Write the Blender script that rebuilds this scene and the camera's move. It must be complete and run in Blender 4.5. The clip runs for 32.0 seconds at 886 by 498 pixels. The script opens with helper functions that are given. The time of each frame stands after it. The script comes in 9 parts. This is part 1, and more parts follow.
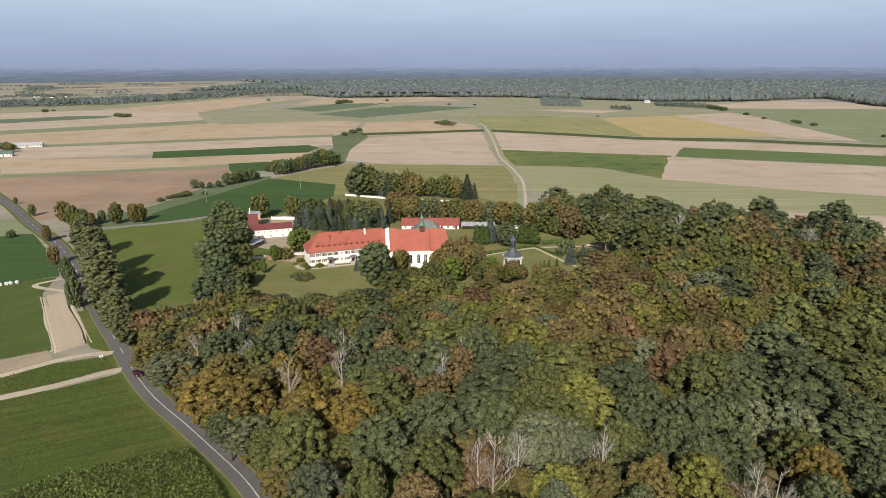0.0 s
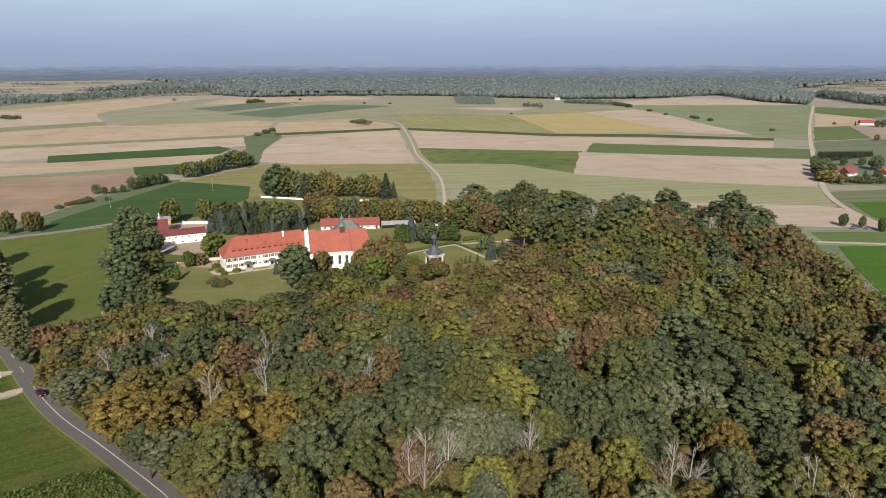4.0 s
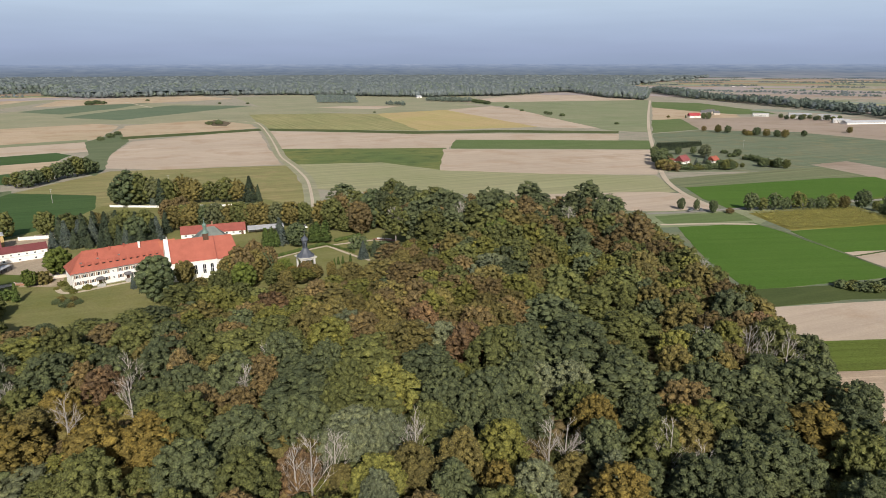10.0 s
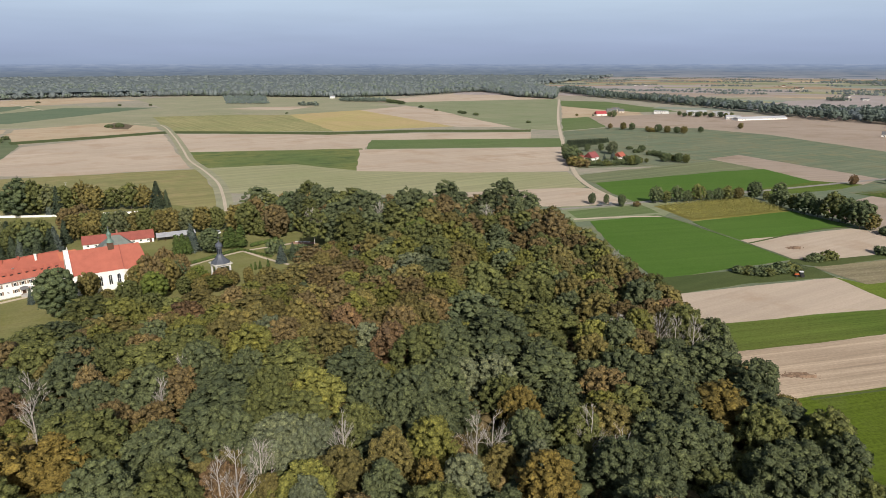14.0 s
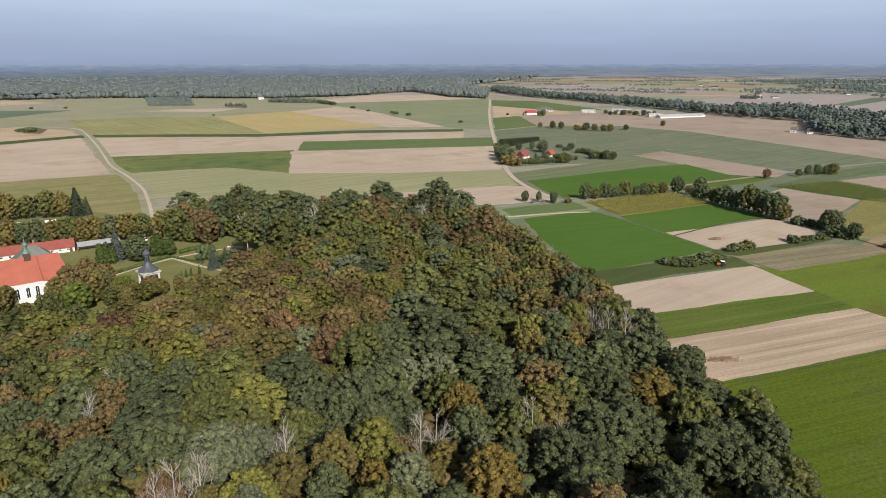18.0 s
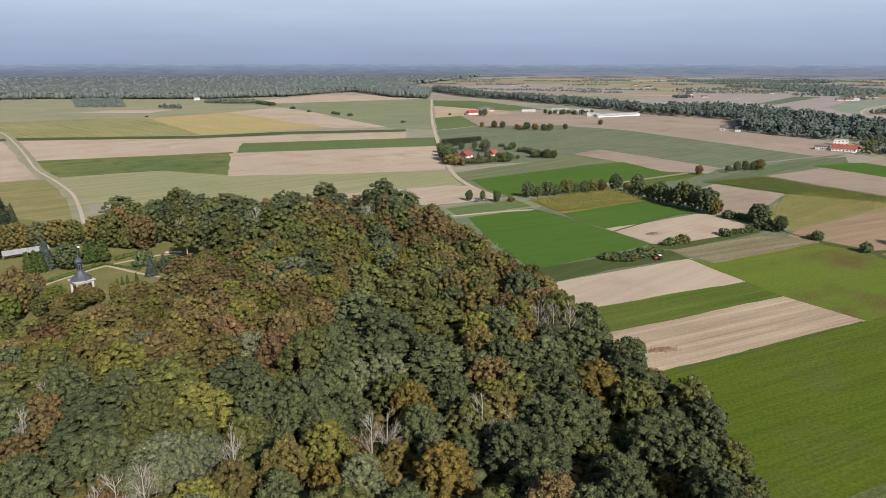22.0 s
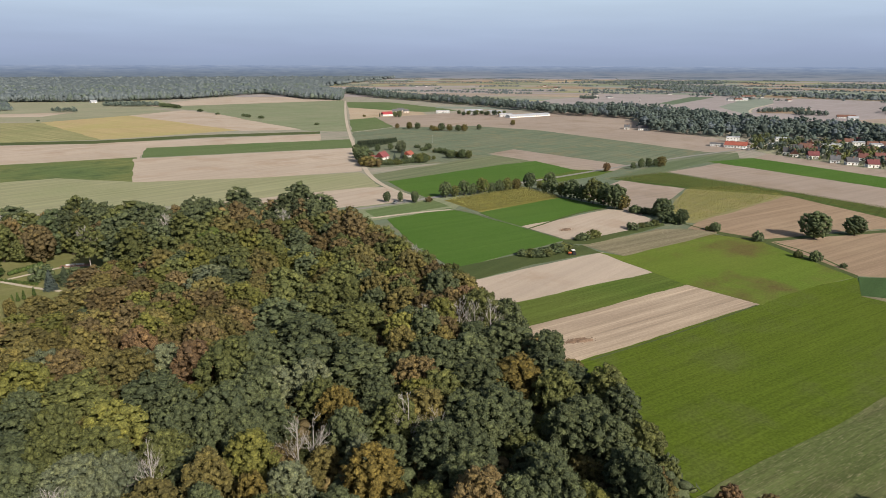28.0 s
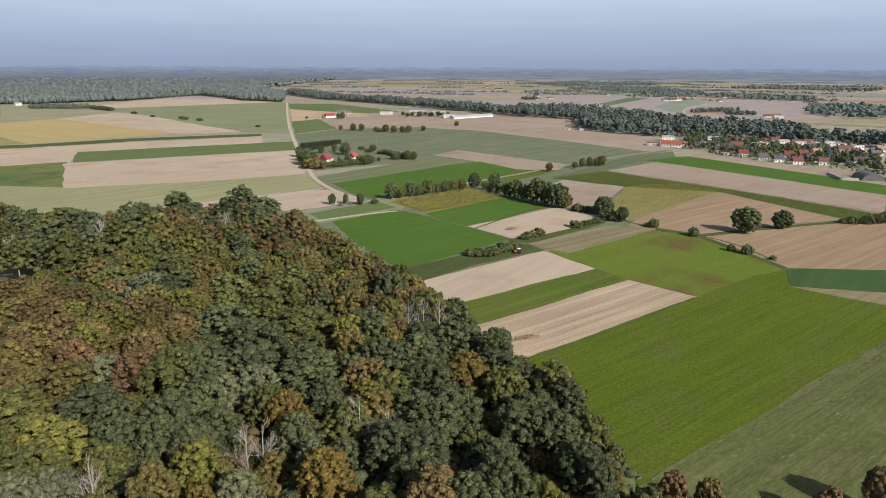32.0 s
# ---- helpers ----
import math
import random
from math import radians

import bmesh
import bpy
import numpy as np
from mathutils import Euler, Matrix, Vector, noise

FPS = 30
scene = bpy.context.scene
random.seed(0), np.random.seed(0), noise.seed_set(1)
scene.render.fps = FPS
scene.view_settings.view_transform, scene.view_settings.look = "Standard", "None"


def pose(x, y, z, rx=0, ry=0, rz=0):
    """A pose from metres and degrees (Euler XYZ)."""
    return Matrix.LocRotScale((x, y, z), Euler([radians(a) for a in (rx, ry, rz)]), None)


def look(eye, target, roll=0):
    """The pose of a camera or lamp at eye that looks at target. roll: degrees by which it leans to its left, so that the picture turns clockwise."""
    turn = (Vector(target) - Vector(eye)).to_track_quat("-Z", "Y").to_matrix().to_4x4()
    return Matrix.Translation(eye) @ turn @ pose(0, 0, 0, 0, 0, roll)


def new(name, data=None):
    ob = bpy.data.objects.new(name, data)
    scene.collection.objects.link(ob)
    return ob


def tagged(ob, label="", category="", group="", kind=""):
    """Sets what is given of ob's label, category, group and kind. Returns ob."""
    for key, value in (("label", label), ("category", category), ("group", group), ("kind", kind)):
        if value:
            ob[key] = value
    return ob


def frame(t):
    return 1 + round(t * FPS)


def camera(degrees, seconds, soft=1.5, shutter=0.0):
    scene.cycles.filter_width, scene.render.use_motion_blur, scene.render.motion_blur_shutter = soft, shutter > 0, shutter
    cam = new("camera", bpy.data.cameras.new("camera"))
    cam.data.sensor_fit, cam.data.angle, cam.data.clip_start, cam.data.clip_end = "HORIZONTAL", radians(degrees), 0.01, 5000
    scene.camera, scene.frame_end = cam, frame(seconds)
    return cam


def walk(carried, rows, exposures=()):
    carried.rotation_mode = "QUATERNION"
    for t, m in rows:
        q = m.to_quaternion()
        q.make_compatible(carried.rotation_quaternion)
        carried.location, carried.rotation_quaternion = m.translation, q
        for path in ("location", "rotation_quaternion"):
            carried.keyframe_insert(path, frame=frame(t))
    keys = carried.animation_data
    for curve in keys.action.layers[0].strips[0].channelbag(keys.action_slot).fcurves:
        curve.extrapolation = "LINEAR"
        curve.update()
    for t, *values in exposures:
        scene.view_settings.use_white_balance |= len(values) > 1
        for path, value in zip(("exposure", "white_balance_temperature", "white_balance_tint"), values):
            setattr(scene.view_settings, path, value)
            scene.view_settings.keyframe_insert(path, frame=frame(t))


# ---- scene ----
cam = camera(69.36, 32.0, 0.55)
PATH = [
    (0.0, pose(0.00, 0.00, 90.00, 74.153, 0.087, 2.502)),
    (1.0, pose(-0.16, -0.10, 90.02, 74.116, 0.093, 0.805)),
    (2.0, pose(-0.33, -0.19, 90.04, 74.068, 0.086, -1.091)),
    (3.0, pose(-0.49, -0.29, 90.07, 74.045, 0.067, -3.009)),
    (6.0, pose(-0.99, -0.58, 90.13, 73.933, 0.065, -8.780)),
    (7.0, pose(-1.15, -0.68, 90.15, 73.904, 0.054, -10.790)),
    (8.0, pose(-1.32, -0.78, 90.17, 73.876, 0.051, -12.842)),
    (9.0, pose(-1.48, -0.88, 90.20, 73.866, 0.052, -14.881)),
    (10.0, pose(-1.65, -0.97, 90.22, 73.866, 0.063, -16.909)),
    (11.0, pose(-1.81, -1.07, 90.24, 73.866, 0.076, -18.941)),
    (12.0, pose(-1.97, -1.17, 90.26, 73.868, 0.056, -20.811)),
    (13.0, pose(-2.14, -1.26, 90.28, 73.864, 0.021, -22.619)),
    (14.0, pose(-2.30, -1.36, 90.31, 73.855, 0.019, -24.393)),
    (17.0, pose(-2.80, -1.65, 90.37, 73.850, 0.057, -28.984)),
    (18.0, pose(-2.96, -1.75, 90.39, 73.864, 0.074, -30.345)),
    (19.0, pose(-3.13, -1.85, 90.42, 73.852, 0.070, -31.705)),
    (20.0, pose(-3.29, -1.94, 90.44, 73.843, 0.003, -32.968)),
    (21.0, pose(-3.46, -2.04, 90.46, 73.853, -0.010, -34.114)),
    (22.0, pose(-3.62, -2.14, 90.48, 73.871, -0.027, -35.428)),
    (23.0, pose(-3.78, -2.24, 90.50, 73.889, -0.039, -36.738)),
    (24.0, pose(-3.95, -2.33, 90.52, 73.917, -0.075, -38.024)),
    (25.0, pose(-4.11, -2.43, 90.55, 73.935, -0.099, -39.258)),
    (28.0, pose(-4.61, -2.72, 90.61, 74.000, -0.166, -42.920)),
    (29.0, pose(-4.77, -2.82, 90.63, 74.013, -0.175, -44.146)),
    (30.0, pose(-4.94, -2.92, 90.66, 74.045, -0.179, -45.363)),
    (31.0, pose(-5.10, -3.01, 90.68, 74.092, -0.203, -46.602)),
    (32.0, pose(-5.27, -3.11, 90.70, 74.118, -0.257, -47.846)),
]
walk(cam, PATH)

# ---- light: clear early-autumn sun from behind, hazy sky ----
SUN_ELEV, SUN_AZ = 33.0, 6.0      # the shadows point SUN_AZ degrees from +y towards +x
world = bpy.data.worlds.new("sky")
scene.world = world
world.use_nodes = True
wn, wl = world.node_tree.nodes, world.node_tree.links
wn.clear()
sky = wn.new("ShaderNodeTexSky")
sky.sky_type = "NISHITA"
sky.sun_disc = False
sky.sun_elevation = radians(SUN_ELEV)
sky.sun_rotation = radians(180 + SUN_AZ)
sky.dust_density = 2.5
sky_dim = wn.new("ShaderNodeVectorMath")
sky_dim.operation = "SCALE"
sky_dim.inputs["Scale"].default_value = 0.085
geo_w = wn.new("ShaderNodeTexCoord")
sep_w = wn.new("ShaderNodeSeparateXYZ")
band = wn.new("ShaderNodeValToRGB")      # haze colour by height over the horizon
band.color_ramp.elements[0].position = 0.0
band.color_ramp.elements[0].color = (0.30, 0.37, 0.52, 1)
band.color_ramp.elements[1].position = 0.12
band.color_ramp.elements[1].color = (0.545, 0.672, 0.80, 1)
for at_, col_ in ((0.02, (0.345, 0.415, 0.585)), (0.05, (0.41, 0.50, 0.665)), (0.085, (0.505, 0.617, 0.762))):
    e_ = band.color_ramp.elements.new(at_)
    e_.color = (*col_, 1)
fade = wn.new("ShaderNodeMapRange")
fade.inputs["From Min"].default_value, fade.inputs["From Max"].default_value = 0.10, 0.35
cloud = wn.new("ShaderNodeTexNoise")
cloud.inputs["Scale"].default_value = 5.0
cloud.inputs["Detail"].default_value = 5.0
stretch = wn.new("ShaderNodeMapping")
stretch.inputs["Scale"].default_value = (1, 1, 9)
cl_amt = wn.new("ShaderNodeMapRange")
cl_amt.inputs["From Min"].default_value, cl_amt.inputs["From Max"].default_value = 0.35, 0.75
cl_amt.inputs["To Min"].default_value, cl_amt.inputs["To Max"].default_value = 0.98, 1.05
cl_mul = wn.new("ShaderNodeVectorMath")
cl_mul.operation = "SCALE"
mixw = wn.new("ShaderNodeMix")
mixw.data_type = "RGBA"
bg = wn.new("ShaderNodeBackground")
wo = wn.new("ShaderNodeOutputWorld")
wl.new(geo_w.outputs["Generated"], sep_w.inputs[0])
wl.new(geo_w.outputs["Generated"], stretch.inputs["Vector"])
wl.new(stretch.outputs[0], cloud.inputs["Vector"])
wl.new(cloud.outputs[0], cl_amt.inputs["Value"])
wl.new(sep_w.outputs["Z"], band.inputs["Fac"])
wl.new(sep_w.outputs["Z"], fade.inputs["Value"])
wl.new(band.outputs[0], cl_mul.inputs[0])
wl.new(cl_amt.outputs[0], cl_mul.inputs["Scale"])
wl.new(sky.outputs[0], sky_dim.inputs[0])
wl.new(fade.outputs[0], mixw.inputs[0])
wl.new(cl_mul.outputs[0], mixw.inputs[6])
wl.new(sky_dim.outputs[0], mixw.inputs[7])
wl.new(mixw.outputs[2], bg.inputs["Color"])
wl.new(bg.outputs[0], wo.inputs["Surface"])

sun = new("sun", bpy.data.lights.new("sun", "SUN"))
sun.data.energy = 5.0
sun.data.angle = radians(0.6)
sun.data.color = (1.0, 0.925, 0.835)
sa_, se_ = radians(SUN_AZ), radians(SUN_ELEV)
sun.matrix_world = look((0, 0, 0), (math.sin(sa_) * math.cos(se_), math.cos(sa_) * math.cos(se_), -math.sin(se_)))
sun.location = (-200, -400, 500)

# ---- materials ----
def shader(name, rough=0.8, metal=0.0, spec=0.3):
    m = bpy.data.materials.new(name)
    m.use_nodes = True
    n = m.node_tree.nodes
    b = n["Principled BSDF"]
    b.inputs["Roughness"].default_value = rough
    b.inputs["Metallic"].default_value = metal
    b.inputs["Specular IOR Level"].default_value = spec
    return m, n, m.node_tree.links, b


def noise_node(n, l, vec, scale, detail=4.0, rough=0.55):
    t = n.new("ShaderNodeTexNoise")
    t.inputs["Scale"].default_value = scale
    t.inputs["Detail"].default_value = detail
    t.inputs["Roughness"].default_value = rough
    l.new(vec, t.inputs["Vector"])
    return t.outputs["Fac"]


def ramp_node(n, l, fac, stops):
    r = n.new("ShaderNodeValToRGB")
    els = r.color_ramp.elements
    els[0].position, els[0].color = stops[0][0], (*stops[0][1], 1)
    els[1].position, els[1].color = stops[-1][0], (*stops[-1][1], 1)
    for p, c in stops[1:-1]:
        e = els.new(p)
        e.color = (*c, 1)
    l.new(fac, r.inputs["Fac"])
    return r.outputs["Color"]


def mix_node(n, l, fac, a, b, mode="MIX"):
    x = n.new("ShaderNodeMix")
    x.data_type, x.blend_type = "RGBA", mode
    for sock, val in ((x.inputs[0], fac), (x.inputs[6], a), (x.inputs[7], b)):
        if isinstance(val, (int, float)):
            sock.default_value = val
        elif isinstance(val, tuple):
            sock.default_value = (*val, 1)
        else:
            l.new(val, sock)
    return x.outputs[2]


def bump_node(n, l, b, height, strength=0.3, dist=0.1):
    u = n.new("ShaderNodeBump")
    u.inputs["Strength"].default_value = strength
    u.inputs["Distance"].default_value = dist
    l.new(height, u.inputs["Height"])
    l.new(u.outputs[0], b.inputs["Normal"])


def mapped(n, l, angle=0.0, scale=(1, 1, 1)):
    """Object coordinates turned so that x runs along the working direction, then stretched."""
    c = n.new("ShaderNodeTexCoord")
    turn = n.new("ShaderNodeMapping")
    turn.inputs["Rotation"].default_value = (0, 0, radians(-angle))
    l.new(c.outputs["Object"], turn.inputs["Vector"])
    mp = n.new("ShaderNodeMapping")
    mp.inputs["Scale"].default_value = scale
    l.new(turn.outputs[0], mp.inputs["Vector"])
    return mp.outputs[0], c.outputs["Object"]


def scaled(c, k):
    return tuple(min(1, v * k) for v in c)


def ground_mat(name, base, second, angle=0.0, stripe=0.35, patch=0.5, third=None, row=0.0, fine=0.25, patch_size=0.012, straw=None):
    """Farmland: long streaks along the working direction, broad patches, fine crumb; row: strength of the drill lines; straw: colour of pale residue lying in rows."""
    m, n, l, b = shader(name, 0.95, 0, 0.06)
    along, plain = mapped(n, l, angle, (0.006, 0.22, 1))
    streak = noise_node(n, l, along, 1.0, 5, 0.6)
    broad = noise_node(n, l, plain, patch_size, 4, 0.6)
    crumb = noise_node(n, l, plain, 1.1, 6, 0.8)
    col = ramp_node(n, l, broad, [(0.5 - 0.3 * patch, base), (0.5 + 0.3 * patch, second)])
    if third:
        mid = noise_node(n, l, plain, patch_size * 3.7, 5, 0.65)
        f = n.new("ShaderNodeMapRange")
        f.inputs["From Min"].default_value, f.inputs["From Max"].default_value = 0.50, 0.68
        l.new(mid, f.inputs["Value"])
        col = mix_node(n, l, f.outputs[0], col, third)
    sh = ramp_node(n, l, streak, [(0.25, (1 - stripe,) * 3), (0.75, (1 + stripe * 0.6,) * 3)])
    col = mix_node(n, l, 1.0, col, sh, "MULTIPLY")
    if row:
        rv, _ = mapped(n, l, angle, (0.02, 1.15, 1))
        lines = noise_node(n, l, rv, 1.0, 3, 0.6)
        col = mix_node(n, l, 1.0, col, ramp_node(n, l, lines, [(0.3, (1 - row,) * 3), (0.7, (1 + row,) * 3)]), "MULTIPLY")
    if straw:
        sv, _ = mapped(n, l, angle, (0.34, 4.4, 1))
        lie = noise_node(n, l, sv, 1.0, 6, 0.75)
        g = n.new("ShaderNodeMapRange")
        g.inputs["From Min"].default_value, g.inputs["From Max"].default_value = 0.55, 0.63
        l.new(lie, g.inputs["Value"])
        col = mix_node(n, l, g.outputs[0], col, straw)
    cr = ramp_node(n, l, crumb, [(0.25, (1 - fine,) * 3), (0.75, (1 + fine,) * 3)])
    col = mix_node(n, l, 1.0, col, cr, "MULTIPLY")
    l.new(col, b.inputs["Base Color"])
    bump_node(n, l, b, crumb, 0.6, 0.25)
    return m


def plain_mat(name, base, rough=0.7, metal=0.0, var=0.15, scale=1.5, spec=0.35, bump=0.15, coord="Object"):
    m, n, l, b = shader(name, rough, metal, spec)
    c = n.new("ShaderNodeTexCoord")
    big = noise_node(n, l, c.outputs[coord], scale * 0.25, 4, 0.6)
    small = noise_node(n, l, c.outputs[coord], scale * 4, 5, 0.7)
    col = ramp_node(n, l, big, [(0.3, scaled(base, 1 - var)), (0.7, scaled(base, 1 + var))])
    col = mix_node(n, l, 1.0, col, ramp_node(n, l, small, [(0.3, (1 - var,) * 3), (0.7, (1 + var * 0.6,) * 3)]), "MULTIPLY")
    l.new(col, b.inputs["Base Color"])
    if bump:
        bump_node(n, l, b, small, bump, 0.03)
    return m


def leaf_mat(name, mid, trans=0.13, speckle=0.44, vary=0.27):
    """Leaves: one colour a tree, a little lighter or deeper from clump to clump, with a fine speckle painting bright
    leaf and dark gap into the colour.
    """
    m, n, l, b = shader(name, 0.75, 0, 0.10)
    g = n.new("ShaderNodeNewGeometry")
    info = n.new("ShaderNodeObjectInfo")
    c = n.new("ShaderNodeTexCoord")
    col = ramp_node(n, l, g.outputs["Random Per Island"], [(0.0, tuple(q * (1 - vary * k) for q, k in zip(mid, (0.96, 0.88, 0.72)))), (0.5, mid), (1.0, tuple(q * (1 + vary * k) for q, k in zip(mid, (1.12, 1.0, 0.4))))])
    tone = ramp_node(n, l, info.outputs["Random"], [(0.0, (0.80, 0.82, 0.84)), (1.0, (1.18, 1.16, 1.10))])
    col = mix_node(n, l, 1.0, col, tone, "MULTIPLY")
    wide = noise_node(n, l, c.outputs["Object"], 0.20, 3, 0.55)
    col = mix_node(n, l, 1.0, col, ramp_node(n, l, wide, [(0.32, (0.86, 0.88, 0.92)), (0.68, (1.16, 1.12, 1.02))]), "MULTIPLY")
    fine = noise_node(n, l, c.outputs["Object"], 2.6, 4, 0.7)
    col = mix_node(n, l, 1.0, col, ramp_node(n, l, fine, [(0.36, (1 - speckle,) * 3), (0.64, (1 + speckle,) * 3)]), "MULTIPLY")
    l.new(col, b.inputs["Base Color"])
    tr = n.new("ShaderNodeBsdfTranslucent")
    l.new(col, tr.inputs["Color"])
    ms = n.new("ShaderNodeMixShader")
    ms.inputs[0].default_value = trans
    l.new(b.outputs[0], ms.inputs[1])
    l.new(tr.outputs[0], ms.inputs[2])
    l.new(ms.outputs[0], n["Material Output"].inputs["Surface"])
    return m


A0, A1 = 5.0, -11.0     # working directions of the far and of the eastern fields
GROUND = ground_mat("farmland", (0.32, 0.292, 0.228), (0.355, 0.322, 0.258), A0, 0.25, 0.6, (0.25, 0.265, 0.185))
SOIL = ground_mat("pale_soil", (0.506, 0.416, 0.327), (0.445, 0.364, 0.284), A0, 0.14, 0.5, (0.418, 0.322, 0.234), fine=0.12, patch_size=0.006)
SOIL_WARM = ground_mat("warm_soil", (0.495, 0.390, 0.284), (0.434, 0.350, 0.234), A0, 0.18, 0.6, (0.401, 0.288, 0.188), fine=0.12, patch_size=0.006)
SOIL_BROWN = ground_mat("brown_soil", (0.378, 0.276, 0.202), (0.290, 0.217, 0.163), A0, 0.12, 0.35, (0.343, 0.225, 0.133), fine=0.15)
SOIL_TAN = ground_mat("tan_soil", (0.359, 0.265, 0.178), (0.308, 0.220, 0.145), A1, 0.25, 0.6, fine=0.18, row=0.08)
SOIL_TRACKS = ground_mat("tracked_soil", (0.478, 0.379, 0.277), (0.420, 0.327, 0.238), A1, 0.35, 0.6, fine=0.22, row=0.16)
# Soil darkened in its colour for the weaker sun return from eastern plots
SOIL_EAST = ground_mat("eastern_soil_dimmed", (0.380, 0.310, 0.251), (0.340, 0.275, 0.222), A1, 0.16, 0.5, (0.304, 0.238, 0.179), fine=0.14, patch_size=0.006)
# Grass and meadow tones are paled and blued in the colour for haze
GRASS_PALE = ground_mat("pale_grass", (0.266, 0.277, 0.174), (0.328, 0.311, 0.212), A0, 0.25, 0.6)
MEADOW = ground_mat("meadow", (0.209, 0.243, 0.136), (0.260, 0.271, 0.168), A0, 0.25, 0.6)
MEADOW_DARK = ground_mat("dark_meadow", (0.125, 0.160, 0.086), (0.155, 0.180, 0.102), A0, 0.25, 0.6)
CROP_DARK = ground_mat("dark_crop", (0.054, 0.102, 0.036), (0.072, 0.118, 0.044), A0, 0.18, 0.6)
CROP = ground_mat("crop", (0.115, 0.165, 0.062), (0.145, 0.180, 0.079), A0, 0.2, 0.6)
CROP_WEST = ground_mat("western_crop", (0.079, 0.118, 0.032), (0.104, 0.131, 0.040), 55.0, 0.14, 0.6, (0.108, 0.129, 0.045))
SAND_FLAT = ground_mat("levelled_sand", (0.50, 0.415, 0.315), (0.45, 0.37, 0.28), -51.6, 0.14, 0.6, fine=0.08)
CROP_LOW = ground_mat("low_crop", (0.074, 0.108, 0.027), (0.094, 0.119, 0.032), 28.0, 0.22, 0.6, (0.126, 0.122, 0.038), row=0.18, fine=0.4, patch_size=0.02)
CROP_OLIVE = ground_mat("olive_crop", (0.094, 0.142, 0.027), (0.124, 0.152, 0.036), A1, 0.25, 0.6, row=0.15, fine=0.35)
CROP_BIG = ground_mat("drilled_crop", (0.084, 0.123, 0.013), (0.102, 0.135, 0.018), A1, 0.06, 0.6, (0.097, 0.123, 0.027), row=0.14, fine=0.45)
BRIGHT = ground_mat("young_crop", (0.072, 0.142, 0.025), (0.086, 0.153, 0.031), A1, 0.12, 0.6)
RYE = ground_mat("ripening_crop", (0.265, 0.240, 0.108), (0.225, 0.222, 0.098), A0, 0.22, 0.6, (0.310, 0.260, 0.132))
# STRIPED and GOLD: set paler, haze being part of the colour
STRIPED = ground_mat("mown_stripes", (0.260, 0.266, 0.122), (0.328, 0.299, 0.148), -80.0, 0.35, 0.6, row=0.1)
GOLD = ground_mat("golden_field", (0.450, 0.345, 0.180), (0.400, 0.345, 0.150), -80.0, 0.15, 0.5)
MOTTLED = ground_mat("mottled_crop", (0.120, 0.165, 0.060), (0.190, 0.200, 0.072), A0, 0.3, 0.5, (0.080, 0.120, 0.048))
PALE_GREEN = ground_mat("pale_green", (0.284, 0.292, 0.158), (0.330, 0.318, 0.190), A0, 0.25, 0.6)
# Crop green paled and greyed in its colour to stand in for haze
CROP_FAR = ground_mat("far_hazed_crop", (0.125, 0.170, 0.108), (0.150, 0.188, 0.120), A0, 0.2, 0.6)
# MUTED: meadow green dulled in its colour by the same haze
MUTED = ground_mat("dull_meadow", (0.150, 0.185, 0.120), (0.180, 0.200, 0.131), A0, 0.25, 0.5, (0.220, 0.210, 0.125))
GREY_GREEN = ground_mat("grey_meadow", (0.155, 0.18, 0.10), (0.19, 0.205, 0.115), A0, 0.32, 0.6)
MAIZE = ground_mat("maize_floor", (0.20, 0.18, 0.05), (0.23, 0.21, 0.06), A1, 0.3, 0.6, row=0.15)
MAIZE_GREEN = ground_mat("maize_green_floor", (0.075, 0.115, 0.03), (0.10, 0.13, 0.035), A0, 0.3, 0.6, row=0.15)
STUBBLE = ground_mat("stubble_rows", (0.088, 0.118, 0.036), (0.115, 0.135, 0.048), A1, 0.25, 0.6, (0.15, 0.15, 0.07), row=0.2, fine=0.4, straw=(0.27, 0.24, 0.145))
STUBBLE_GREY = ground_mat("grey_stubble", (0.26, 0.22, 0.145), (0.23, 0.205, 0.12), A1, 0.3, 0.6, row=0.18, straw=(0.36, 0.31, 0.21))
MEADOW_ROUGH = ground_mat("rough_meadow", (0.120, 0.178, 0.026), (0.150, 0.182, 0.036), A1, 0.12, 0.5, (0.135, 0.115, 0.040), fine=0.4, patch_size=0.007)
GRASS_DRY = ground_mat("dry_grass", (0.20, 0.18, 0.085), (0.26, 0.22, 0.12), A0, 0.15, 0.6)
MEADOW_LAWN = ground_mat("mown_meadow", (0.108, 0.146, 0.036), (0.135, 0.162, 0.044), 62.0, 0.10, 0.6, (0.15, 0.15, 0.06), patch_size=0.02)
GRASS_BROWN = ground_mat("withered_growth", (0.13, 0.105, 0.07), (0.17, 0.135, 0.09), A0, 0.2, 0.6)
LAWN = ground_mat("lawn", (0.168, 0.178, 0.066), (0.222, 0.208, 0.090), A0, 0.12, 0.5, (0.17, 0.172, 0.058), patch_size=0.03)
SCRUB = ground_mat("rough_grass", (0.07, 0.095, 0.035), (0.10, 0.12, 0.045), A0, 0.2, 0.6)
VERGE = ground_mat("verge", (0.085, 0.12, 0.03), (0.115, 0.14, 0.04), A0, 0.15, 0.6, (0.16, 0.15, 0.05))
FOREST_FLOOR = ground_mat("forest_floor", (0.085, 0.080, 0.040), (0.12, 0.10, 0.055), 0, 0.1, 0.6)
GRAVEL = ground_mat("sandy_gravel", (0.36, 0.29, 0.21), (0.42, 0.35, 0.26), 60, 0.2, 0.6)
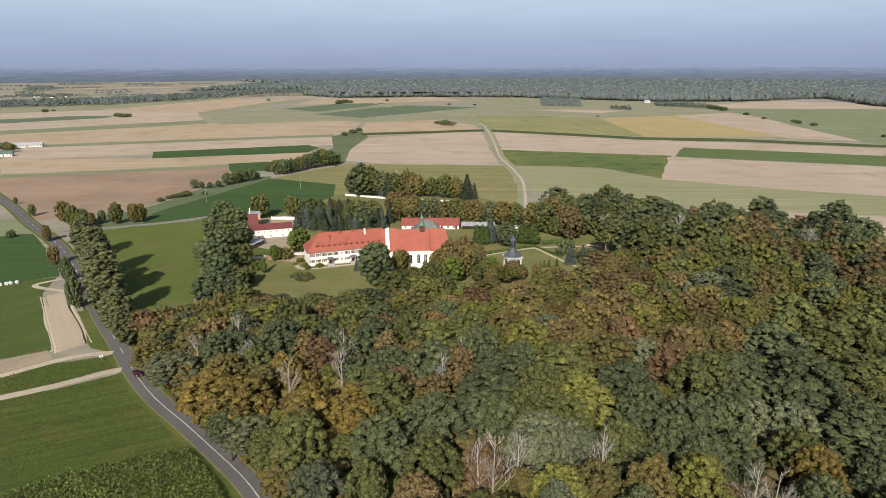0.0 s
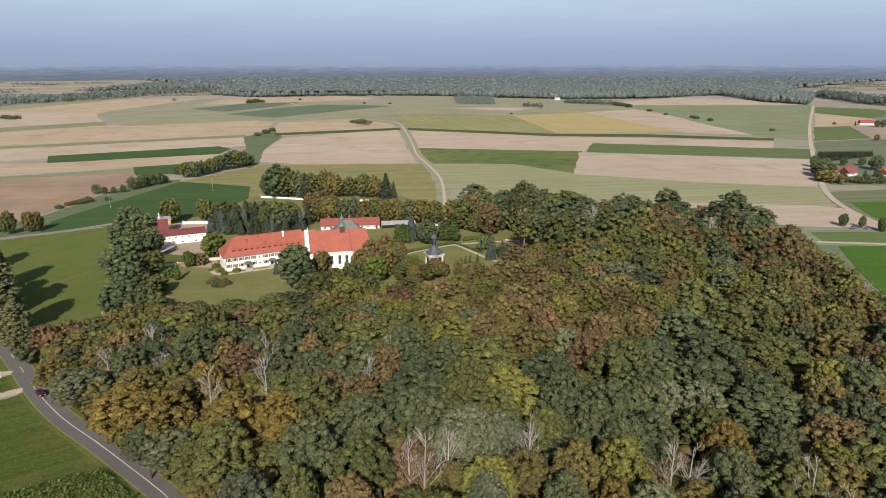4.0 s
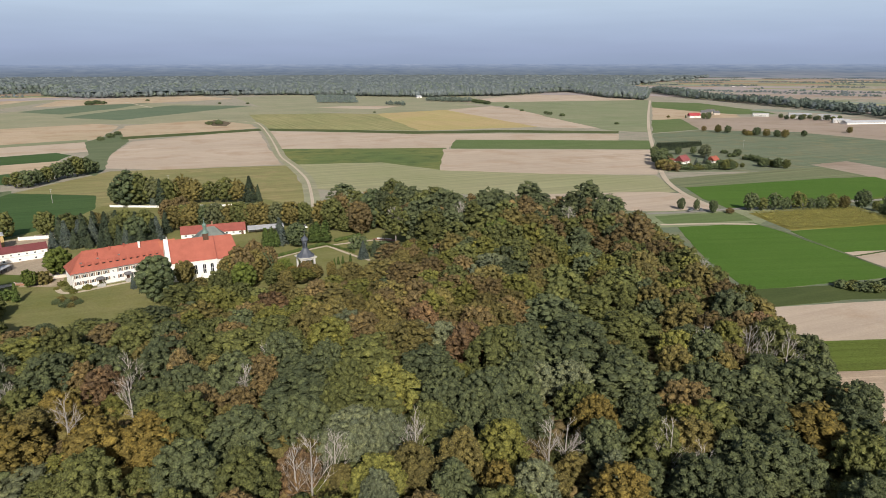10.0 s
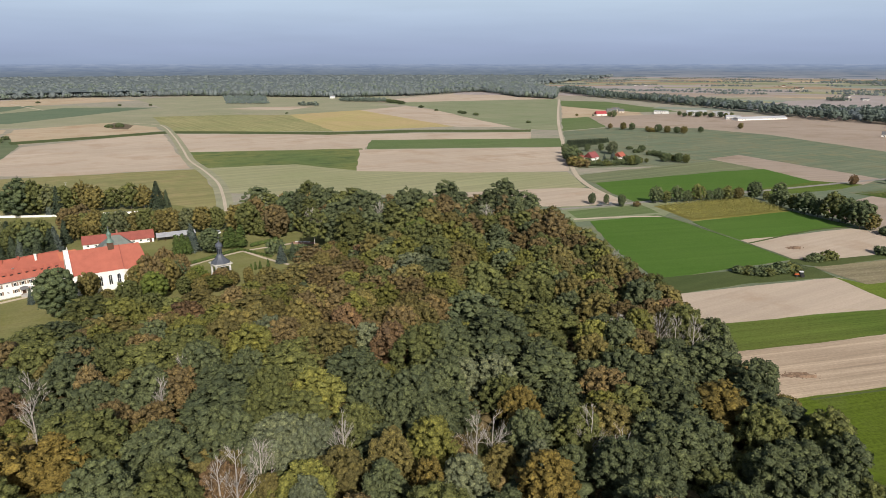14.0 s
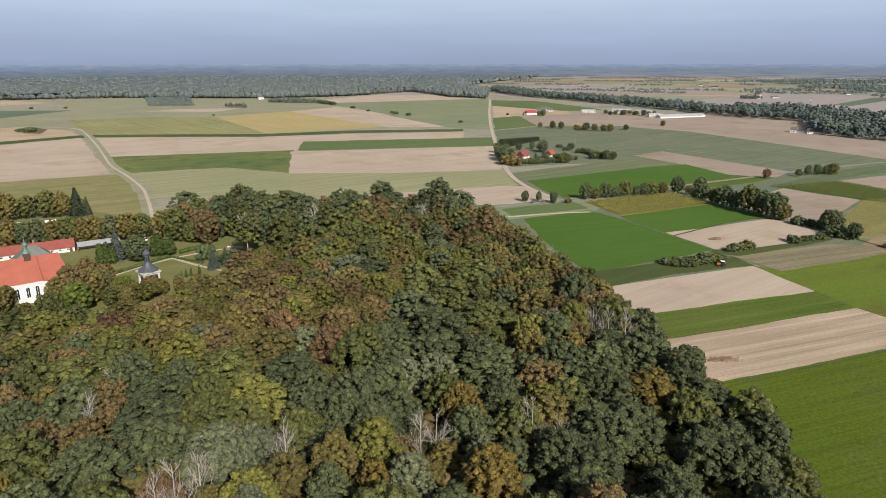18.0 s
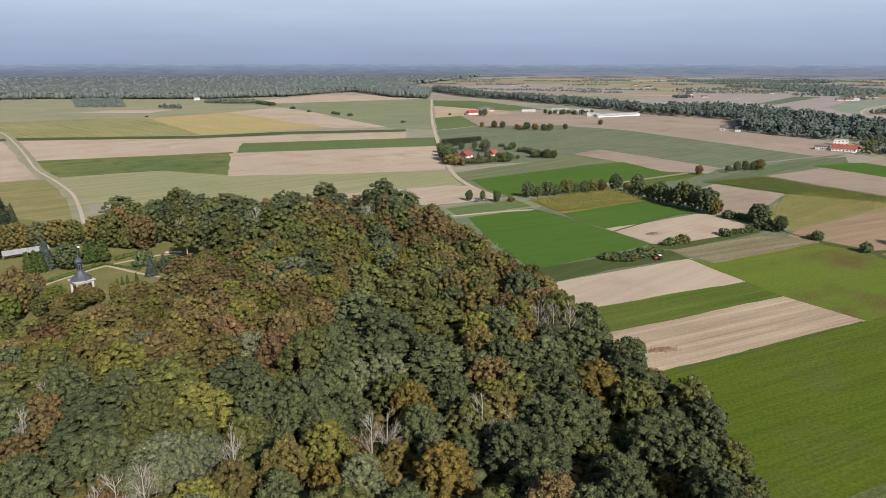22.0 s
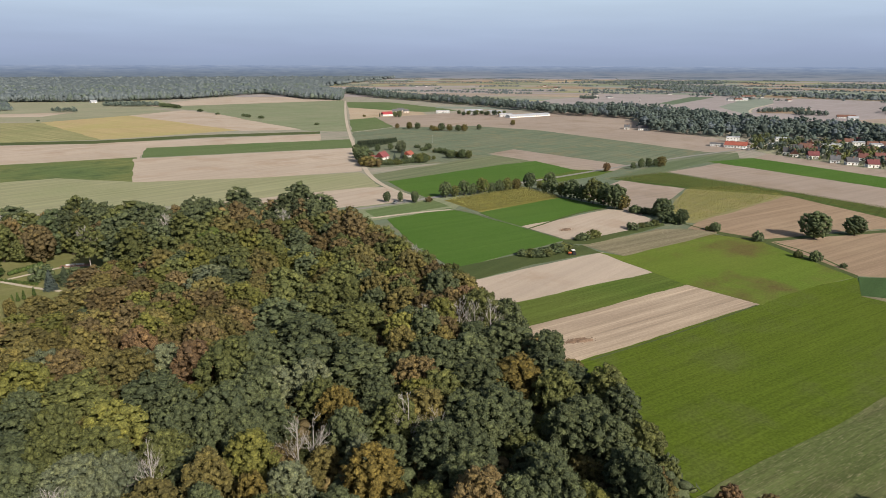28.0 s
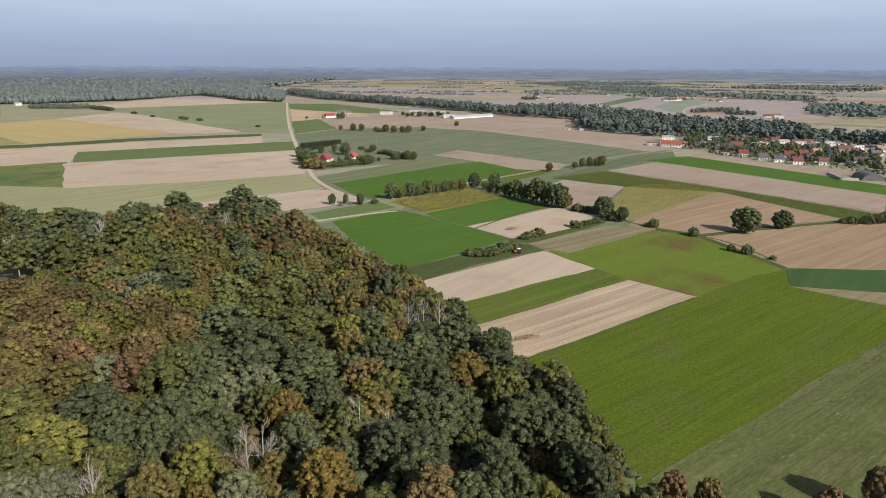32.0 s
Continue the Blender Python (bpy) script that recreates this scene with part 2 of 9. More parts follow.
SAND = ground_mat("sand_track", (0.54, 0.465, 0.365), (0.47, 0.40, 0.305), 0, 0.1, 0.6)
ASPHALT = ground_mat("asphalt", (0.125, 0.12, 0.12), (0.16, 0.155, 0.15), 50, 0.1, 0.6, fine=0.12)
ASPHALT_PALE = ground_mat("pale_asphalt", (0.26, 0.245, 0.22), (0.31, 0.29, 0.26), 0, 0.1, 0.6)
# Far soil and far green carry distance haze in their base colour
FAR_SOIL = ground_mat("far_hazed_soil", (0.371, 0.325, 0.311), (0.324, 0.286, 0.270), A0, 0.12, 0.6, fine=0.1)
FAR_GREEN = ground_mat("far_hazed_green", (0.226, 0.262, 0.211), (0.262, 0.292, 0.232), A0, 0.12, 0.6, fine=0.1)
WHITE_PAINT = plain_mat("white_paint", (0.75, 0.75, 0.73))
PLASTER = plain_mat("white_plaster", (0.80, 0.78, 0.73), 0.85, var=0.05)
PLASTER_GREY = plain_mat("grey_plaster", (0.55, 0.54, 0.52), 0.85)
PLASTER_CREAM = plain_mat("cream_plaster", (0.64, 0.57, 0.48), 0.85, var=0.1)
TILE = plain_mat("orange_red_tiles", (0.345, 0.102, 0.068), 0.75, var=0.12, scale=1.2, bump=0.3)
TILE_DARK = plain_mat("dark_red_tiles", (0.27, 0.080, 0.062), 0.7, var=0.12)
VILLAGE_RED = plain_mat("faded_red_tiles", (0.170, 0.068, 0.056), 0.75)
SLATE = plain_mat("dark_slate", (0.085, 0.082, 0.085), 0.6)
TILE_MAROON = plain_mat("maroon_sheet_roof", (0.165, 0.050, 0.050), 0.65, var=0.12)
TILE_BROWN = plain_mat("brown_tiles", (0.17, 0.085, 0.06), 0.7)
ROOF_BEIGE = plain_mat("beige_roofing", (0.34, 0.27, 0.20), 0.7)
ROOF_GREY = plain_mat("grey_roofing", (0.13, 0.13, 0.135), 0.7)
ROOF_PALE = plain_mat("pale_sheet_roof", (0.42, 0.43, 0.45), 0.5)
LEAD_GREEN = plain_mat("grey_green_metal", (0.17, 0.19, 0.17), 0.55, 0.2)
COPPER = plain_mat("green_copper", (0.16, 0.24, 0.20), 0.55, 0.3)
LEAD = plain_mat("lead_blue_roof", (0.085, 0.095, 0.115), 0.55, 0.1)
WOOD = plain_mat("dark_wood", (0.10, 0.055, 0.033), 0.7)
SHUTTER = plain_mat("brown_shutter_wood", (0.27, 0.20, 0.15), 0.7)
GLASS = plain_mat("dark_window_glass", (0.025, 0.03, 0.035), 0.12, 0, 0.1, spec=0.6, bump=0)
BRICK = plain_mat("brick_paving", (0.30, 0.16, 0.11), 0.85)
STONE = plain_mat("pale_stone", (0.50, 0.48, 0.43), 0.85)
CONCRETE = plain_mat("concrete", (0.42, 0.41, 0.38), 0.85)
BARK = plain_mat("bark", (0.10, 0.075, 0.055), 0.9, var=0.3)
BARK_PALE = plain_mat("dead_grey_wood", (0.36, 0.33, 0.295), 0.9, var=0.15)
METAL = plain_mat("grey_metal", (0.35, 0.36, 0.37), 0.4, 0.7)
RUBBER = plain_mat("tyre_rubber", (0.025, 0.025, 0.025), 0.85)
PAINT_RED = plain_mat("dark_red_car_paint", (0.09, 0.012, 0.016), 0.25, 0.2, 0.05, bump=0)
PAINT_WHITE = plain_mat("white_car_paint", (0.72, 0.72, 0.72), 0.3, 0.0, 0.04, bump=0)
PAINT_ORANGE = plain_mat("orange_machine_paint", (0.42, 0.10, 0.03), 0.45)
FILM = plain_mat("white_bale_wrap", (0.78, 0.79, 0.78), 0.4)

LEAF = {
    "dark": leaf_mat("leaf_dark_green", (0.082, 0.098, 0.052)),
    "green": leaf_mat("leaf_green", (0.100, 0.110, 0.042)),
    "lime": leaf_mat("leaf_yellow_green", (0.122, 0.124, 0.037)),
    "fresh": leaf_mat("leaf_fresh_green", (0.101, 0.128, 0.033)),
    "olive": leaf_mat("leaf_olive", (0.131, 0.113, 0.044)),
    "brown": leaf_mat("leaf_brown", (0.141, 0.108, 0.053)),
    "rust": leaf_mat("leaf_rust_red", (0.144, 0.096, 0.055)),
    "gold": leaf_mat("leaf_gold", (0.152, 0.118, 0.037)),
    "silver": leaf_mat("leaf_grey_green", (0.126, 0.142, 0.088)),
    "poplar": leaf_mat("leaf_poplar", (0.116, 0.126, 0.064)),
    "fir": leaf_mat("needles_dark", (0.060, 0.078, 0.050)),
    "blue_fir": leaf_mat("needles_blue", (0.088, 0.110, 0.098), 0.06),
    # Dark green set lighter and bluer for trees farther out
    "mid": leaf_mat("leaf_mid_green", (0.092, 0.116, 0.060)),
    "thuja": leaf_mat("thuja_green", (0.072, 0.104, 0.032), 0.06),
    "maize": leaf_mat("maize_leaves", (0.125, 0.160, 0.047)),
    "maize_dry": leaf_mat("maize_leaves_dry", (0.28, 0.265, 0.09)),
    "maize_ripe": leaf_mat("maize_leaves_ripe", (0.160, 0.160, 0.055)),
    "weed": leaf_mat("weeds", (0.084, 0.118, 0.03)),
    # Woods far out: distance haze is greyed and blued into the leaf colour
    "far": leaf_mat("hazed_far_woods", (0.108, 0.136, 0.120), 0.05, 0.08, 0.08),
    "pine": leaf_mat("hazed_far_pine_woods", (0.122, 0.147, 0.160), 0.05, 0.06, 0.06),
}


def toned(kind, k):
    """The same leaves on a lighter or deeper coloured tree."""
    c = LEAF[kind].copy()
    for e in c.node_tree.nodes["Color Ramp"].color_ramp.elements:
        e.color = (e.color[0] * k, e.color[1] * k, e.color[2] * k, 1)
    return c


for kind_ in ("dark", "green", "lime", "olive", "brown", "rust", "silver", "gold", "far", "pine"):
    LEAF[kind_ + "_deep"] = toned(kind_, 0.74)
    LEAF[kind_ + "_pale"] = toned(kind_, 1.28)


# ---- mesh helpers ----
class Shape:
    """Collects vertices and faces of one mesh, with a material number a face."""

    def __init__(self):
        self.v, self.f, self.mi = [], [], []

    def add(self, verts, faces, mi=0):
        k = len(self.v)
        self.v.extend(tuple(q) for q in verts)
        self.f.extend(tuple(i + k for i in q) for q in faces)
        self.mi.extend([mi] * len(faces))
        return self

    def box(self, x0, y0, z0, x1, y1, z1, mi=0):
        return self.add([(x0, y0, z0), (x1, y0, z0), (x1, y1, z0), (x0, y1, z0), (x0, y0, z1), (x1, y0, z1), (x1, y1, z1), (x0, y1, z1)],
                        [(0, 3, 2, 1), (4, 5, 6, 7), (0, 1, 5, 4), (1, 2, 6, 5), (2, 3, 7, 6), (3, 0, 4, 7)], mi)

    def soft_box(self, x0, y0, z0, x1, y1, z1, r, mi=0):
        """A box with a chamfer round its top and its upright edges."""
        def ring(i, z):
            a, b, c, d = x0 + i, y0 + i, x1 - i, y1 - i
            return [(a + r, b, z), (c - r, b, z), (c, b + r, z), (c, d - r, z), (c - r, d, z), (a + r, d, z), (a, d - r, z), (a, b + r, z)]
        vs = ring(0, z0) + ring(0, z1 - r) + ring(r * 0.8, z1)
        fs = [tuple(range(7, -1, -1)), tuple(range(16, 24))]
        for k in (0, 8):
            fs += [(k + i, k + (i + 1) % 8, k + 8 + (i + 1) % 8, k + 8 + i) for i in range(8)]
        return self.add(vs, fs, mi)

    def lathe(self, rings, n=10, cx=0.0, cy=0.0, mi=0):
        """rings: (radius, z) from below to the top."""
        vs, fs = [], []
        for r, z in rings:
            vs += [(cx + r * math.cos(2 * math.pi * i / n), cy + r * math.sin(2 * math.pi * i / n), z) for i in range(n)]
        for k in range(len(rings) - 1):
            fs += [(k * n + i, k * n + (i + 1) % n, (k + 1) * n + (i + 1) % n, (k + 1) * n + i) for i in range(n)]
        fs += [tuple(range(n - 1, -1, -1)), tuple(range((len(rings) - 1) * n, len(rings) * n))]
        return self.add(vs, fs, mi)

    def limb(self, a, b, ra, rb, n=5, mi=0):
        a, b = Vector(a), Vector(b)
        q = (b - a).to_track_quat("Z", "Y")
        vs = []
        for p, r in ((a, ra), (b, rb)):
            vs += [tuple(p + q @ Vector((r * math.cos(2 * math.pi * i / n), r * math.sin(2 * math.pi * i / n), 0))) for i in range(n)]
        return self.add(vs, [(i, (i + 1) % n, n + (i + 1) % n, n + i) for i in range(n)] + [tuple(range(n, 2 * n))], mi)

    def mesh(self, name, mats):
        me = bpy.data.meshes.new(name)
        me.from_pydata(self.v, [], self.f)
        for m in (mats if isinstance(mats, (list, tuple)) else [mats]):
            me.materials.append(m)
        if any(self.mi):
            me.polygons.foreach_set("material_index", self.mi)
        me.update()
        return me


def thing(name, label, category, m=None, group="", kind=""):
    ob = tagged(new(name), label, category, group, kind)
    ob.empty_display_size = 0.5
    if m is not None:
        ob.matrix_world = m
    return ob


def part(name, shape, material, parent, label=""):
    """One mesh object under a thing or a part, in the parent's own axes."""
    me = shape if isinstance(shape, bpy.types.Mesh) else shape.mesh(name, material)
    ob = new(name, me)
    ob.parent = parent
    if label:
        ob["label"] = label
    return ob


def single(name, shape, material, label, category, m=None, group="", kind=""):
    me = shape if isinstance(shape, bpy.types.Mesh) else shape.mesh(name, material)
    ob = tagged(new(name, me), label, category, group, kind)
    if m is not None:
        ob.matrix_world = m
    return ob


# ---- ground, fields and roads ----
gs = Shape()
rings_ = [0, 40, 90, 160, 260, 400, 600, 900, 1300, 1800, 2400, 3100, 3900, 4300, 4600, 4850, 4980]
NSEG = 96
for r_ in rings_:
    for i_ in range(NSEG):
        a_ = 2 * math.pi * i_ / NSEG
        zz_ = 0.0
        gs.v.append((r_ * math.sin(a_), r_ * math.cos(a_), zz_))
for k_ in range(len(rings_) - 1):
    for i_ in range(NSEG):
        j_ = (i_ + 1) % NSEG
        gs.f.append((k_ * NSEG + i_, (k_ + 1) * NSEG + i_, (k_ + 1) * NSEG + j_, k_ * NSEG + j_))
        gs.mi.append(0)
single("ground", gs, GROUND, "wide flat farmland of mixed stubble and grass", "ground", kind="structure")

layer_z = [0.01]


def field(name, mat, pts, label):
    """A flat plot of farmland just above the ground sheet, with slightly uneven edges; each later plot lies a little higher."""
    layer_z[0] += 0.0022
    z = layer_z[0]
    ring = []
    for (x0, y0), (x1, y1) in zip(pts, pts[1:] + pts[:1]):
        d = math.hypot(x1 - x0, y1 - y0)
        far = math.hypot(x0 + x1, y0 + y1) / 2
        n = max(1, min(30, int(d / max(5.0, far * 0.02))))
        for i in range(n):
            x, y = x0 + (x1 - x0) * i / n, y0 + (y1 - y0) * i / n
            amp = 0.5 + 0.0022 * far
            w = noise.noise_vector((x * 0.045, y * 0.045, 0.5)) * amp + noise.noise_vector((x * 0.2, y * 0.2, 7.5)) * amp * 0.45
            ring.append((x + w.x, y + w.y, z))
    m = len(ring)
    ring += [(x, y, 0.0) for x, y, _ in ring]
    return single("field", Shape().add(ring, [tuple(range(m))] + [(i, m + i, m + (i + 1) % m, (i + 1) % m) for i in range(m)]), mat, label, "field", kind="structure")


def smooth_line(pts, step=6.0):
    """Catmull-Rom through the points."""
    p = [Vector((*q, 0)) for q in pts]
    p = [p[0] * 2 - p[1]] + p + [p[-1] * 2 - p[-2]]
    out = []
    for i in range(1, len(p) - 2):
        n = max(2, int((p[i + 1] - p[i]).length / step))
        n = min(n, 24)
        for k in range(n):
            t = k / n
            out.append(0.5 * (2 * p[i] + (p[i + 1] - p[i - 1]) * t + (2 * p[i - 1] - 5 * p[i] + 4 * p[i + 1] - p[i + 2]) * t * t
                              + (3 * p[i] - p[i - 1] - 3 * p[i + 1] + p[i + 2]) * t ** 3))
    out.append(p[-2])
    return out


def ribbon(line, w0, w1, z):
    """A strip between the offsets w0 and w1 from the line."""
    s = Shape()
    n = len(line)
    for i, p in enumerate(line):
        d = (line[min(i + 1, n - 1)] - line[max(i - 1, 0)]).normalized()
        side = Vector((d.y, -d.x, 0))
        for w in (w0, w1):
            q = p + side * w
            s.v.append((q.x, q.y, z))
    for i in range(n - 1):
        s.f.append((2 * i, 2 * i + 1, 2 * i + 3, 2 * i + 2))
        s.mi.append(0)
    return s


LINES = {}


def lane(name, mat, w, pts, label):
    layer_z[0] += 0.003
    line = smooth_line(pts)
    LINES[name] = (line, layer_z[0])
    kind_ = "verge" if "verge" in name else "road" if "road" in name else "track"
    return single(kind_, ribbon(line, -w / 2, w / 2, layer_z[0]), mat, label, kind_, kind="structure")


field("wood_verge", VERGE, [(-37, 112), (-60, 135), (-82, 156), (-104, 178), (-118, 200), (-100, 215), (-40, 225), (30, 260), (30, 380), (95, 388), (125, 352), (178, 322), (190, 286), (186, 240), (180, 200), (164, 154), (146, 112), (138, 88), (134, 66), (126, 46), (112, 30), (80, 20), (0, 60)], "rough grass along the wood")
field("field_grass_base", MUTED, [(150, 60), (300, -10), (520, 30), (640, 60), (690, 250), (600, 330), (540, 430), (300, 430), (230, 400), (185, 330), (180, 240)], "rough grass between the plots")
field("field_far_left", GRASS_PALE, [(-1124, 1514), (-992, 1719), (-745, 2060), (-580, 2439), (-448, 1949), (-533, 1249), (-653, 869)], "pale green stubble field")
field("field_far_beige", SOIL_WARM, [(-819, 1415), (-713, 2021), (-573, 2283), (-501, 2103), (-574, 1440), (-566, 1329)], "pale bare harrowed soil")
field("field_a", SOIL, [(-970, 1303), (-794, 1416), (-574, 1346), (-531, 1249), (-671, 1202), (-844, 1131)], "pale bare harrowed soil")
field("field_b", CROP_FAR, [(-853, 1144), (-780, 1229), (-694, 1246), (-677, 1148), (-793, 1060)], "dark green crop strip")
field("field_c", SOIL, [(-793, 1060), (-665, 1202), (-539, 1264), (-470, 1127), (-694, 925)], "pale bare harrowed soil")
field("field_d", MEADOW, [(-700, 934), (-475, 1140), (-441, 1069), (-658, 877)], "narrow green grass strip")
field("field_e", SOIL_WARM, [(-658, 877), (-438, 1069), (-235, 1146), (-185, 1087), (-179, 891), (-563, 747)], "pale bare harrowed soil")
field("field_f", MEADOW, [(-563, 747), (-193, 898), (-185, 868), (-544, 720)], "narrow green grass strip")
field("field_g", SOIL, [(-544, 720), (-185, 868), (-166, 770), (-471, 621)], "pale bare harrowed soil")
field("field_h", SOIL_WARM, [(-480, 632), (-329, 646), (-177, 701), (-160, 669), (-194, 614), (-234, 609), (-411, 539)], "pale bare harrowed soil")
field("field_i", CROP_DARK, [(-354, 700), (-197, 769), (-176, 742), (-180, 701), (-329, 646)], "dark green crop strip")
field("field_j", MEADOW, [(-413, 542), (-326, 567), (-231, 609), (-222, 584), (-397, 519)], "green grass strip")
field("field_k", SOIL_BROWN, [(-398.6, 521.3), (-226.3, 587.5), (-217.3, 567.4), (-207.7, 530.8), (-211.9, 462.1), (-217.7, 417.2), (-234.9, 395.4), (-262.5, 369.1), (-301.9, 410.5), (-358.2, 466.0)], "brown ploughed soil with dark damp patches")
field("ditch", MEADOW_DARK, [(-234.9, 370.1), (-215.9, 413.6), (-210.0, 457.8), (-205.6, 525.2), (-171.9, 540.9), (-165.0, 518.2), (-199.1, 386.9), (-194.3, 362.9), (-213.5, 351.1)], "grassy ditch along the field edge")
field("field_l", CROP_DARK, [(-236, 613), (-196, 630), (-183, 569), (-215, 564)], "small dark green crop plot")
field("field_m", GRASS_PALE, [(-526, 1265), (-472, 1403), (-296, 1757), (-166, 1676), (32, 1492), (158, 1265), (5, 1048), (-232, 1133), (-411, 1048)], "pale green grass field")
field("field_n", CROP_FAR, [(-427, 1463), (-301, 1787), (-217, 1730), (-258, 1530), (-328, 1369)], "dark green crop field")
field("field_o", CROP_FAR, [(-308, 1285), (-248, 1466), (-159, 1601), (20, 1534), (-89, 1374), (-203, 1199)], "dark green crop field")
field("field_p", SOIL_WARM, [(-177, 899), (-175, 1087), (-55, 1163), (7, 1048), (13, 989), (-149, 876)], "reddish striped stubble field")
field("field_q", SOIL, [(-125, 636), (-138, 732), (-135, 855), (13, 962), (21, 748), (27, 614), (-78, 614)], "pale bare harrowed soil")
field("field_r", RYE, [(-157, 492), (-168, 529), (-118, 617), (-78, 614), (32, 607), (38, 487), (37, 412), (-1, 421), (-46, 451), (-94, 445)], "yellow-green ripening crop field")
field("field_s", CROP_DARK, [(-197.4, 365.7), (-204.0, 393.3), (-168.4, 529.3), (-107.4, 501.7), (-98.6, 449.0), (-110.6, 387.0), (-169.5, 377.1)], "dark green crop field")
field("field_gully", MEADOW_DARK, [(-188, 868), (-168, 984), (-139, 862), (-138, 732), (-125, 636), (-126, 594), (-155, 635), (-160, 742)], "rough grassy gully")
field("field_t", SOIL_WARM, [(-444, 1620), (-456, 1914), (-133, 2065), (-24, 1853), (-202, 1730)], "pale bare harrowed soil")
field("field_u", GRASS_PALE, [(-25, 1919), (151, 1855), (165, 1537), (484, 1441), (504, 1303), (234, 1209), (43, 1413)], "pale green grass field")
field("field_u3", GRASS_PALE, [(-25, 1919), (139, 2045), (290, 1935), (385, 1865), (500, 1800), (640, 1800), (530, 1440), (165, 1500)], "pale green grass before the forest")
field("field_u2", SOIL, [(141, 1415), (212, 1458), (338, 1428), (262, 1340)], "pale bare harrowed soil")
field("field_v", STRIPED, [(6, 1261), (156, 1250), (234, 1209), (232, 880), (22, 971)], "striped yellow-green mown field")
field("field_w", GOLD, [(234, 1209), (390, 1270), (417, 878), (232, 880)], "golden yellow flowering field")
field("field_x", SOIL, [(390, 1270), (523, 1352), (538, 1083), (563, 904), (512, 821), (414, 871)], "pale bare harrowed soil")
field("field_y", SOIL, [(23, 937), (216, 844), (474, 757), (427, 679), (242, 749), (206, 663), (32, 722)], "pale bare harrowed soil")
field("field_edge", SCRUB, [(-156, 915), (22, 980), (132, 923), (223, 872), (342, 855), (494, 790), (477, 762), (329, 822), (214, 838), (128, 892), (21, 945), (-151, 884)], "dark grassy field boundary")
field("field_z", MOTTLED, [(34, 731), (211, 684), (167, 534), (95, 561), (36, 590)], "mottled green and yellow crop plot")
field("field_aa", PALE_GREEN, [(30, 611), (119, 599), (163, 534), (243, 491), (324, 457), (296, 392), (270, 386), (189, 409), (88, 451), (44, 481)], "pale green sown field")
field("field_ab", CROP, [(245, 758), (468, 678), (423, 605), (214, 677)], "green crop strip")
field("field_ac", SOIL, [(205, 675), (420, 601), (329, 461), (243, 491), (158, 537)], "pale bare harrowed soil")
field("field_ad", SOIL, [(170, 417), (281, 396), (294, 386), (283, 334), (239, 341), (189, 373)], "pale bare harrowed soil")
field("field_ae", MEADOW, [(517, 1500), (667, 1544), (996, 1463), (523, 762), (487, 803), (507, 1024), (542, 1287)], "pale green field beside the sandy track")
field("field_af", SOIL, [(525, 1576), (719, 1747), (1027, 1950), (1030, 1579), (993, 1464), (520, 1498)], "pale bare harrowed soil")
field("field_ag", CROP, [(957, 1393), (1031, 1307), (984, 1080), (944, 973), (853, 995), (832, 1205)], "green crop field")
field("field_ah", SOIL_WARM, [(832, 1205), (843, 1084), (863, 991), (807, 911), (701, 916), (650, 938)], "pale bare harrowed soil")
field("field_ai", CROP, [(641, 929), (707, 940), (617, 776), (523, 753)], "green crop plot")
field("field_aj", SOIL_EAST, [(707, 940), (901, 929), (1035, 802), (1189, 778), (917, 596), (795, 647), (614, 768)], "pale bare harrowed soil")
field("field_ak", MUTED, [(518, 747), (612, 769), (802, 653), (670, 431), (543, 346), (561, 459), (444, 444), (344, 469), (374, 525)], "dull green meadow")
field("field_al", GREY_GREEN, [(321, 440), (413, 447), (511, 455), (556, 448), (548, 383), (454, 403), (372, 401), (310, 399)], "grey-green mown meadow")
field("field_am", SOIL_EAST, [(496, 465), (565, 462), (538, 343), (497, 315), (473, 333), (491, 394)], "pale bare harrowed soil")
field("field_aj2", SOIL_EAST, [(671, 705), (718, 698), (860, 758), (970, 742), (1074, 659), (878, 498), (836, 378), (751, 293), (718, 296), (686, 315), (712, 435), (741, 598)], "pale bare harrowed soil")
field("field_ak2", MUTED, [(618, 721), (718, 698), (741, 598), (712, 435), (686, 315), (718, 296), (662, 298), (533, 318), (547, 472), (535, 563)], "dull green meadow")
field("field_am2", SOIL_EAST, [(509, 469), (547, 472), (536, 321), (497, 311), (474, 345)], "pale bare harrowed soil")
field("field_am3", CROP_OLIVE, [(474, 345), (497, 311), (466, 306), (400, 310), (405, 345), (438, 353)], "olive green grass beside the lane")
field("field_bm", GRASS_PALE, [(751, 293), (867, 277), (786, 100), (650, 80), (687, 164), (721, 265)], "rough grass before the village")
field("field_an", BRIGHT, [(313, 403), (450, 404), (493, 396), (475, 335), (388, 332), (293, 334), (297, 363)], "bright green young crop field")
field("verge_lane", MEADOW, [(224.6, 325.6), (238.6, 342.0), (279.8, 330.3), (316.8, 323.4), (315.1, 313.1), (276.0, 290.0), (220.8, 303.3)], "green grassy verge beside the lane")
field("field_ao", CROP, [(234.4, 328.7), (290.4, 323.3), (284.3, 301.0), (228.2, 308.2)], "green grass strip")
field("field_ap", MAIZE, [(295.5, 317.5), (372.0, 312.8), (363.6, 269.5), (285.9, 274.8)], "yellowing maize field")
field("field_aq", BRIGHT, [(283.9, 274.1), (363.6, 269.5), (362.9, 228.1), (276.8, 231.9)], "bright green young crop field")
field("field_ar", BRIGHT, [(230.1, 299.7), (281.0, 297.3), (275.9, 231.1), (271.0, 196.8), (231.7, 198.5), (192.3, 199.8), (203.4, 241.2)], "bright green young crop field")
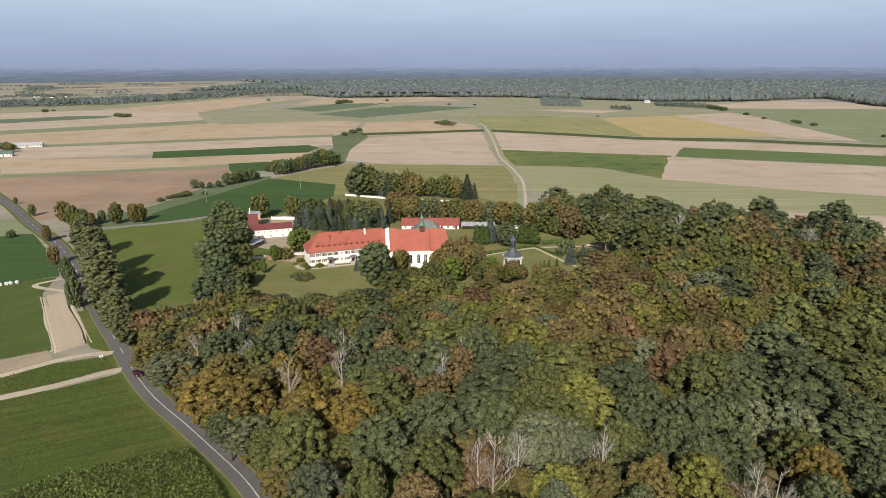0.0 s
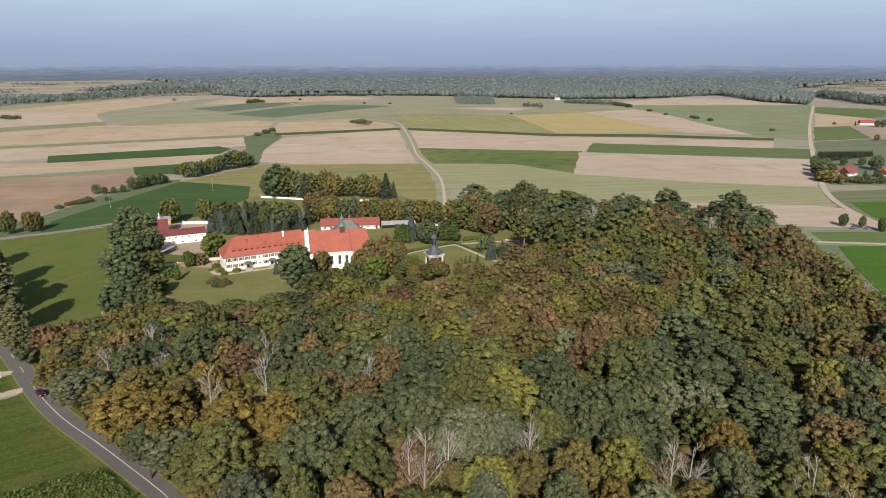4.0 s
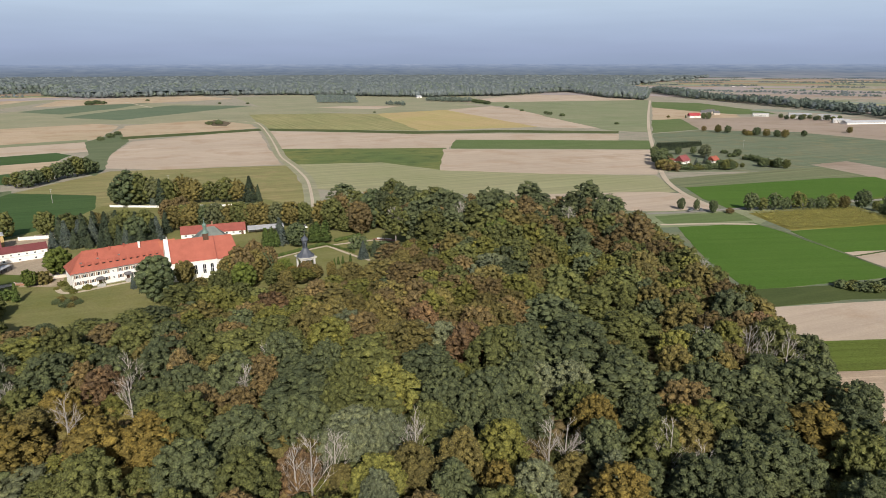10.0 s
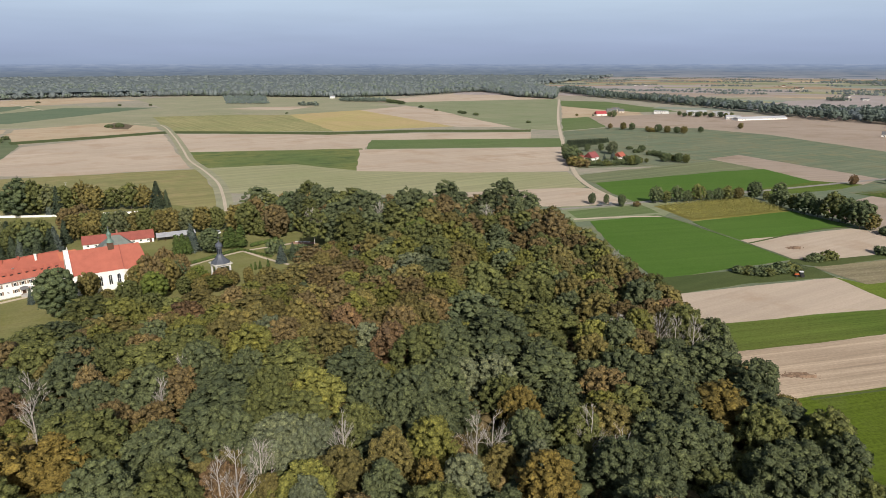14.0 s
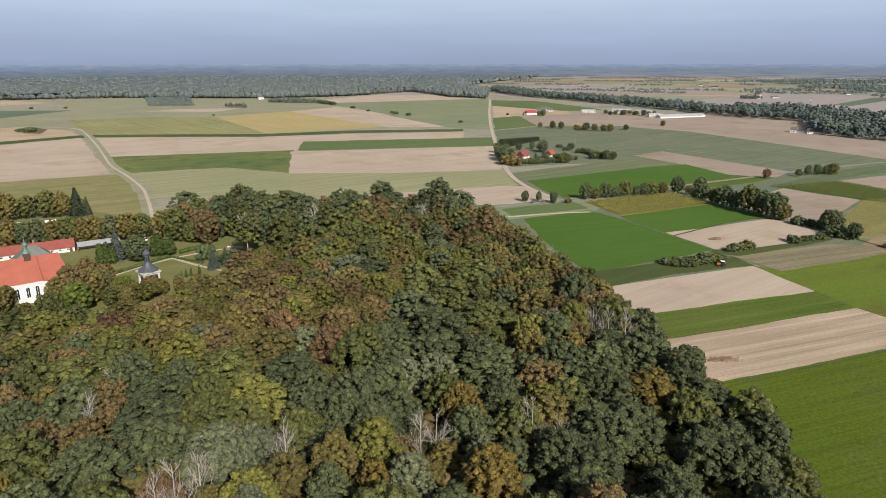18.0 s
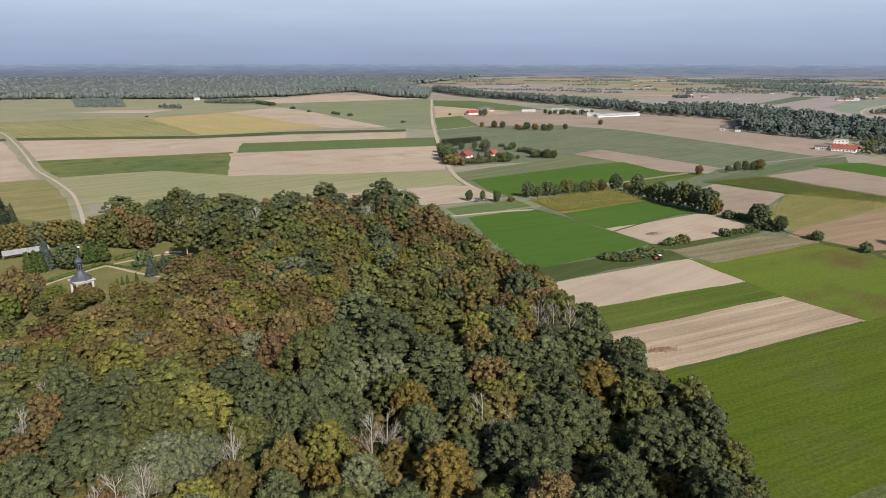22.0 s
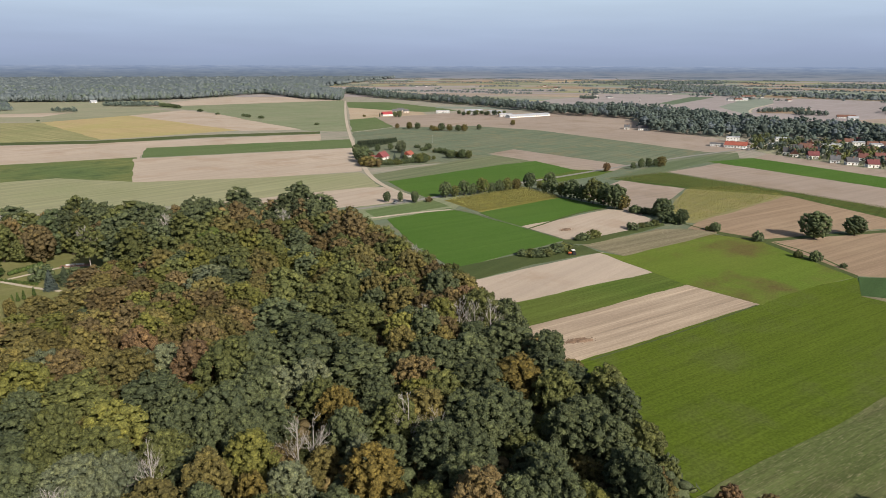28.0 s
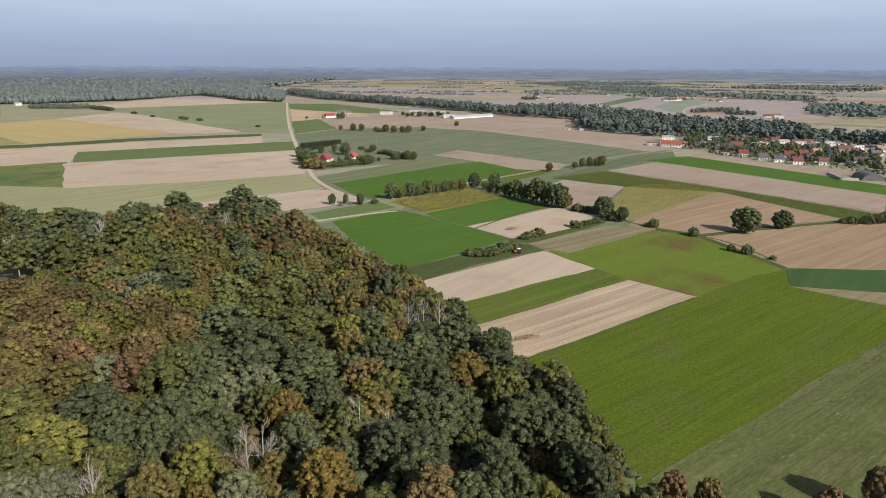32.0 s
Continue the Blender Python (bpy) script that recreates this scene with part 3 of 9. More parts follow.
field("field_as", SOIL, [(278.0, 232.1), (354.3, 224.5), (360.4, 213.0), (346.4, 180.5), (282.6, 189.1), (272.1, 196.8)], "pale bare harrowed soil")
field("field_at", SCRUB, [(193.9, 201.2), (249.4, 192.8), (269.8, 183.9), (264.9, 170.0), (223.7, 179.6), (183.6, 183.6)], "rough grass strip")
field("field_au", SOIL, [(183.6, 183.6), (265.5, 169.3), (262.3, 134.2), (169.2, 154.0), (172.3, 164.5)], "pale bare harrowed soil")
field("field_av", CROP_OLIVE, [(169.2, 154.0), (262.3, 134.2), (256.6, 115.4), (160.4, 133.6)], "olive green crop strip")
field("field_aw", SOIL_TRACKS, [(160.4, 133.6), (255.2, 115.8), (255.9, 83.4), (147.4, 105.2)], "pale harrowed soil with tractor tracks")
field("field_ax", CROP_BIG, [(146.1, 105.4), (252.3, 85.3), (292.7, 77.8), (316.2, 69.9), (289.7, 60.6), (302.0, 14.3), (286.4, 12.6), (250.3, 20.2), (116.8, 47.3)], "large green crop field with drill lines")
field("field_ay", STUBBLE, [(115.7, 47.3), (251.4, 20.4), (327.3, 5.4), (148.0, -13.3), (94.7, 45.0)], "green stubble field with straw rows")
field("field_az", MEADOW_ROUGH, [(267.4, 158.1), (342.6, 149.4), (349.5, 119.4), (317.5, 69.8), (292.7, 77.8), (252.3, 85.3), (253.5, 118.8)], "rough green meadow with brown patches")
field("field_ba", STUBBLE_GREY, [(269.8, 183.9), (329.6, 175.1), (351.7, 153.6), (348.1, 147.4), (267.4, 158.1)], "grey-brown stubble plot")
field("field_bb", SOIL_TAN, [(343.8, 164.1), (371.0, 170.1), (493.4, 162.7), (480.1, 110.0), (458.5, 70.2), (409.8, 98.0), (353.7, 124.2), (348.1, 147.4)], "tan stubble field")
field("field_bc", RYE, [(353.8, 188.4), (466.4, 225.8), (504.7, 200.4), (491.0, 161.9), (359.8, 168.4)], "yellow-green maize field")
field("field_bd", SOIL_EAST, [(383, 263), (460, 279), (465, 227), (421, 214), (352, 200)], "pale bare harrowed soil")
field("field_be", MAIZE_GREEN, [(456.4, 290.6), (521.5, 275.6), (505.7, 156.4), (485.7, 55.4), (464.9, 52.2), (453.0, 73.8), (491.0, 161.9), (462.6, 226.3)], "green maize strip")
field("field_bf", SOIL_EAST, [(526.3, 275.3), (618.5, 268.4), (588.7, 160.5), (565.4, 67.3), (483.7, 55.1), (508.2, 157.3)], "pale bare harrowed soil")
field("field_bg", BRIGHT, [(616, 282), (677, 263), (644, 152), (614, 74), (565, 67), (589, 161)], "green crop strip")
field("field_bh", SOIL_EAST, [(677, 263), (721, 265), (687, 164), (685, 124), (650, 80), (614, 74), (644, 152)], "pale bare harrowed soil")
field("field_bi", SOIL_TAN, [(348.5, 120.6), (406.7, 97.1), (453.1, 69.2), (466.7, 52.5), (346.7, 34.6), (318.5, 70.0)], "tan ploughed field")
field("field_bj", CROP_DARK, [(316.5, 69.5), (345.6, 34.5), (310.0, 29.1), (289.6, 61.7)], "dark green crop plot")
field("field_bk", STUBBLE_GREY, [(288.8, 61.5), (309.2, 29.0), (290.9, 26.3)], "grey-green stubble plot")
field("edge_1", SCRUB, [(351.3, 149.9), (352.4, 123.7), (376.5, 113.2), (451.9, 70.5), (444.9, 69.1), (369.6, 110.9), (346.1, 121.3), (344.8, 147.0)], "rough grassy field boundary")
field("edge_2", SCRUB, [(351.0, 121.5), (318.5, 70.0), (313.9, 69.8), (344.9, 120.8)], "rough grassy field boundary")
field("edge_4", MEADOW_ROUGH, [(263.9, 171.0), (267.4, 158.1), (256.0, 117.3), (252.6, 84.9), (248.9, 84.9), (249.8, 116.9), (260.3, 157.0)], "green grassy field boundary")
field("edge_5", SCRUB, [(271.0, 197.9), (281.6, 190.2), (346.4, 180.5), (342.2, 176.3), (273.7, 183.0), (265.4, 191.9)], "rough grass between plots")
field("verge_maize", MEADOW_DARK, [(459, 290), (587, 306), (672, 297), (709, 291), (657, 268), (619, 281), (526, 278), (457, 286)], "grass verge beside the maize")
lane("margin", SCRUB, 0.9, [(157.6, 102.0), (198.7, 93.7), (247.3, 85.9)], "thin rough grass margin between plots")
lane("margin", SCRUB, 1.6, [(273.1, 225.9), (346.4, 230.0), (372.5, 206.4)], "thin rough grass margin between plots")
lane("margin", SCRUB, 1.6, [(367.9, 203.7), (354.9, 171.9), (350.1, 152.3), (352.4, 123.5)], "thin rough grass margin between plots")
lane("margin", SCRUB, 1.4, [(349.8, 118.1), (342.2, 98.9), (325.5, 76.4)], "thin rough grass margin between plots")
field("park_ground", LAWN, [(-102.0, 217.8), (-128.7, 284.0), (-158.9, 368.6), (-136.9, 379.8), (-112.2, 406.8), (-96.7, 459.6), (-49.1, 484.0), (-1.3, 463.1), (37.8, 412.3), (58.8, 391.7), (72.2, 321.1), (56.0, 266.4), (-7.3, 249.4), (-83.0, 221.4)], "rough park grass under the trees")
field("field_ca", MEADOW_LAWN, [(-212.6, 348.5), (-162.5, 377.3), (-128.1, 284.0), (-101.9, 215.1), (-111.5, 204.3), (-128.8, 219.6), (-165.4, 273.8)], "mown green meadow beside the road")
field("field_cb", CROP_DARK, [(-275.0, 326.0), (-246.0, 339.4), (-195.7, 281.4), (-183.8, 264.8), (-212.9, 246.9)], "dark green crop field")
field("field_cc", MEADOW, [(-307.5, 367.4), (-277.0, 374.6), (-247.0, 341.9), (-275.0, 326.0)], "green meadow")
field("field_cd", CROP_WEST, [(-212.9, 246.9), (-184.0, 263.2), (-176.9, 242.7), (-154.0, 210.3), (-137.6, 190.1), (-157.7, 176.7)], "green crop field with wheel tracks")
field("field_ce", GRAVEL, [(-155.7, 174.0), (-139.4, 189.1), (-133.6, 183.3), (-148.1, 164.4)], "bare sandy yard")
field("field_cf", VERGE, [(-149.3, 161.6), (-131.8, 178.9), (-115.5, 185.7), (-107.5, 176.0), (-121.0, 164.8), (-141.8, 152.2)], "rough green weeds beside the tracks")
field("field_cg", CROP_LOW, [(-141.3, 151.6), (-119.7, 162.8), (-106.2, 173.4), (-90.5, 157.5), (-68.4, 136.6), (-48.0, 117.1), (-42.9, 111.3), (-108.1, 110.3)], "rough green crop field beside the road")
field("field_ch", VERGE, [(-149.6, 223.4), (-144.9, 224.8), (-116.7, 187.8), (-125.7, 191.9)], "roadside grass verge")
field("lawn_front", LAWN, [(-91.4, 246.1), (-96.6, 285.2), (-85.6, 299.7), (-53.5, 300.9), (-37.8, 287.5), (-31.4, 255.5), (-52.7, 240.9)], "mown lawn in front of the white building")
field("lawn_garden", LAWN, [(2.6, 333.6), (22.3, 340.5), (44.2, 361.4), (59.9, 343.1), (84.3, 340.9), (84.1, 314.7), (73.0, 277.8), (45.1, 273.0), (7.9, 284.7)], "mown garden lawn")
field("lawn_back", LAWN, [(-0.6, 318.3), (5.7, 360.7), (51.5, 362.4), (50.7, 333.7), (19.8, 319.1)], "mown garden lawn")
field("yard", GRAVEL, [(-127.4, 342.6), (-129.9, 380.1), (-108.7, 393.5), (-97.6, 363.7), (-91.1, 314.9), (-116.0, 313.9)], "bare earth farmyard")
field("yard_lane", GRAVEL, [(-113.8, 303.6), (-109.2, 325.3), (-83.9, 309.9), (-81.7, 290.3), (-105.6, 296.0)], "gravel lane")
# Green patch, also there to darken the yard as the tree shadow does
field("yard_grass", VERGE, [(-115.4, 309.7), (-111.7, 316.2), (-94.8, 307.4), (-98.9, 294.4), (-108.3, 295.9)], "rough grass beside the farmyard")
field("park_back", LAWN, [(-90, 445), (-56, 472), (-45, 447), (-68, 408)], "grass behind the wall")
field("scrub_patch", GRASS_BROWN, [(-60, 1113), (-50, 1160), (-22, 1092), (-31, 1030), (-51, 1047)], "brown scrubby hollow in the field")
lane("road_verge", VERGE, 8.6, [(-445.8, 543.6), (-337.9, 438.3), (-299.2, 399.9), (-265.8, 364.6), (-238.8, 338.4), (-214.4, 313.4), (-186.5, 279.9), (-162.1, 248.9), (-136.3, 215.9), (-120.4, 196.7), (-102.8, 174.6), (-88.8, 159.1), (-74.3, 146.0), (-63.1, 135.5), (-51.8, 124.7), (-45.3, 117.2), (-38.9, 108.9)], "grass verge along the road")
lane("road_main", ASPHALT, 5.3, [(-445.8, 543.6), (-337.9, 438.3), (-299.2, 399.9), (-265.8, 364.6), (-238.8, 338.4), (-214.4, 313.4), (-186.5, 279.9), (-162.1, 248.9), (-136.3, 215.9), (-120.4, 196.7), (-102.8, 174.6), (-88.8, 159.1), (-74.3, 146.0), (-63.1, 135.5), (-51.8, 124.7), (-45.3, 117.2), (-38.9, 108.9)], "grey asphalt country road with white centre line")
lane("road_side", ASPHALT_PALE, 4.5, [(-242.8, 342.1), (-211.7, 353.9), (-189.9, 364.5), (-170.1, 378.6), (-154.9, 390.2), (-139.0, 386.0)], "narrow asphalt lane")
lane("path_lower", SAND, 3.5, [(-140.9, 151.1), (-132.4, 157.0), (-121.0, 164.8), (-112.1, 173.1), (-107.3, 175.6)], "sandy field track")
lane("path_upper", SAND, 3.0, [(-149.3, 161.6), (-141.7, 169.7), (-131.3, 180.9), (-123.1, 185.9), (-116.5, 187.4)], "sandy field track")
lane("path_loop", SAND, 2.5, [(-180.0, 261.0), (-186.1, 254.6), (-185.6, 250.9), (-179.4, 248.2), (-168.1, 245.1)], "sandy loop track")
lane("track_mid", SAND, 4.5, [(-285.9, 1787.1), (-191.9, 1530.7)], "sandy field track")
lane("track_verge", GRASS_PALE, 11.0, [(-55.0, 1162.7), (3.3, 1100), (18.5, 1050), (26, 899), (28.8, 760), (30.1, 666), (37.4, 596), (42.1, 529), (40.2, 471), (36.4, 418)], "pale grass verge beside the farm track")
lane("track_field", SAND, 2.2, [(-55.0, 1162.7), (3.3, 1100), (18.5, 1050), (26, 899), (28.8, 760), (30.1, 666), (37.4, 596), (42.1, 529), (40.2, 471), (36.4, 418)], "pale sandy farm track")
lane("track_long", SAND, 4.2, [(984.5, 1438.1), (763.4, 1117.5), (611.2, 893.2), (511.1, 741.7), (412.3, 588.3), (353.1, 493.7), (315.9, 429.8), (295.4, 380.4), (285.3, 335.0)], "pale sandy farm track")
lane("road_cross", ASPHALT_PALE, 4.5, [(233.5, 335.0), (260.8, 331.5), (284.5, 331.0), (321.3, 327.9), (370.4, 326.8), (440.9, 323.8), (526.4, 320.1), (628.0, 313.4), (762.1, 297.7)], "narrow asphalt lane lined with trees")
lane("path_green", SAND, 3.0, [(224.4, 308.1), (254.4, 301.0), (278.4, 292.4)], "sandy path between fields")
lane("path_edge", MEADOW_DARK, 1.6, [(277.8, 298.7), (280.2, 271.3), (275.9, 231.1), (271.0, 196.8)], "worn strip between fields")

# ---- trees ----
RNG = np.random.default_rng(7)


def ico(sub=1):
    bm = bmesh.new()
    bmesh.ops.create_icosphere(bm, subdivisions=sub, radius=1.0)
    v = np.array([q.co[:] for q in bm.verts])
    f = np.array([[q.index for q in p.verts] for p in bm.faces])
    bm.free()
    return v, f


ICO1, ICO2 = ico(1), ico(2)


def leaf_cards(pts, nrm, size, rng, jitter=0.55, fold=0.3):
    """Small leaf clumps: one ragged triangle each, set at the points and turned roughly along the normals."""
    n = len(pts)
    d = nrm + rng.normal(0, jitter, (n, 3))
    d /= np.linalg.norm(d, axis=1)[:, None]
    a = np.cross(d, rng.normal(0, 1, (n, 3)))
    a /= np.linalg.norm(a, axis=1)[:, None]
    b = np.cross(d, a)
    s = size * rng.uniform(0.6, 1.35, n)[:, None]
    e = s * rng.uniform(0.55, 1.0, (n, 1))
    c = pts
    lift = d * s * fold
    v = np.stack([c - a * s - lift, c + a * s * rng.uniform(0.2, 1.0, (n, 1)) - b * e * 0.9, c + a * s * rng.uniform(-0.6, 0.6, (n, 1)) + b * e * 1.3], 1).reshape(-1, 3)
    f = np.arange(n)[:, None] * 3 + [[0, 1, 2]]
    return v, f


def crown_arrays(lobes, count, size, rng, core=0.80, sub=1, sun_up=0.35, solid=0, jitter=0.55):
    """lobes: rows of x, y, z, rx, ry, rz. Returns vertices and triangles: dark cores inside and leaf clumps over them."""
    lobes = np.array(lobes, float)
    iv, if_ = ICO2 if sub == 2 else ICO1
    vs, fs, k = [], [], 0
    for l in (lobes[:solid] if solid else lobes):
        bumpy = 1 + rng.normal(0, 0.16, (len(iv), 1))
        vs.append(l[:3] + iv * l[3:] * core * bumpy)
        fs.append(if_ + k)
        k += len(iv)
    area = lobes[:, 3] * lobes[:, 5]
    area[:solid] *= 0.62
    pick = rng.choice(len(lobes), int(count * 1.9), p=area / area.sum())
    u = rng.normal(0, 1, (len(pick), 3))
    u[:, 2] += sun_up
    u /= np.linalg.norm(u, axis=1)[:, None]
    rad = 0.80 + 0.42 * rng.beta(2.0, 2.6, (len(pick), 1))
    p = lobes[pick, :3] + u * lobes[pick, 3:] * rad
    keep = np.ones(len(p), bool)
    for i, l in enumerate(lobes):
        q = (p - l[:3]) / l[3:]
        keep &= ~((np.sum(q * q, 1) < 0.74) & (pick != i))
    p, u = p[keep][:count], u[keep][:count]
    lv, lf = leaf_cards(p, u, size, rng, jitter)
    vs.append(lv)
    fs.append(lf + k)
    return np.concatenate(vs), np.concatenate(fs)


def arrays_mesh(name, v, f, mats, mi=None):
    me = bpy.data.meshes.new(name)
    me.vertices.add(len(v))
    me.vertices.foreach_set("co", np.ascontiguousarray(v, np.float32).ravel())
    me.loops.add(f.size)
    me.loops.foreach_set("vertex_index", np.ascontiguousarray(f, np.int32).ravel())
    me.polygons.add(len(f))
    me.polygons.foreach_set("loop_start", np.arange(0, f.size, 3, dtype=np.int32))
    me.polygons.foreach_set("loop_total", np.full(len(f), 3, np.int32))
    for m in mats:
        me.materials.append(m)
    if mi is not None:
        me.polygons.foreach_set("material_index", np.ascontiguousarray(mi, np.int32))
    me.update(calc_edges=True)
    me.validate()
    return me


SPHERES = {k: ico(k) for k in (1, 2, 3)}


def clump_crown(rng, r, z0, z1, n, sub, cards, size, low=-0.28, t0=0.15, t1=0.31, rough=0.15):
    """A crown of many rounded leafy clumps over an uneven dome between the heights z0 and z1, with loose sprays on them.
    n: how many clumps; sub: how finely each is modelled; low: how far down the sides they reach (-1 all the way)."""
    h = z1 - z0
    p1, p2 = rng.uniform(0, 6.28, 2)
    e1, e2 = rng.uniform(0.06, 0.17), rng.uniform(0.04, 0.12)
    mid, up = z0 + (0.42 if low > -0.6 else 0.5) * h, h * (0.52 if low > -0.6 else 0.46)
    lobes = [(0, 0, mid, r * 0.78, r * 0.78, up * 0.86)]
    for i in range(n):
        a = 2.399963 * i + rng.uniform(-0.3, 0.3)
        el = math.asin(max(-1.0, min(1.0, 1.0 - (1.0 - low) * (i + 0.5) / n)))
        k = rng.uniform(0.80, 1.0)
        w = r * math.cos(el) * (1 + e1 * math.sin(2 * a + p1) + e2 * math.sin(3 * a + p2)) * k
        t = r * (t0 + (t1 - t0) * rng.beta(1.5, 2.0))
        lobes.append((w * math.cos(a), w * math.sin(a), mid + up * math.sin(el) * k, t * rng.uniform(0.9, 1.2), t * rng.uniform(0.9, 1.2), t * rng.uniform(0.80, 1.05)))
    lobes = np.array(lobes)
    iv, if_ = SPHERES[sub]
    vs, fs, k = [], [], 0
    for i, l in enumerate(lobes):
        bv, bf = iv, if_
        d = rng.normal(0, 1, (3, 3)) * 2.2
        wave = np.sin(bv @ d.T + rng.uniform(0, 6.28, 3)).sum(1) * 0.08
        v = l[:3] + bv * l[3:] * (0.86 + wave + rng.normal(0, rough, len(bv)))[:, None]
        c = v[bf].mean(1)
        keep = (bv[bf].mean(1)[:, 2] > -0.55) if low > -0.6 else np.ones(len(bf), bool)
        for j, o in enumerate(lobes):
            if j != i:
                keep &= (((c - o[:3]) / o[3:]) ** 2).sum(1) > 0.74
        f = bf[keep]
        used, back = np.unique(f, return_inverse=True)
        if len(f):
            vs.append(v[used])
            fs.append(back.reshape(-1, 3) + k)
            k += len(used)
    v, f = np.concatenate(vs), np.concatenate(fs)
    if cards:
        tri = v[f]
        nrm = np.cross(tri[:, 1] - tri[:, 0], tri[:, 2] - tri[:, 0])
        area = np.linalg.norm(nrm, axis=1)
        pick = rng.choice(len(f), cards, p=area / area.sum())
        nn = nrm[pick] / area[pick, None]
        mixw = rng.dirichlet((1, 1, 1), cards)
        p = (tri[pick] * mixw[:, :, None]).sum(1) + nn * (size * rng.uniform(0.0, 1.2, (cards, 1)))
        lv, lf = leaf_cards(p, nn + [0, 0, 0.2], size, rng, 0.75)
        v, f = np.concatenate([v, lv]), np.concatenate([f, lf + len(v)])
    return v, f


def fir_arrays(rng, r, h, tiers, per):
    """A conifer: tiers of drooping sprays round a thin core."""
    vs, fs, k = [], [], 0
    iv, if_ = ICO1
    core = iv * [r * 0.42, r * 0.42, h * 0.46]
    core[:, :2] *= np.clip(1.15 - (core[:, 2:3] / h + 0.5), 0.05, 1.0) * 1.5
    vs.append(core + [0, 0, h * 0.52])
    fs.append(if_)
    k = len(iv)
    for t in range(tiers):
        u = t / tiers
        z = h * (0.10 + 0.88 * u)
        rr = r * (1 - u) ** 0.85
        m = max(5, int(per * (1 - 0.6 * u)))
        a = rng.uniform(0, 6.28, m)
        q = rr * rng.uniform(0.45, 1.05, m)
        p = np.stack([q * np.cos(a), q * np.sin(a), z - 0.28 * q + rng.normal(0, 0.15, m)], 1)
        nn = np.stack([np.cos(a) * 0.6, np.sin(a) * 0.6, np.full(m, 0.8)], 1)
        lv, lf = leaf_cards(p, nn, 0.08 * r + 0.20, rng, 0.35, 0.35)
        vs.append(lv)
        fs.append(lf + k)
        k += len(lv)
    return np.concatenate(vs), np.concatenate(fs)


def trunk_shape(rng, h, r, branches=4, spread=2.6):
    s = Shape()
    bend = Vector((rng.uniform(-0.5, 0.5), rng.uniform(-0.5, 0.5), 0))
    mid, topp = Vector((0, 0, h * 0.5)) + bend * 0.5, Vector((0, 0, h)) + bend
    s.limb((0, 0, -0.3), mid, r * 1.25, r * 0.8, 6)
    s.limb(mid, topp, r * 0.8, r * 0.35, 6)
    for i in range(branches):
        a = rng.uniform(0, 6.28)
        b = mid.lerp(topp, rng.uniform(0, 0.9))
        s.limb(b, b + Vector((math.cos(a) * spread, math.sin(a) * spread, spread * rng.uniform(0.7, 1.3))), r * 0.4, r * 0.12, 4)
    return s


# crown variants (unit trees, about 20 m high): vertices and triangles kept for trees and for the joined far canopy
def variants(seed, many, make):
    return [make(np.random.default_rng(seed + k)) for k in range(many)]


FINE_VARIANTS = variants(150, 7, lambda r: clump_crown(r, r.uniform(4.6, 5.4), 6.0, 20.0, 92, 1, 5200, 0.26, t0=0.11, t1=0.26))            # the nearest crowns
VARIANTS = variants(100, 8, lambda r: clump_crown(r, r.uniform(4.6, 5.4), 6.0, 20.0, 80, 1, 2900, 0.33, t0=0.12, t1=0.27))
LIGHT_VARIANTS = variants(200, 6, lambda r: clump_crown(r, r.uniform(4.6, 5.4), 6.5, 20.0, 62, 1, 1500, 0.40, t0=0.13, t1=0.29))
SPARE_VARIANTS = variants(250, 6, lambda r: clump_crown(r, r.uniform(4.6, 5.4), 4.5, 20.0, 54, 1, 900, 0.48, -0.5, 0.14, 0.30))   # the far side of the wood
TALL_VARIANTS = variants(300, 4, lambda r: clump_crown(r, 3.6, 0.5, 24.5, 150, 1, 4000, 0.32, -0.97, 0.15, 0.32))
FULL_VARIANTS = variants(800, 5, lambda r: clump_crown(r, r.uniform(6.0, 7.0), 0.6, 20.0, 96, 1, 2500, 0.38, -0.92, 0.14, 0.30))  # open-grown trees, leafy nearly to the ground
FULL_LIGHT = variants(850, 4, lambda r: clump_crown(r, r.uniform(6.0, 7.0), 0.6, 20.0, 52, 1, 600, 0.68, -0.92, 0.15, 0.32))       # the same for trees far out
BUSH_VARIANTS = variants(500, 4, lambda r: clump_crown(r, 2.7, -0.8, 4.2, 30, 1, 380, 0.30, -0.6, 0.18, 0.36))
FIR_VARIANTS = [fir_arrays(np.random.default_rng(400 + k_), 3.2, 14.0, 30, 78) for k_ in range(3)]
COLUMN_VARIANTS = []
for k_ in range(2):
    r_ = np.random.default_rng(600 + k_)
    COLUMN_VARIANTS.append(crown_arrays([(0, 0, 1.2 + i * 0.9, 0.95 - 0.14 * i, 0.95 - 0.14 * i, 0.9) for i in range(5)], 600, 0.2, r_))
SETS = {"spare": SPARE_VARIANTS, "fine": FINE_VARIANTS, "full_light": FULL_LIGHT, "broad": VARIANTS, "full": FULL_VARIANTS, "light": LIGHT_VARIANTS, "tall": TALL_VARIANTS, "fir": FIR_VARIANTS, "bush": BUSH_VARIANTS, "column": COLUMN_VARIANTS}
BASE_H = {"spare": 20.0, "fine": 20.0, "full_light": 20.0, "broad": 20.0, "full": 20.0, "light": 20.0, "tall": 24.5, "fir": 13.6, "bush": 4.2, "column": 5.6}
mesh_cache = {}


def crown_mesh(form, k, leaf):
    key = (form, k, leaf)
    if key not in mesh_cache:
        v, f = SETS[form][k]
        mesh_cache[key] = arrays_mesh("crown", v, f, [LEAF[leaf]])
    return mesh_cache[key]


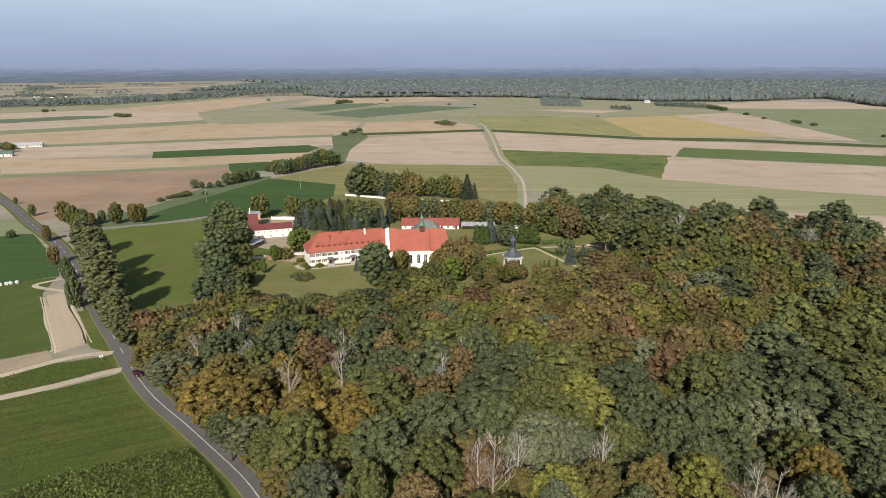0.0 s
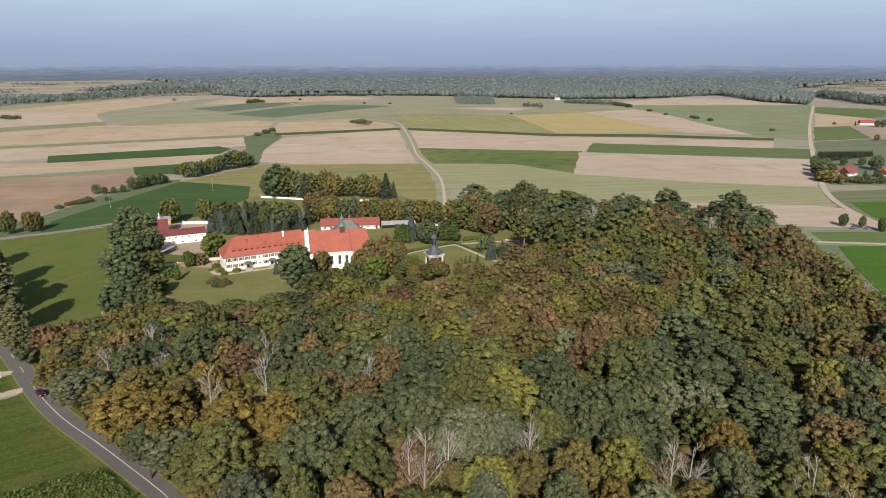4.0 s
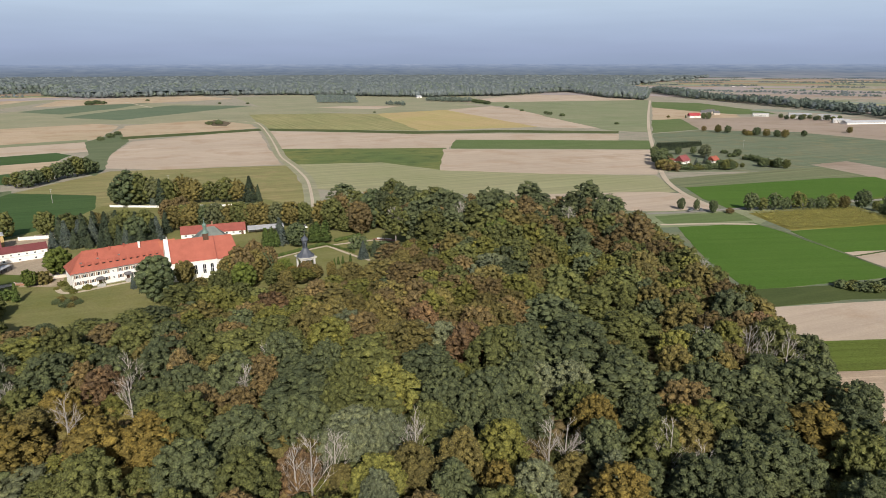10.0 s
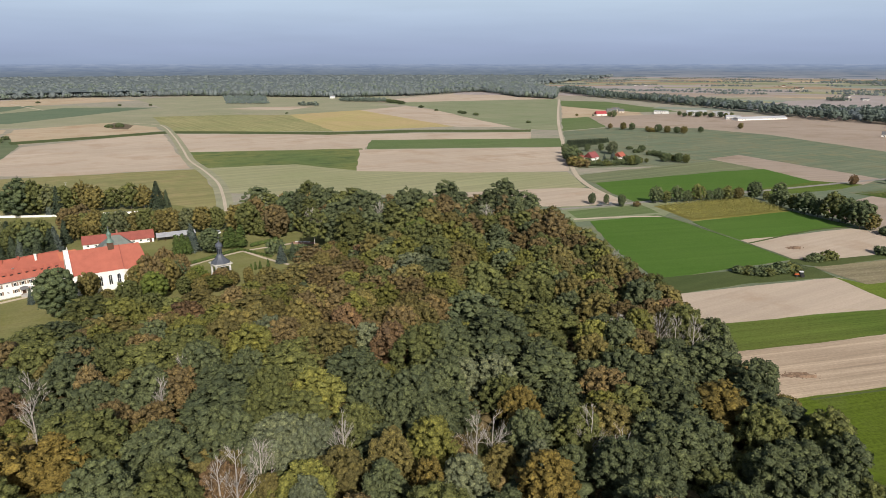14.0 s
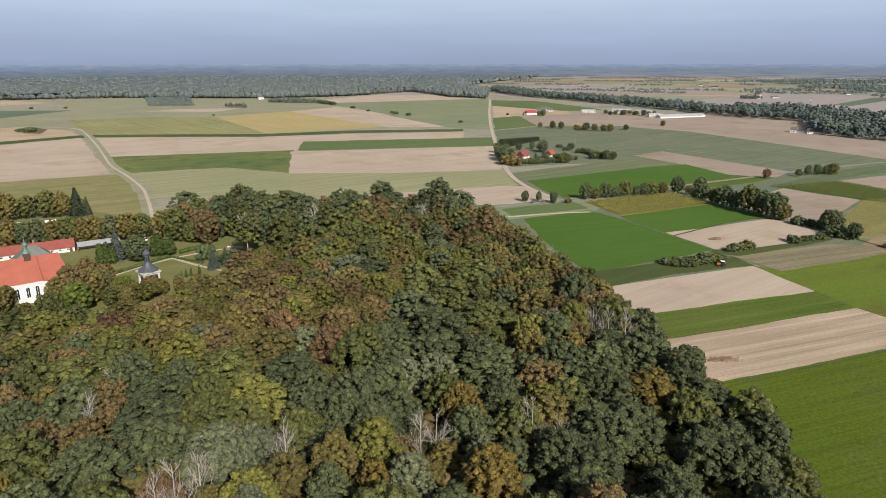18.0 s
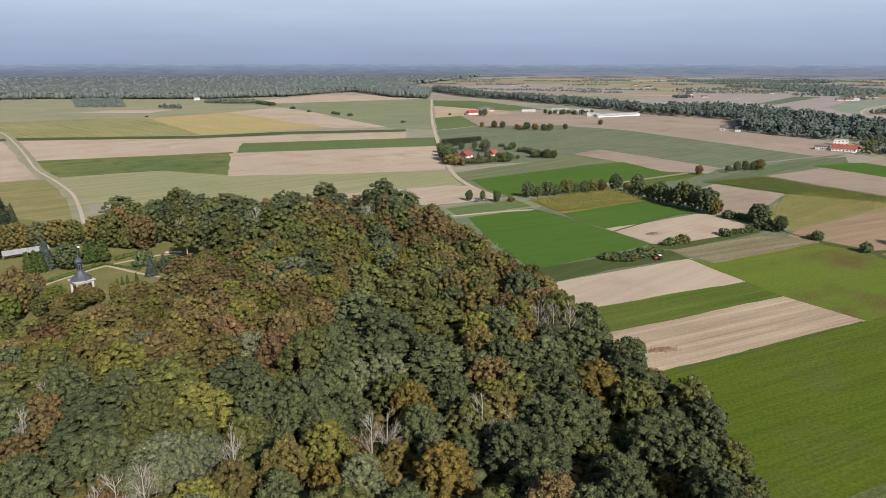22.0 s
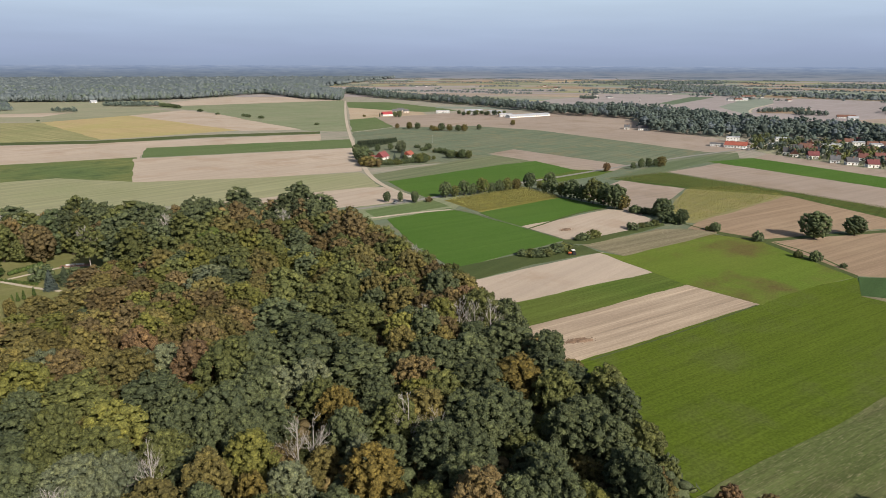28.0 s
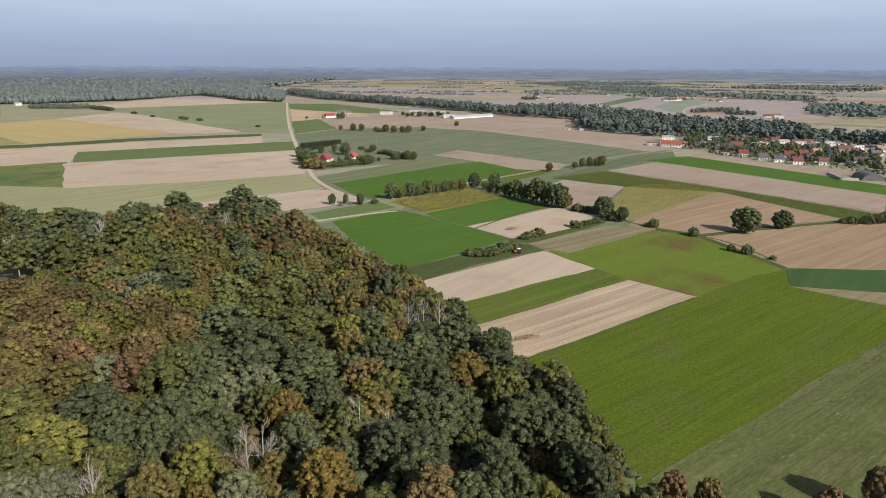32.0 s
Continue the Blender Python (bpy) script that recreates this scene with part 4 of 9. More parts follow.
def trunk_mesh(form, k):
    key = ("trunk", form, k)
    if key not in mesh_cache:
        r = np.random.default_rng(900 + k)
        if form in ("broad", "light", "full", "full_light", "fine"):
            s = trunk_shape(r, 13.0, 0.34, 5, 3.0)
        elif form == "tall":
            s = trunk_shape(r, 18.0, 0.36, 4, 1.8)
        elif form == "fir":
            s = trunk_shape(r, 12.0, 0.2, 0)
        else:
            s = trunk_shape(r, 2.2, 0.10, 4, 0.9)
        mesh_cache[key] = s.mesh("trunk", BARK)
    return mesh_cache[key]


TONE_WORDS = {"dark": "dark green", "mid": "dark green", "green": "mid green", "lime": "yellow-green", "fresh": "fresh green", "olive": "olive green", "brown": "brownish autumn", "rust": "rust-red autumn",
              "gold": "golden yellow autumn", "silver": "grey-green", "poplar": "grey-green poplar", "fir": "dark green needled", "blue_fir": "silvery blue needled", "thuja": "dense green"}


def tree(x, y, h, leaf="green", form="broad", wide=1.0, group="", where="in the field", name=None, z=0.0, k=None):
    word = {"broad": "broadleaf tree", "fine": "broadleaf tree", "full": "full-crowned tree", "light": "broadleaf tree", "tall": "tall narrow tree", "fir": "conifer", "bush": "rounded bush", "column": "columnar shrub"}[form]
    nm = name or {"fir": "conifer", "bush": "bush", "column": "columnar_shrub"}.get(form, "tree")
    kind_ = "bush" if form in ("bush", "column") else "tree"
    if form == "full" and math.hypot(x, y) > 430:
        form = "full_light"
    k = int(RNG.integers(len(SETS[form]))) if k is None else k
    sz = h / BASE_H[form]
    ob = thing(nm, f"{TONE_WORDS.get(leaf) or TONE_WORDS.get(leaf.split('_')[0], leaf)} {word} {where}", kind_,
               Matrix.LocRotScale((x, y, z), Euler((0, 0, RNG.uniform(0, 6.28))), (sz * wide, sz * wide, sz)), group)
    part("trunk", trunk_mesh(form, k), None, ob)
    part("crown", crown_mesh(form, k, leaf), None, ob)
    return ob


def inside(x, y, poly):
    c = False
    for (x0, y0), (x1, y1) in zip(poly, poly[1:] + poly[:1]):
        if (y0 > y) != (y1 > y) and x < (x1 - x0) * (y - y0) / (y1 - y0) + x0:
            c = not c
    return c


def joined(name, rows, label, category, forms=None):
    """Many crowns in one mesh of kind stuff. rows: x, y, z, height, width factor, leaf, form."""
    leaves = sorted({r[5] for r in rows})
    vs, fs, ms, k = [], [], [], 0
    for x, y, z, h, wide, leaf, form in rows:
        v, f = SETS[form][int(RNG.integers(len(SETS[form])))]
        s = h / BASE_H[form]
        a = RNG.uniform(0, 6.28)
        c, sn = math.cos(a) * s * wide, math.sin(a) * s * wide
        w = np.stack([v[:, 0] * c - v[:, 1] * sn + x, v[:, 0] * sn + v[:, 1] * c + y, v[:, 2] * s + z], 1)
        vs.append(w)
        fs.append(f + k)
        ms.append(np.full(len(f), leaves.index(leaf)))
        k += len(v)
    me = arrays_mesh(name, np.concatenate(vs), np.concatenate(fs), [LEAF[q] for q in leaves], np.concatenate(ms))
    return tagged(new(name, me), label, category, kind="stuff")


# far crowns: a few clumps each
SETS["grove"], BASE_H["grove"] = variants(740, 6, lambda r: clump_crown(r, r.uniform(4.4, 5.6), 1.0, 18.0, 8, 1, 26, 0.9, -0.7, 0.30, 0.52)), 18.0
SETS["copse"], BASE_H["copse"] = variants(760, 5, lambda r: clump_crown(r, r.uniform(4.4, 5.6), 0.5, 18.0, 3, 1, 8, 1.2, -0.5, 0.42, 0.66)), 18.0
SETS["pine"], BASE_H["pine"] = variants(720, 6, lambda r: crown_arrays([(0, 0, 9, 4.6, 4.6, 9)], 14, 0.9, r, 1.0)), 18.0

# ---- the near wood ----
FOREST = [(-41, 119), (-54, 133), (-75, 154), (-93, 171), (-106, 190), (-105, 201), (-97, 207), (-80, 215), (-46, 212), (-35, 220), (-9, 233), (15, 232), (38, 232), (58, 259),
          (64, 278), (73, 298), (77, 318), (72, 340), (60, 352), (46, 364), (40, 376), (89, 378), (111, 340), (163, 315), (176, 286), (174, 242), (168, 204), (154, 158), (138, 112), (131, 92), (123, 72), (114, 57), (103, 43), (92, 31), (76, 33), (48, 60), (0, 80), (-26, 102)]
NF_ = len(FOREST)
single("forest_floor", Shape().add([(x, y, 0.03) for x, y in FOREST], [tuple(range(NF_))]), FOREST_FLOOR, "dark leaf-littered floor of the wood", "ground", kind="structure")
MARKED = []         # trees that can be told apart: x, y, height, leaf, width factor
rs_ = np.random.default_rng(12)


def stand(leaf, spots, tall=19.8):
    """Trees of one leaf colour: x, y and the width of the crown."""
    for x, y, w in spots:
        h = tall + rs_.normal(0, 0.9) + (2.0 if y > 255 and tall > 18 else 0.0) - (2.5 if x < -55 and tall > 18 else 0.0)
        MARKED.append((x, y, h, leaf, 1.11 * w / 10.0 * 20.0 / h))


stand("green", [(-19, 104, 7.5), (-7, 111, 9.8), (67, 117, 8.2), (-36, 119, 11), (17, 143, 7.5), (105, 155, 14.5), (26, 159, 14.2), (-59, 160, 8.4), (-9, 173, 14.2), (-18, 176, 9.6), (104, 177, 13.8), (0, 178, 13.5), (106, 202, 13.2), (103, 238, 14.5), (88, 272, 13.6), (105, 284, 14.5), (67, 304, 11.2), (99, 351, 14.5)])
stand("brown_pale", [(-23, 164, 6.3)])
stand("dark", [(94, 46, 6.8), (96, 51, 9.2), (104, 63, 10.2), (86, 65, 10.4), (101, 70, 9.7), (107, 70, 11.8), (73, 73, 11.4), (79, 79, 9.5), (96, 82, 9.1), (75, 84, 11.3), (120, 84, 12.1), (88, 84, 11.8), (95, 87, 13.1), (89, 91, 9.5), (121, 92, 9.3), (30, 97, 8.9), (65, 102, 8.9), (126, 110, 13.4), (112, 112, 14.3), (47, 114, 10.2), (-18, 116, 10.6), (103, 116, 10), (54, 117, 10.8), (43, 121, 8), (85, 126, 14.5), (-8, 128, 13.3), (5, 130, 10.5), (76, 140, 13.9), (5, 144, 14.5), (39, 147, 12.4)])
stand("dark", [(86, 153, 14.5), (14, 160, 7.9), (87, 172, 14.5), (89, 211, 14.5), (129, 226, 12.4), (137, 245, 12.8), (156, 246, 11.5), (186, 301, 14.5), (112, 309, 14.5), (150, 315, 14.5), (190, 334, 14.4), (133, 338, 14.5), (161, 353, 14.5), (87, 356, 14.5), (79, 377, 14.5), (53, 391, 14.5)])
stand("lime_pale", [(17, 104, 9.9), (108, 136, 8.3), (27, 138, 11.3)])
stand("silver", [(15, 121, 11.5), (22, 119, 9)], 21.5)
stand("silver", [(61, 92, 6.2), (45, 93, 9), (16, 99, 6.2), (71, 128, 8.8), (85, 218, 14.5)])
stand("dark_deep", [(103, 98, 11.6)])
stand("gold", [(59, 86, 11), (112, 94, 13.4), (39, 96, 6.7), (68, 111, 8), (-36, 130, 11.6), (-27, 131, 10.6), (-54, 135, 12), (-64, 141, 12.8)])
stand("fresh", [(106, 265, 14.5)])
stand("silver_deep", [(-29, 105, 9.1)])
stand("green", [(-44, 123, 10.2), (-56, 196, 9.9), (-41, 211, 13.2), (-55, 213, 13), (-28, 233, 14.5)], 14.0)
stand("lime", [(34, 223, 12.5), (-19, 231, 11.9), (15, 263, 11.7)], 14.0)
stand("brown", [(-47, 201, 9.9), (-6, 213, 9.4), (56, 267, 13)], 14.0)
stand("dark", [(-56, 130, 7.8), (8, 205, 11.5), (-35, 216, 10.9)], 14.0)
stand("olive", [(-38, 112, 6.9), (-93, 168, 8.5), (-95, 183, 10.6), (-12, 204, 10.7), (24, 213, 14.5), (-21, 214, 11.4), (6, 227, 12.2), (34, 242, 9.8), (48, 244, 14.5), (56, 246, 11.6)], 14.0)
stand("rust", [(-107, 192, 6.2), (2, 213, 9.5), (52, 213, 10.7)], 14.0)
stand("lime_pale", [(-67, 196, 13.4)], 14.0)
stand("silver_deep", [(-51, 130, 12), (-82, 157, 11.1)], 14.0)
# how the colours lie over the wood: centre, reach, leaf kinds
ZONES = [
    (58, 203, 22, ("brown", "olive", "olive", "brown", "lime")), (30, 208, 24, ("olive", "brown", "lime", "olive", "brown")), (79, 146, 20, ("dark", "dark", "dark", "green")),
    (104, 178, 16, ("lime", "green", "green")), (135, 183, 22, ("olive", "green", "olive", "lime", "brown")), (32, 154, 14, ("dark", "green", "olive")), (44, 141, 12, ("dark", "green")),
    (53, 106, 18, ("dark", "olive", "dark", "lime")), (18, 188, 20, ("olive", "olive", "lime", "brown")), (40, 194, 8, ("rust", "brown")), (88, 212, 24, ("olive", "lime", "brown", "green")),
    (-21, 166, 26, ("green", "dark", "dark", "green", "brown", "olive")), (-66, 140, 24, ("gold", "olive", "green", "dark")), (43, 160, 9, ("silver", "lime")), (44, 146, 8, ("rust", "brown")),
    (63, 180, 14, ("brown", "olive")), (98, 240, 22, ("lime", "green", "olive", "green", "dark")), (118, 80, 24, ("dark", "dark", "green", "dark", "green")), (96, 60, 22, ("dark", "green", "dark", "dark", "dark", "dark", "rust")),
    (135, 250, 26, ("olive", "green", "green", "lime", "brown")), (160, 225, 24, ("green", "olive", "green", "brown")), (83, 345, 32, ("dark", "green", "brown", "dark")), (140, 300, 30, ("dark", "olive", "brown", "dark")),
    (-14, 112, 20, ("dark", "green", "olive", "brown")), (0, 225, 22, ("green", "lime", "olive")), (-60, 195, 26, ("green", "lime", "dark", "green", "brown")), (108, 160, 12, ("dark", "green")),
]
rows_ = list(MARKED)
DEAD = [(-45, 143, 20), (-33, 149, 20), (-36, 167, 19), (5, 109, 21), (2, 110, 19), (-70, 178, 18), (-78, 165, 17), (-7, 149, 19), (-1, 163, 19), (-62, 162, 17), (10, 114, 19), (27, 114, 20),
        (127, 131, 21), (129, 126, 20), (131, 121, 21), (115, 135, 20), (75, 94, 21), (77, 87, 20), (53, 103, 20), (57, 104, 19), (66, 303, 23), (97, 293, 24), (145, 272, 24), (153, 183, 22)]
px_ = [(r[0], r[1], r[4] * r[2] / 20.0 * 5.0 + 2.6) for r in rows_] + [(x_, y_, 3.2) for x_, y_, h_ in DEAD[:19]]
rf_ = np.random.default_rng(31)
y_ = 34.0
spots = []
odd = 0
while y_ < 375:
    x_ = -115.0 + (odd % 2) * 4.5
    while x_ < 182:
        spots.append((x_ + rf_.uniform(-2.1, 2.1), y_ + rf_.uniform(-2.1, 2.1)))
        x_ += 9.0
    y_ += 8.0
    odd += 1
for x_, y_ in spots:
    if not inside(x_, y_, FOREST) or any((x_ - a) ** 2 + (y_ - b) ** 2 < c * c for a, b, c in px_):
        continue
    west = max(0.0, min(1.0, (-x_ + 10) / 90))
    best, mixw_ = 0.0, None
    for zx, zy, zr, leaves_ in ZONES:
        k_ = math.exp(-((x_ - zx) ** 2 + (y_ - zy) ** 2) / zr ** 2) * rf_.uniform(0.55, 1.0)
        if k_ > best:
            best, mixw_ = k_, leaves_
    if best < 0.16:
        mixw_ = ("dark", "green", "olive", "brown", "dark", "lime", "green")
    leaf = mixw_[int(rf_.integers(len(mixw_)))]
    if rf_.uniform() < 0.10:
        leaf = ("dark", "rust", "silver", "lime", "brown", "green")[int(rf_.integers(6))]
    h = 18.6 + 2.0 * noise.noise((x_ * 0.03, y_ * 0.03, 9.1)) + rf_.normal(0, 1.9)
    h -= 3.0 * max(0, west - 0.55)
    h += 2.6 * max(0.0, min(1.0, (y_ - 190) / 60)) * max(0.0, min(1.0, (x_ - 60) / 50))
    if 25 < x_ < 78 and 233 < y_ < 285:
        h = rf_.uniform(10.5, 13.5)
    for dx_, dy_, _ in DEAD[:5]:       # trees lowered along the camera's sight line so the dead ones show
        d_ = math.hypot(dx_, dy_)
        along_ = ((dx_ - x_) * dx_ + (dy_ - y_) * dy_) / d_
        side_ = abs((dx_ - x_) * dy_ - (dy_ - y_) * dx_) / d_
        if 1 < along_ < 17 and side_ < 5.5:
            h = min(h, 7.0 + 0.55 * along_)
    if x_ < -68 and y_ > 182:
        h = rf_.uniform(6.0, 9.0)
    if -90 < x_ < -18 and y_ > 190:
        h = min(h, rf_.uniform(13.0, 16.5))
    if -45 < x_ < 32 and y_ > 205:
        h = min(h, rf_.uniform(14.0, 16.5))
    if y_ > 285 and leaf in ("lime", "gold", "olive"):
        leaf = ("dark", "green")[int(rf_.integers(2))]
    if y_ > 285:
        h += rf_.normal(0, 2.6)
    if 36 < x_ < 95 and 325 < y_ < 382 and leaf in ("lime", "gold"):
        leaf = "brown"
    rows_.append((x_, y_, max(8.0, h), leaf, rf_.uniform(0.92, 1.24)))
# younger trees in the gaps, and before the dead trunks
ru_ = np.random.default_rng(88)
taken = [(r[0], r[1], r[4] * r[2] / 20.0 * 5.0 + 0.9) for r in rows_]
for j_ in range(64):
    for i_ in range(56):
        x_, y_ = -115 + 5.4 * i_ + ru_.uniform(-1.8, 1.8), 30 + 5.4 * j_ + ru_.uniform(-1.8, 1.8)
        if inside(x_, y_, FOREST) and not any((x_ - a) ** 2 + (y_ - b) ** 2 < c * c for a, b, c in taken):
            h_ = ru_.uniform(11.0, 15.0)
            taken.append((x_, y_, 4.2))
            rows_.append((x_, y_, h_, ("green", "olive", "dark", "lime", "brown", "green", "olive")[int(ru_.integers(7))], 0.78 * 20.0 / h_))
for x_, y_, h_ in DEAD[:19]:
    d_ = math.hypot(x_, y_)
    for o_, q_ in ((-2.6, 4.4), (2.4, 5.0)):
        rows_.append((x_ - x_ / d_ * q_ + y_ / d_ * o_, y_ - y_ / d_ * q_ - x_ / d_ * o_, h_ * 0.60, ("olive", "green", "lime", "brown")[int(ru_.integers(4))], 1.05))
for i_, (x_, y_, h_, leaf_, w_) in enumerate(rows_):        # trees cut to the camera's sight line before the garden chapel
    if abs(x_ - 19.5 * y_ / 283) < 7.5 and 215 < y_ < 281:
        low_ = max(3.0, 92.4 - 0.3236 * math.hypot(x_, y_))
        if low_ < h_:
            rows_[i_] = (x_, y_, low_, leaf_, w_ * min(1.7, h_ / low_))
rows_.sort(key=lambda r: math.hypot(r[0], r[1]))
near_rows, rest_rows = rows_[:330], rows_[330:]
for i_, (x_, y_, h_, leaf_, w_) in enumerate(near_rows):
    tree(x_, y_, h_, leaf_, "fine" if i_ < 130 else "broad", w_, "trees of the wood", "in the wood", "forest_tree")
low_rows = []
taken = [(r[0], r[1], 0.70 * r[4] * r[2] / 20.0 * 5.0) for r in rows_]
for j_ in range(76):
    for i_ in range(68):
        x_, y_ = -115 + 4.4 * i_ + ru_.uniform(-1.5, 1.5), 30 + 4.4 * j_ + ru_.uniform(-1.5, 1.5)
        if inside(x_, y_, FOREST) and y_ < 290 and not any((x_ - a) ** 2 + (y_ - b) ** 2 < c * c for a, b, c in taken):
            h_ = ru_.uniform(9.5, 12.5)
            low_rows.append((x_, y_, 0.0, h_ if not (abs(x_ - 19.5 * y_ / 283) < 7.5 and y_ > 215) else 3.0, 1.5 * 11 / h_, ("green", "olive", "dark", "brown")[int(ru_.integers(4))], "grove"))
joined("undergrowth", low_rows, "low green and brown growth between the trees of the wood", "undergrowth")
joined("wood_canopy", [(x_, y_, 0.0, h_, w_, leaf_ + (("", "_deep", "_pale", "", "")[int(rf_.integers(5))] if leaf_ + "_deep" in LEAF else ""), "light" if math.hypot(x_, y_) < 265 else "spare") for x_, y_, h_, leaf_, w_ in rest_rows],
       "mixed green and brown autumn canopy of the farther wood", "woodland")


def dead_tree(x, y, h, seed, lean=0.0, spread=1.0, z=0.0):
    """A bare grey tree: trunk with branching limbs and twigs."""
    r = np.random.default_rng(seed)
    ob = thing("dead_tree", "bare grey dead tree standing among the leafy crowns", "tree", pose(x, y, z, 0, lean, r.uniform(0, 360)), "dead trees")
    tr, br = Shape(), Shape()
    tr.limb((0, 0, 0), (0.2, 0.1, h * 0.55), 0.27, 0.19, 6)
    tr.limb((0.2, 0.1, h * 0.55), (0.0, 0.3, h), 0.19, 0.04, 6)

    def grow(p, d, ln, rad, depth):
        q = p + d * ln
        br.limb(p, q, rad, rad * 0.5, 4 if depth > 1 else 3)
        if depth:
            for _ in range(4):
                dd = (d + Vector(r.normal(0, 0.42, 3)) + Vector((0, 0, 0.28))).normalized()
                grow(p.lerp(q, r.uniform(0.35, 1.0)), dd, ln * r.uniform(0.45, 0.75), rad * 0.55, depth - 1)
    for i in range(12):
        t = r.uniform(0.40, 0.95)
        a = r.uniform(0, 6.28)
        d = Vector((math.cos(a) * spread, math.sin(a) * spread, r.uniform(1.0, 2.2))).normalized()
        grow(Vector((0.1, 0.2, h * t)), d, h * 0.30 * (1.25 - t), 0.066, 2)
    part("trunk", tr, BARK_PALE, ob)
    part("branchwork", br, BARK_PALE, ob)
    return ob


for i_, (x_, y_, h_) in enumerate(DEAD):
    dead_tree(x_, y_, h_, 40 + i_)

# lower growth along the road and the field edge
re_ = np.random.default_rng(63)
for (ax_, ay_), (bx_, by_), lf_ in (((-27, 104), (-41, 119), ("olive", "lime", "gold")), ((-41, 119), (-54, 133), ("olive", "lime", "gold")), ((-54, 133), (-75, 154), ("olive", "gold", "lime")), ((-75, 154), (-93, 171), ("gold", "lime", "olive")),
                                    ((-93, 171), (-106, 190), ("lime", "rust", "olive")), ((-104, 196), (-97, 207), ("rust", "olive", "green")), ((-97, 207), (-80, 214), ("olive", "green", "lime")),
                                    ((92, 31), (104, 44), ("dark", "green", "brown")), ((104, 44), (123, 71), ("dark", "green", "dark")), ((123, 71), (132, 92), ("dark", "dark", "olive")), ((132, 92), (138, 112), ("dark", "green", "lime")),
                                    ((137, 112), (154, 158), ("green", "lime", "olive")), ((154, 158), (168, 204), ("olive", "lime", "green")), ((168, 204), (174, 242), ("olive", "green", "brown"))):
    n_ = int(math.hypot(bx_ - ax_, by_ - ay_) / 4.2)
    for k_ in range(n_):
        t_ = (k_ + re_.uniform(0.2, 0.8)) / n_
        tree(ax_ + (bx_ - ax_) * t_ + re_.uniform(-1.5, 1.5), ay_ + (by_ - ay_) * t_ + re_.uniform(-1.5, 1.5), re_.uniform(7, 13), lf_[k_ % 3], "full", 0.85, "trees of the wood edge",
             "at the edge of the wood", "edge_tree")

# ---- buildings ----
win_cache = {}


def window_meshes(w, h, arch=False):
    key = (round(w, 2), round(h, 2), arch)
    if key not in win_cache:
        fr, gl = Shape(), Shape()
        t = 0.09
        if not arch:
            xs_, zs_ = (-w / 2, -w / 2 + t, -t / 2, t / 2, w / 2 - t, w / 2), (0, t, h - t, h)
            fr.v += [(x, y, z) for y in (-0.06, 0.05) for z in zs_ for x in xs_]
            for i in range(5):
                for j in range(3):
                    if not (j == 1 and i in (1, 3)):
                        fr.f.append((j * 6 + i, j * 6 + i + 1, j * 6 + i + 7, j * 6 + i + 6))
            for i0, i1 in ((1, 2), (3, 4)):       # reveals of the two lights
                for (pa, pb) in (((i0, 1), (i0, 2)), ((i1, 2), (i1, 1)), ((i0, 2), (i1, 2)), ((i1, 1), (i0, 1))):
                    u_, v_ = pa[1] * 6 + pa[0], pb[1] * 6 + pb[0]
                    fr.f.append((u_, v_, v_ + 24, u_ + 24))
            for u_, v_ in ((0, 5), (5, 23), (23, 18), (18, 0)):
                fr.f.append((v_, u_, u_ + 24, v_ + 24))
            fr.mi = [0] * len(fr.f)
            gl.box(-w / 2 + t, -0.02, t, w / 2 - t, 0.02, h - t)
        else:
            n = 10
            top_ = h - w / 2 * 1.2
            ring = [(-w / 2, 0), (w / 2, 0), (w / 2, top_)]
            ring += [(w / 2 * math.cos(math.pi * i / n), top_ + w / 2 * 1.2 * math.sin(math.pi * i / n)) for i in range(1, n)]
            ring += [(-w / 2, top_)]
            gl.add([(x, -0.02, z) for x, z in ring], [tuple(range(len(ring)))])
            k = len(ring)
            outer = [(x * (1 + 0.22 / w * 2), -0.07, z * 1.02 - 0.1) for x, z in ring]
            fr.add([(x, -0.07, z) for x, z in ring] + outer + [(x, 0.05, z) for x, _, z in outer],
                   [(i, (i + 1) % k, k + (i + 1) % k, k + i) for i in range(k)] + [(k + i, k + (i + 1) % k, 2 * k + (i + 1) % k, 2 * k + i) for i in range(k)])
            fr.box(-0.05, -0.05, 0, 0.05, 0.0, h * 0.97)
            fr.box(-w / 2, -0.05, h * 0.45, w / 2, 0.0, h * 0.45 + 0.08)
        win_cache[key] = (fr.mesh("window", WHITE_PAINT), gl.mesh("pane", GLASS))
    return win_cache[key]


def window(parent, x, y, z, w, h, turn=0, arch=False, shutters=None):
    fr, gl = window_meshes(w, h, arch)
    ob = part("window", fr, None, parent)
    ob.matrix_local = pose(x, y, z, 0, 0, turn)
    part("pane", gl, None, ob, "dark window glass")
    if shutters:
        key = ("shutter", round(w, 2), round(h, 2))
        if key not in win_cache:
            s = Shape().box(-w * 0.26, -0.05, 0, w * 0.26, 0.0, h)
            for i in range(5):
                s.box(-w * 0.20, -0.08, 0.1 + i * (h - 0.2) / 5, w * 0.20, -0.04, 0.1 + (i + 0.65) * (h - 0.2) / 5)
            win_cache[key] = s.mesh("shutter", SHUTTER)
        for sx in (-1, 1):
            o = part("shutter", win_cache[key], None, ob, "brown louvred shutter")
            o.location = (sx * w * 0.79, -0.01, 0)
    return ob


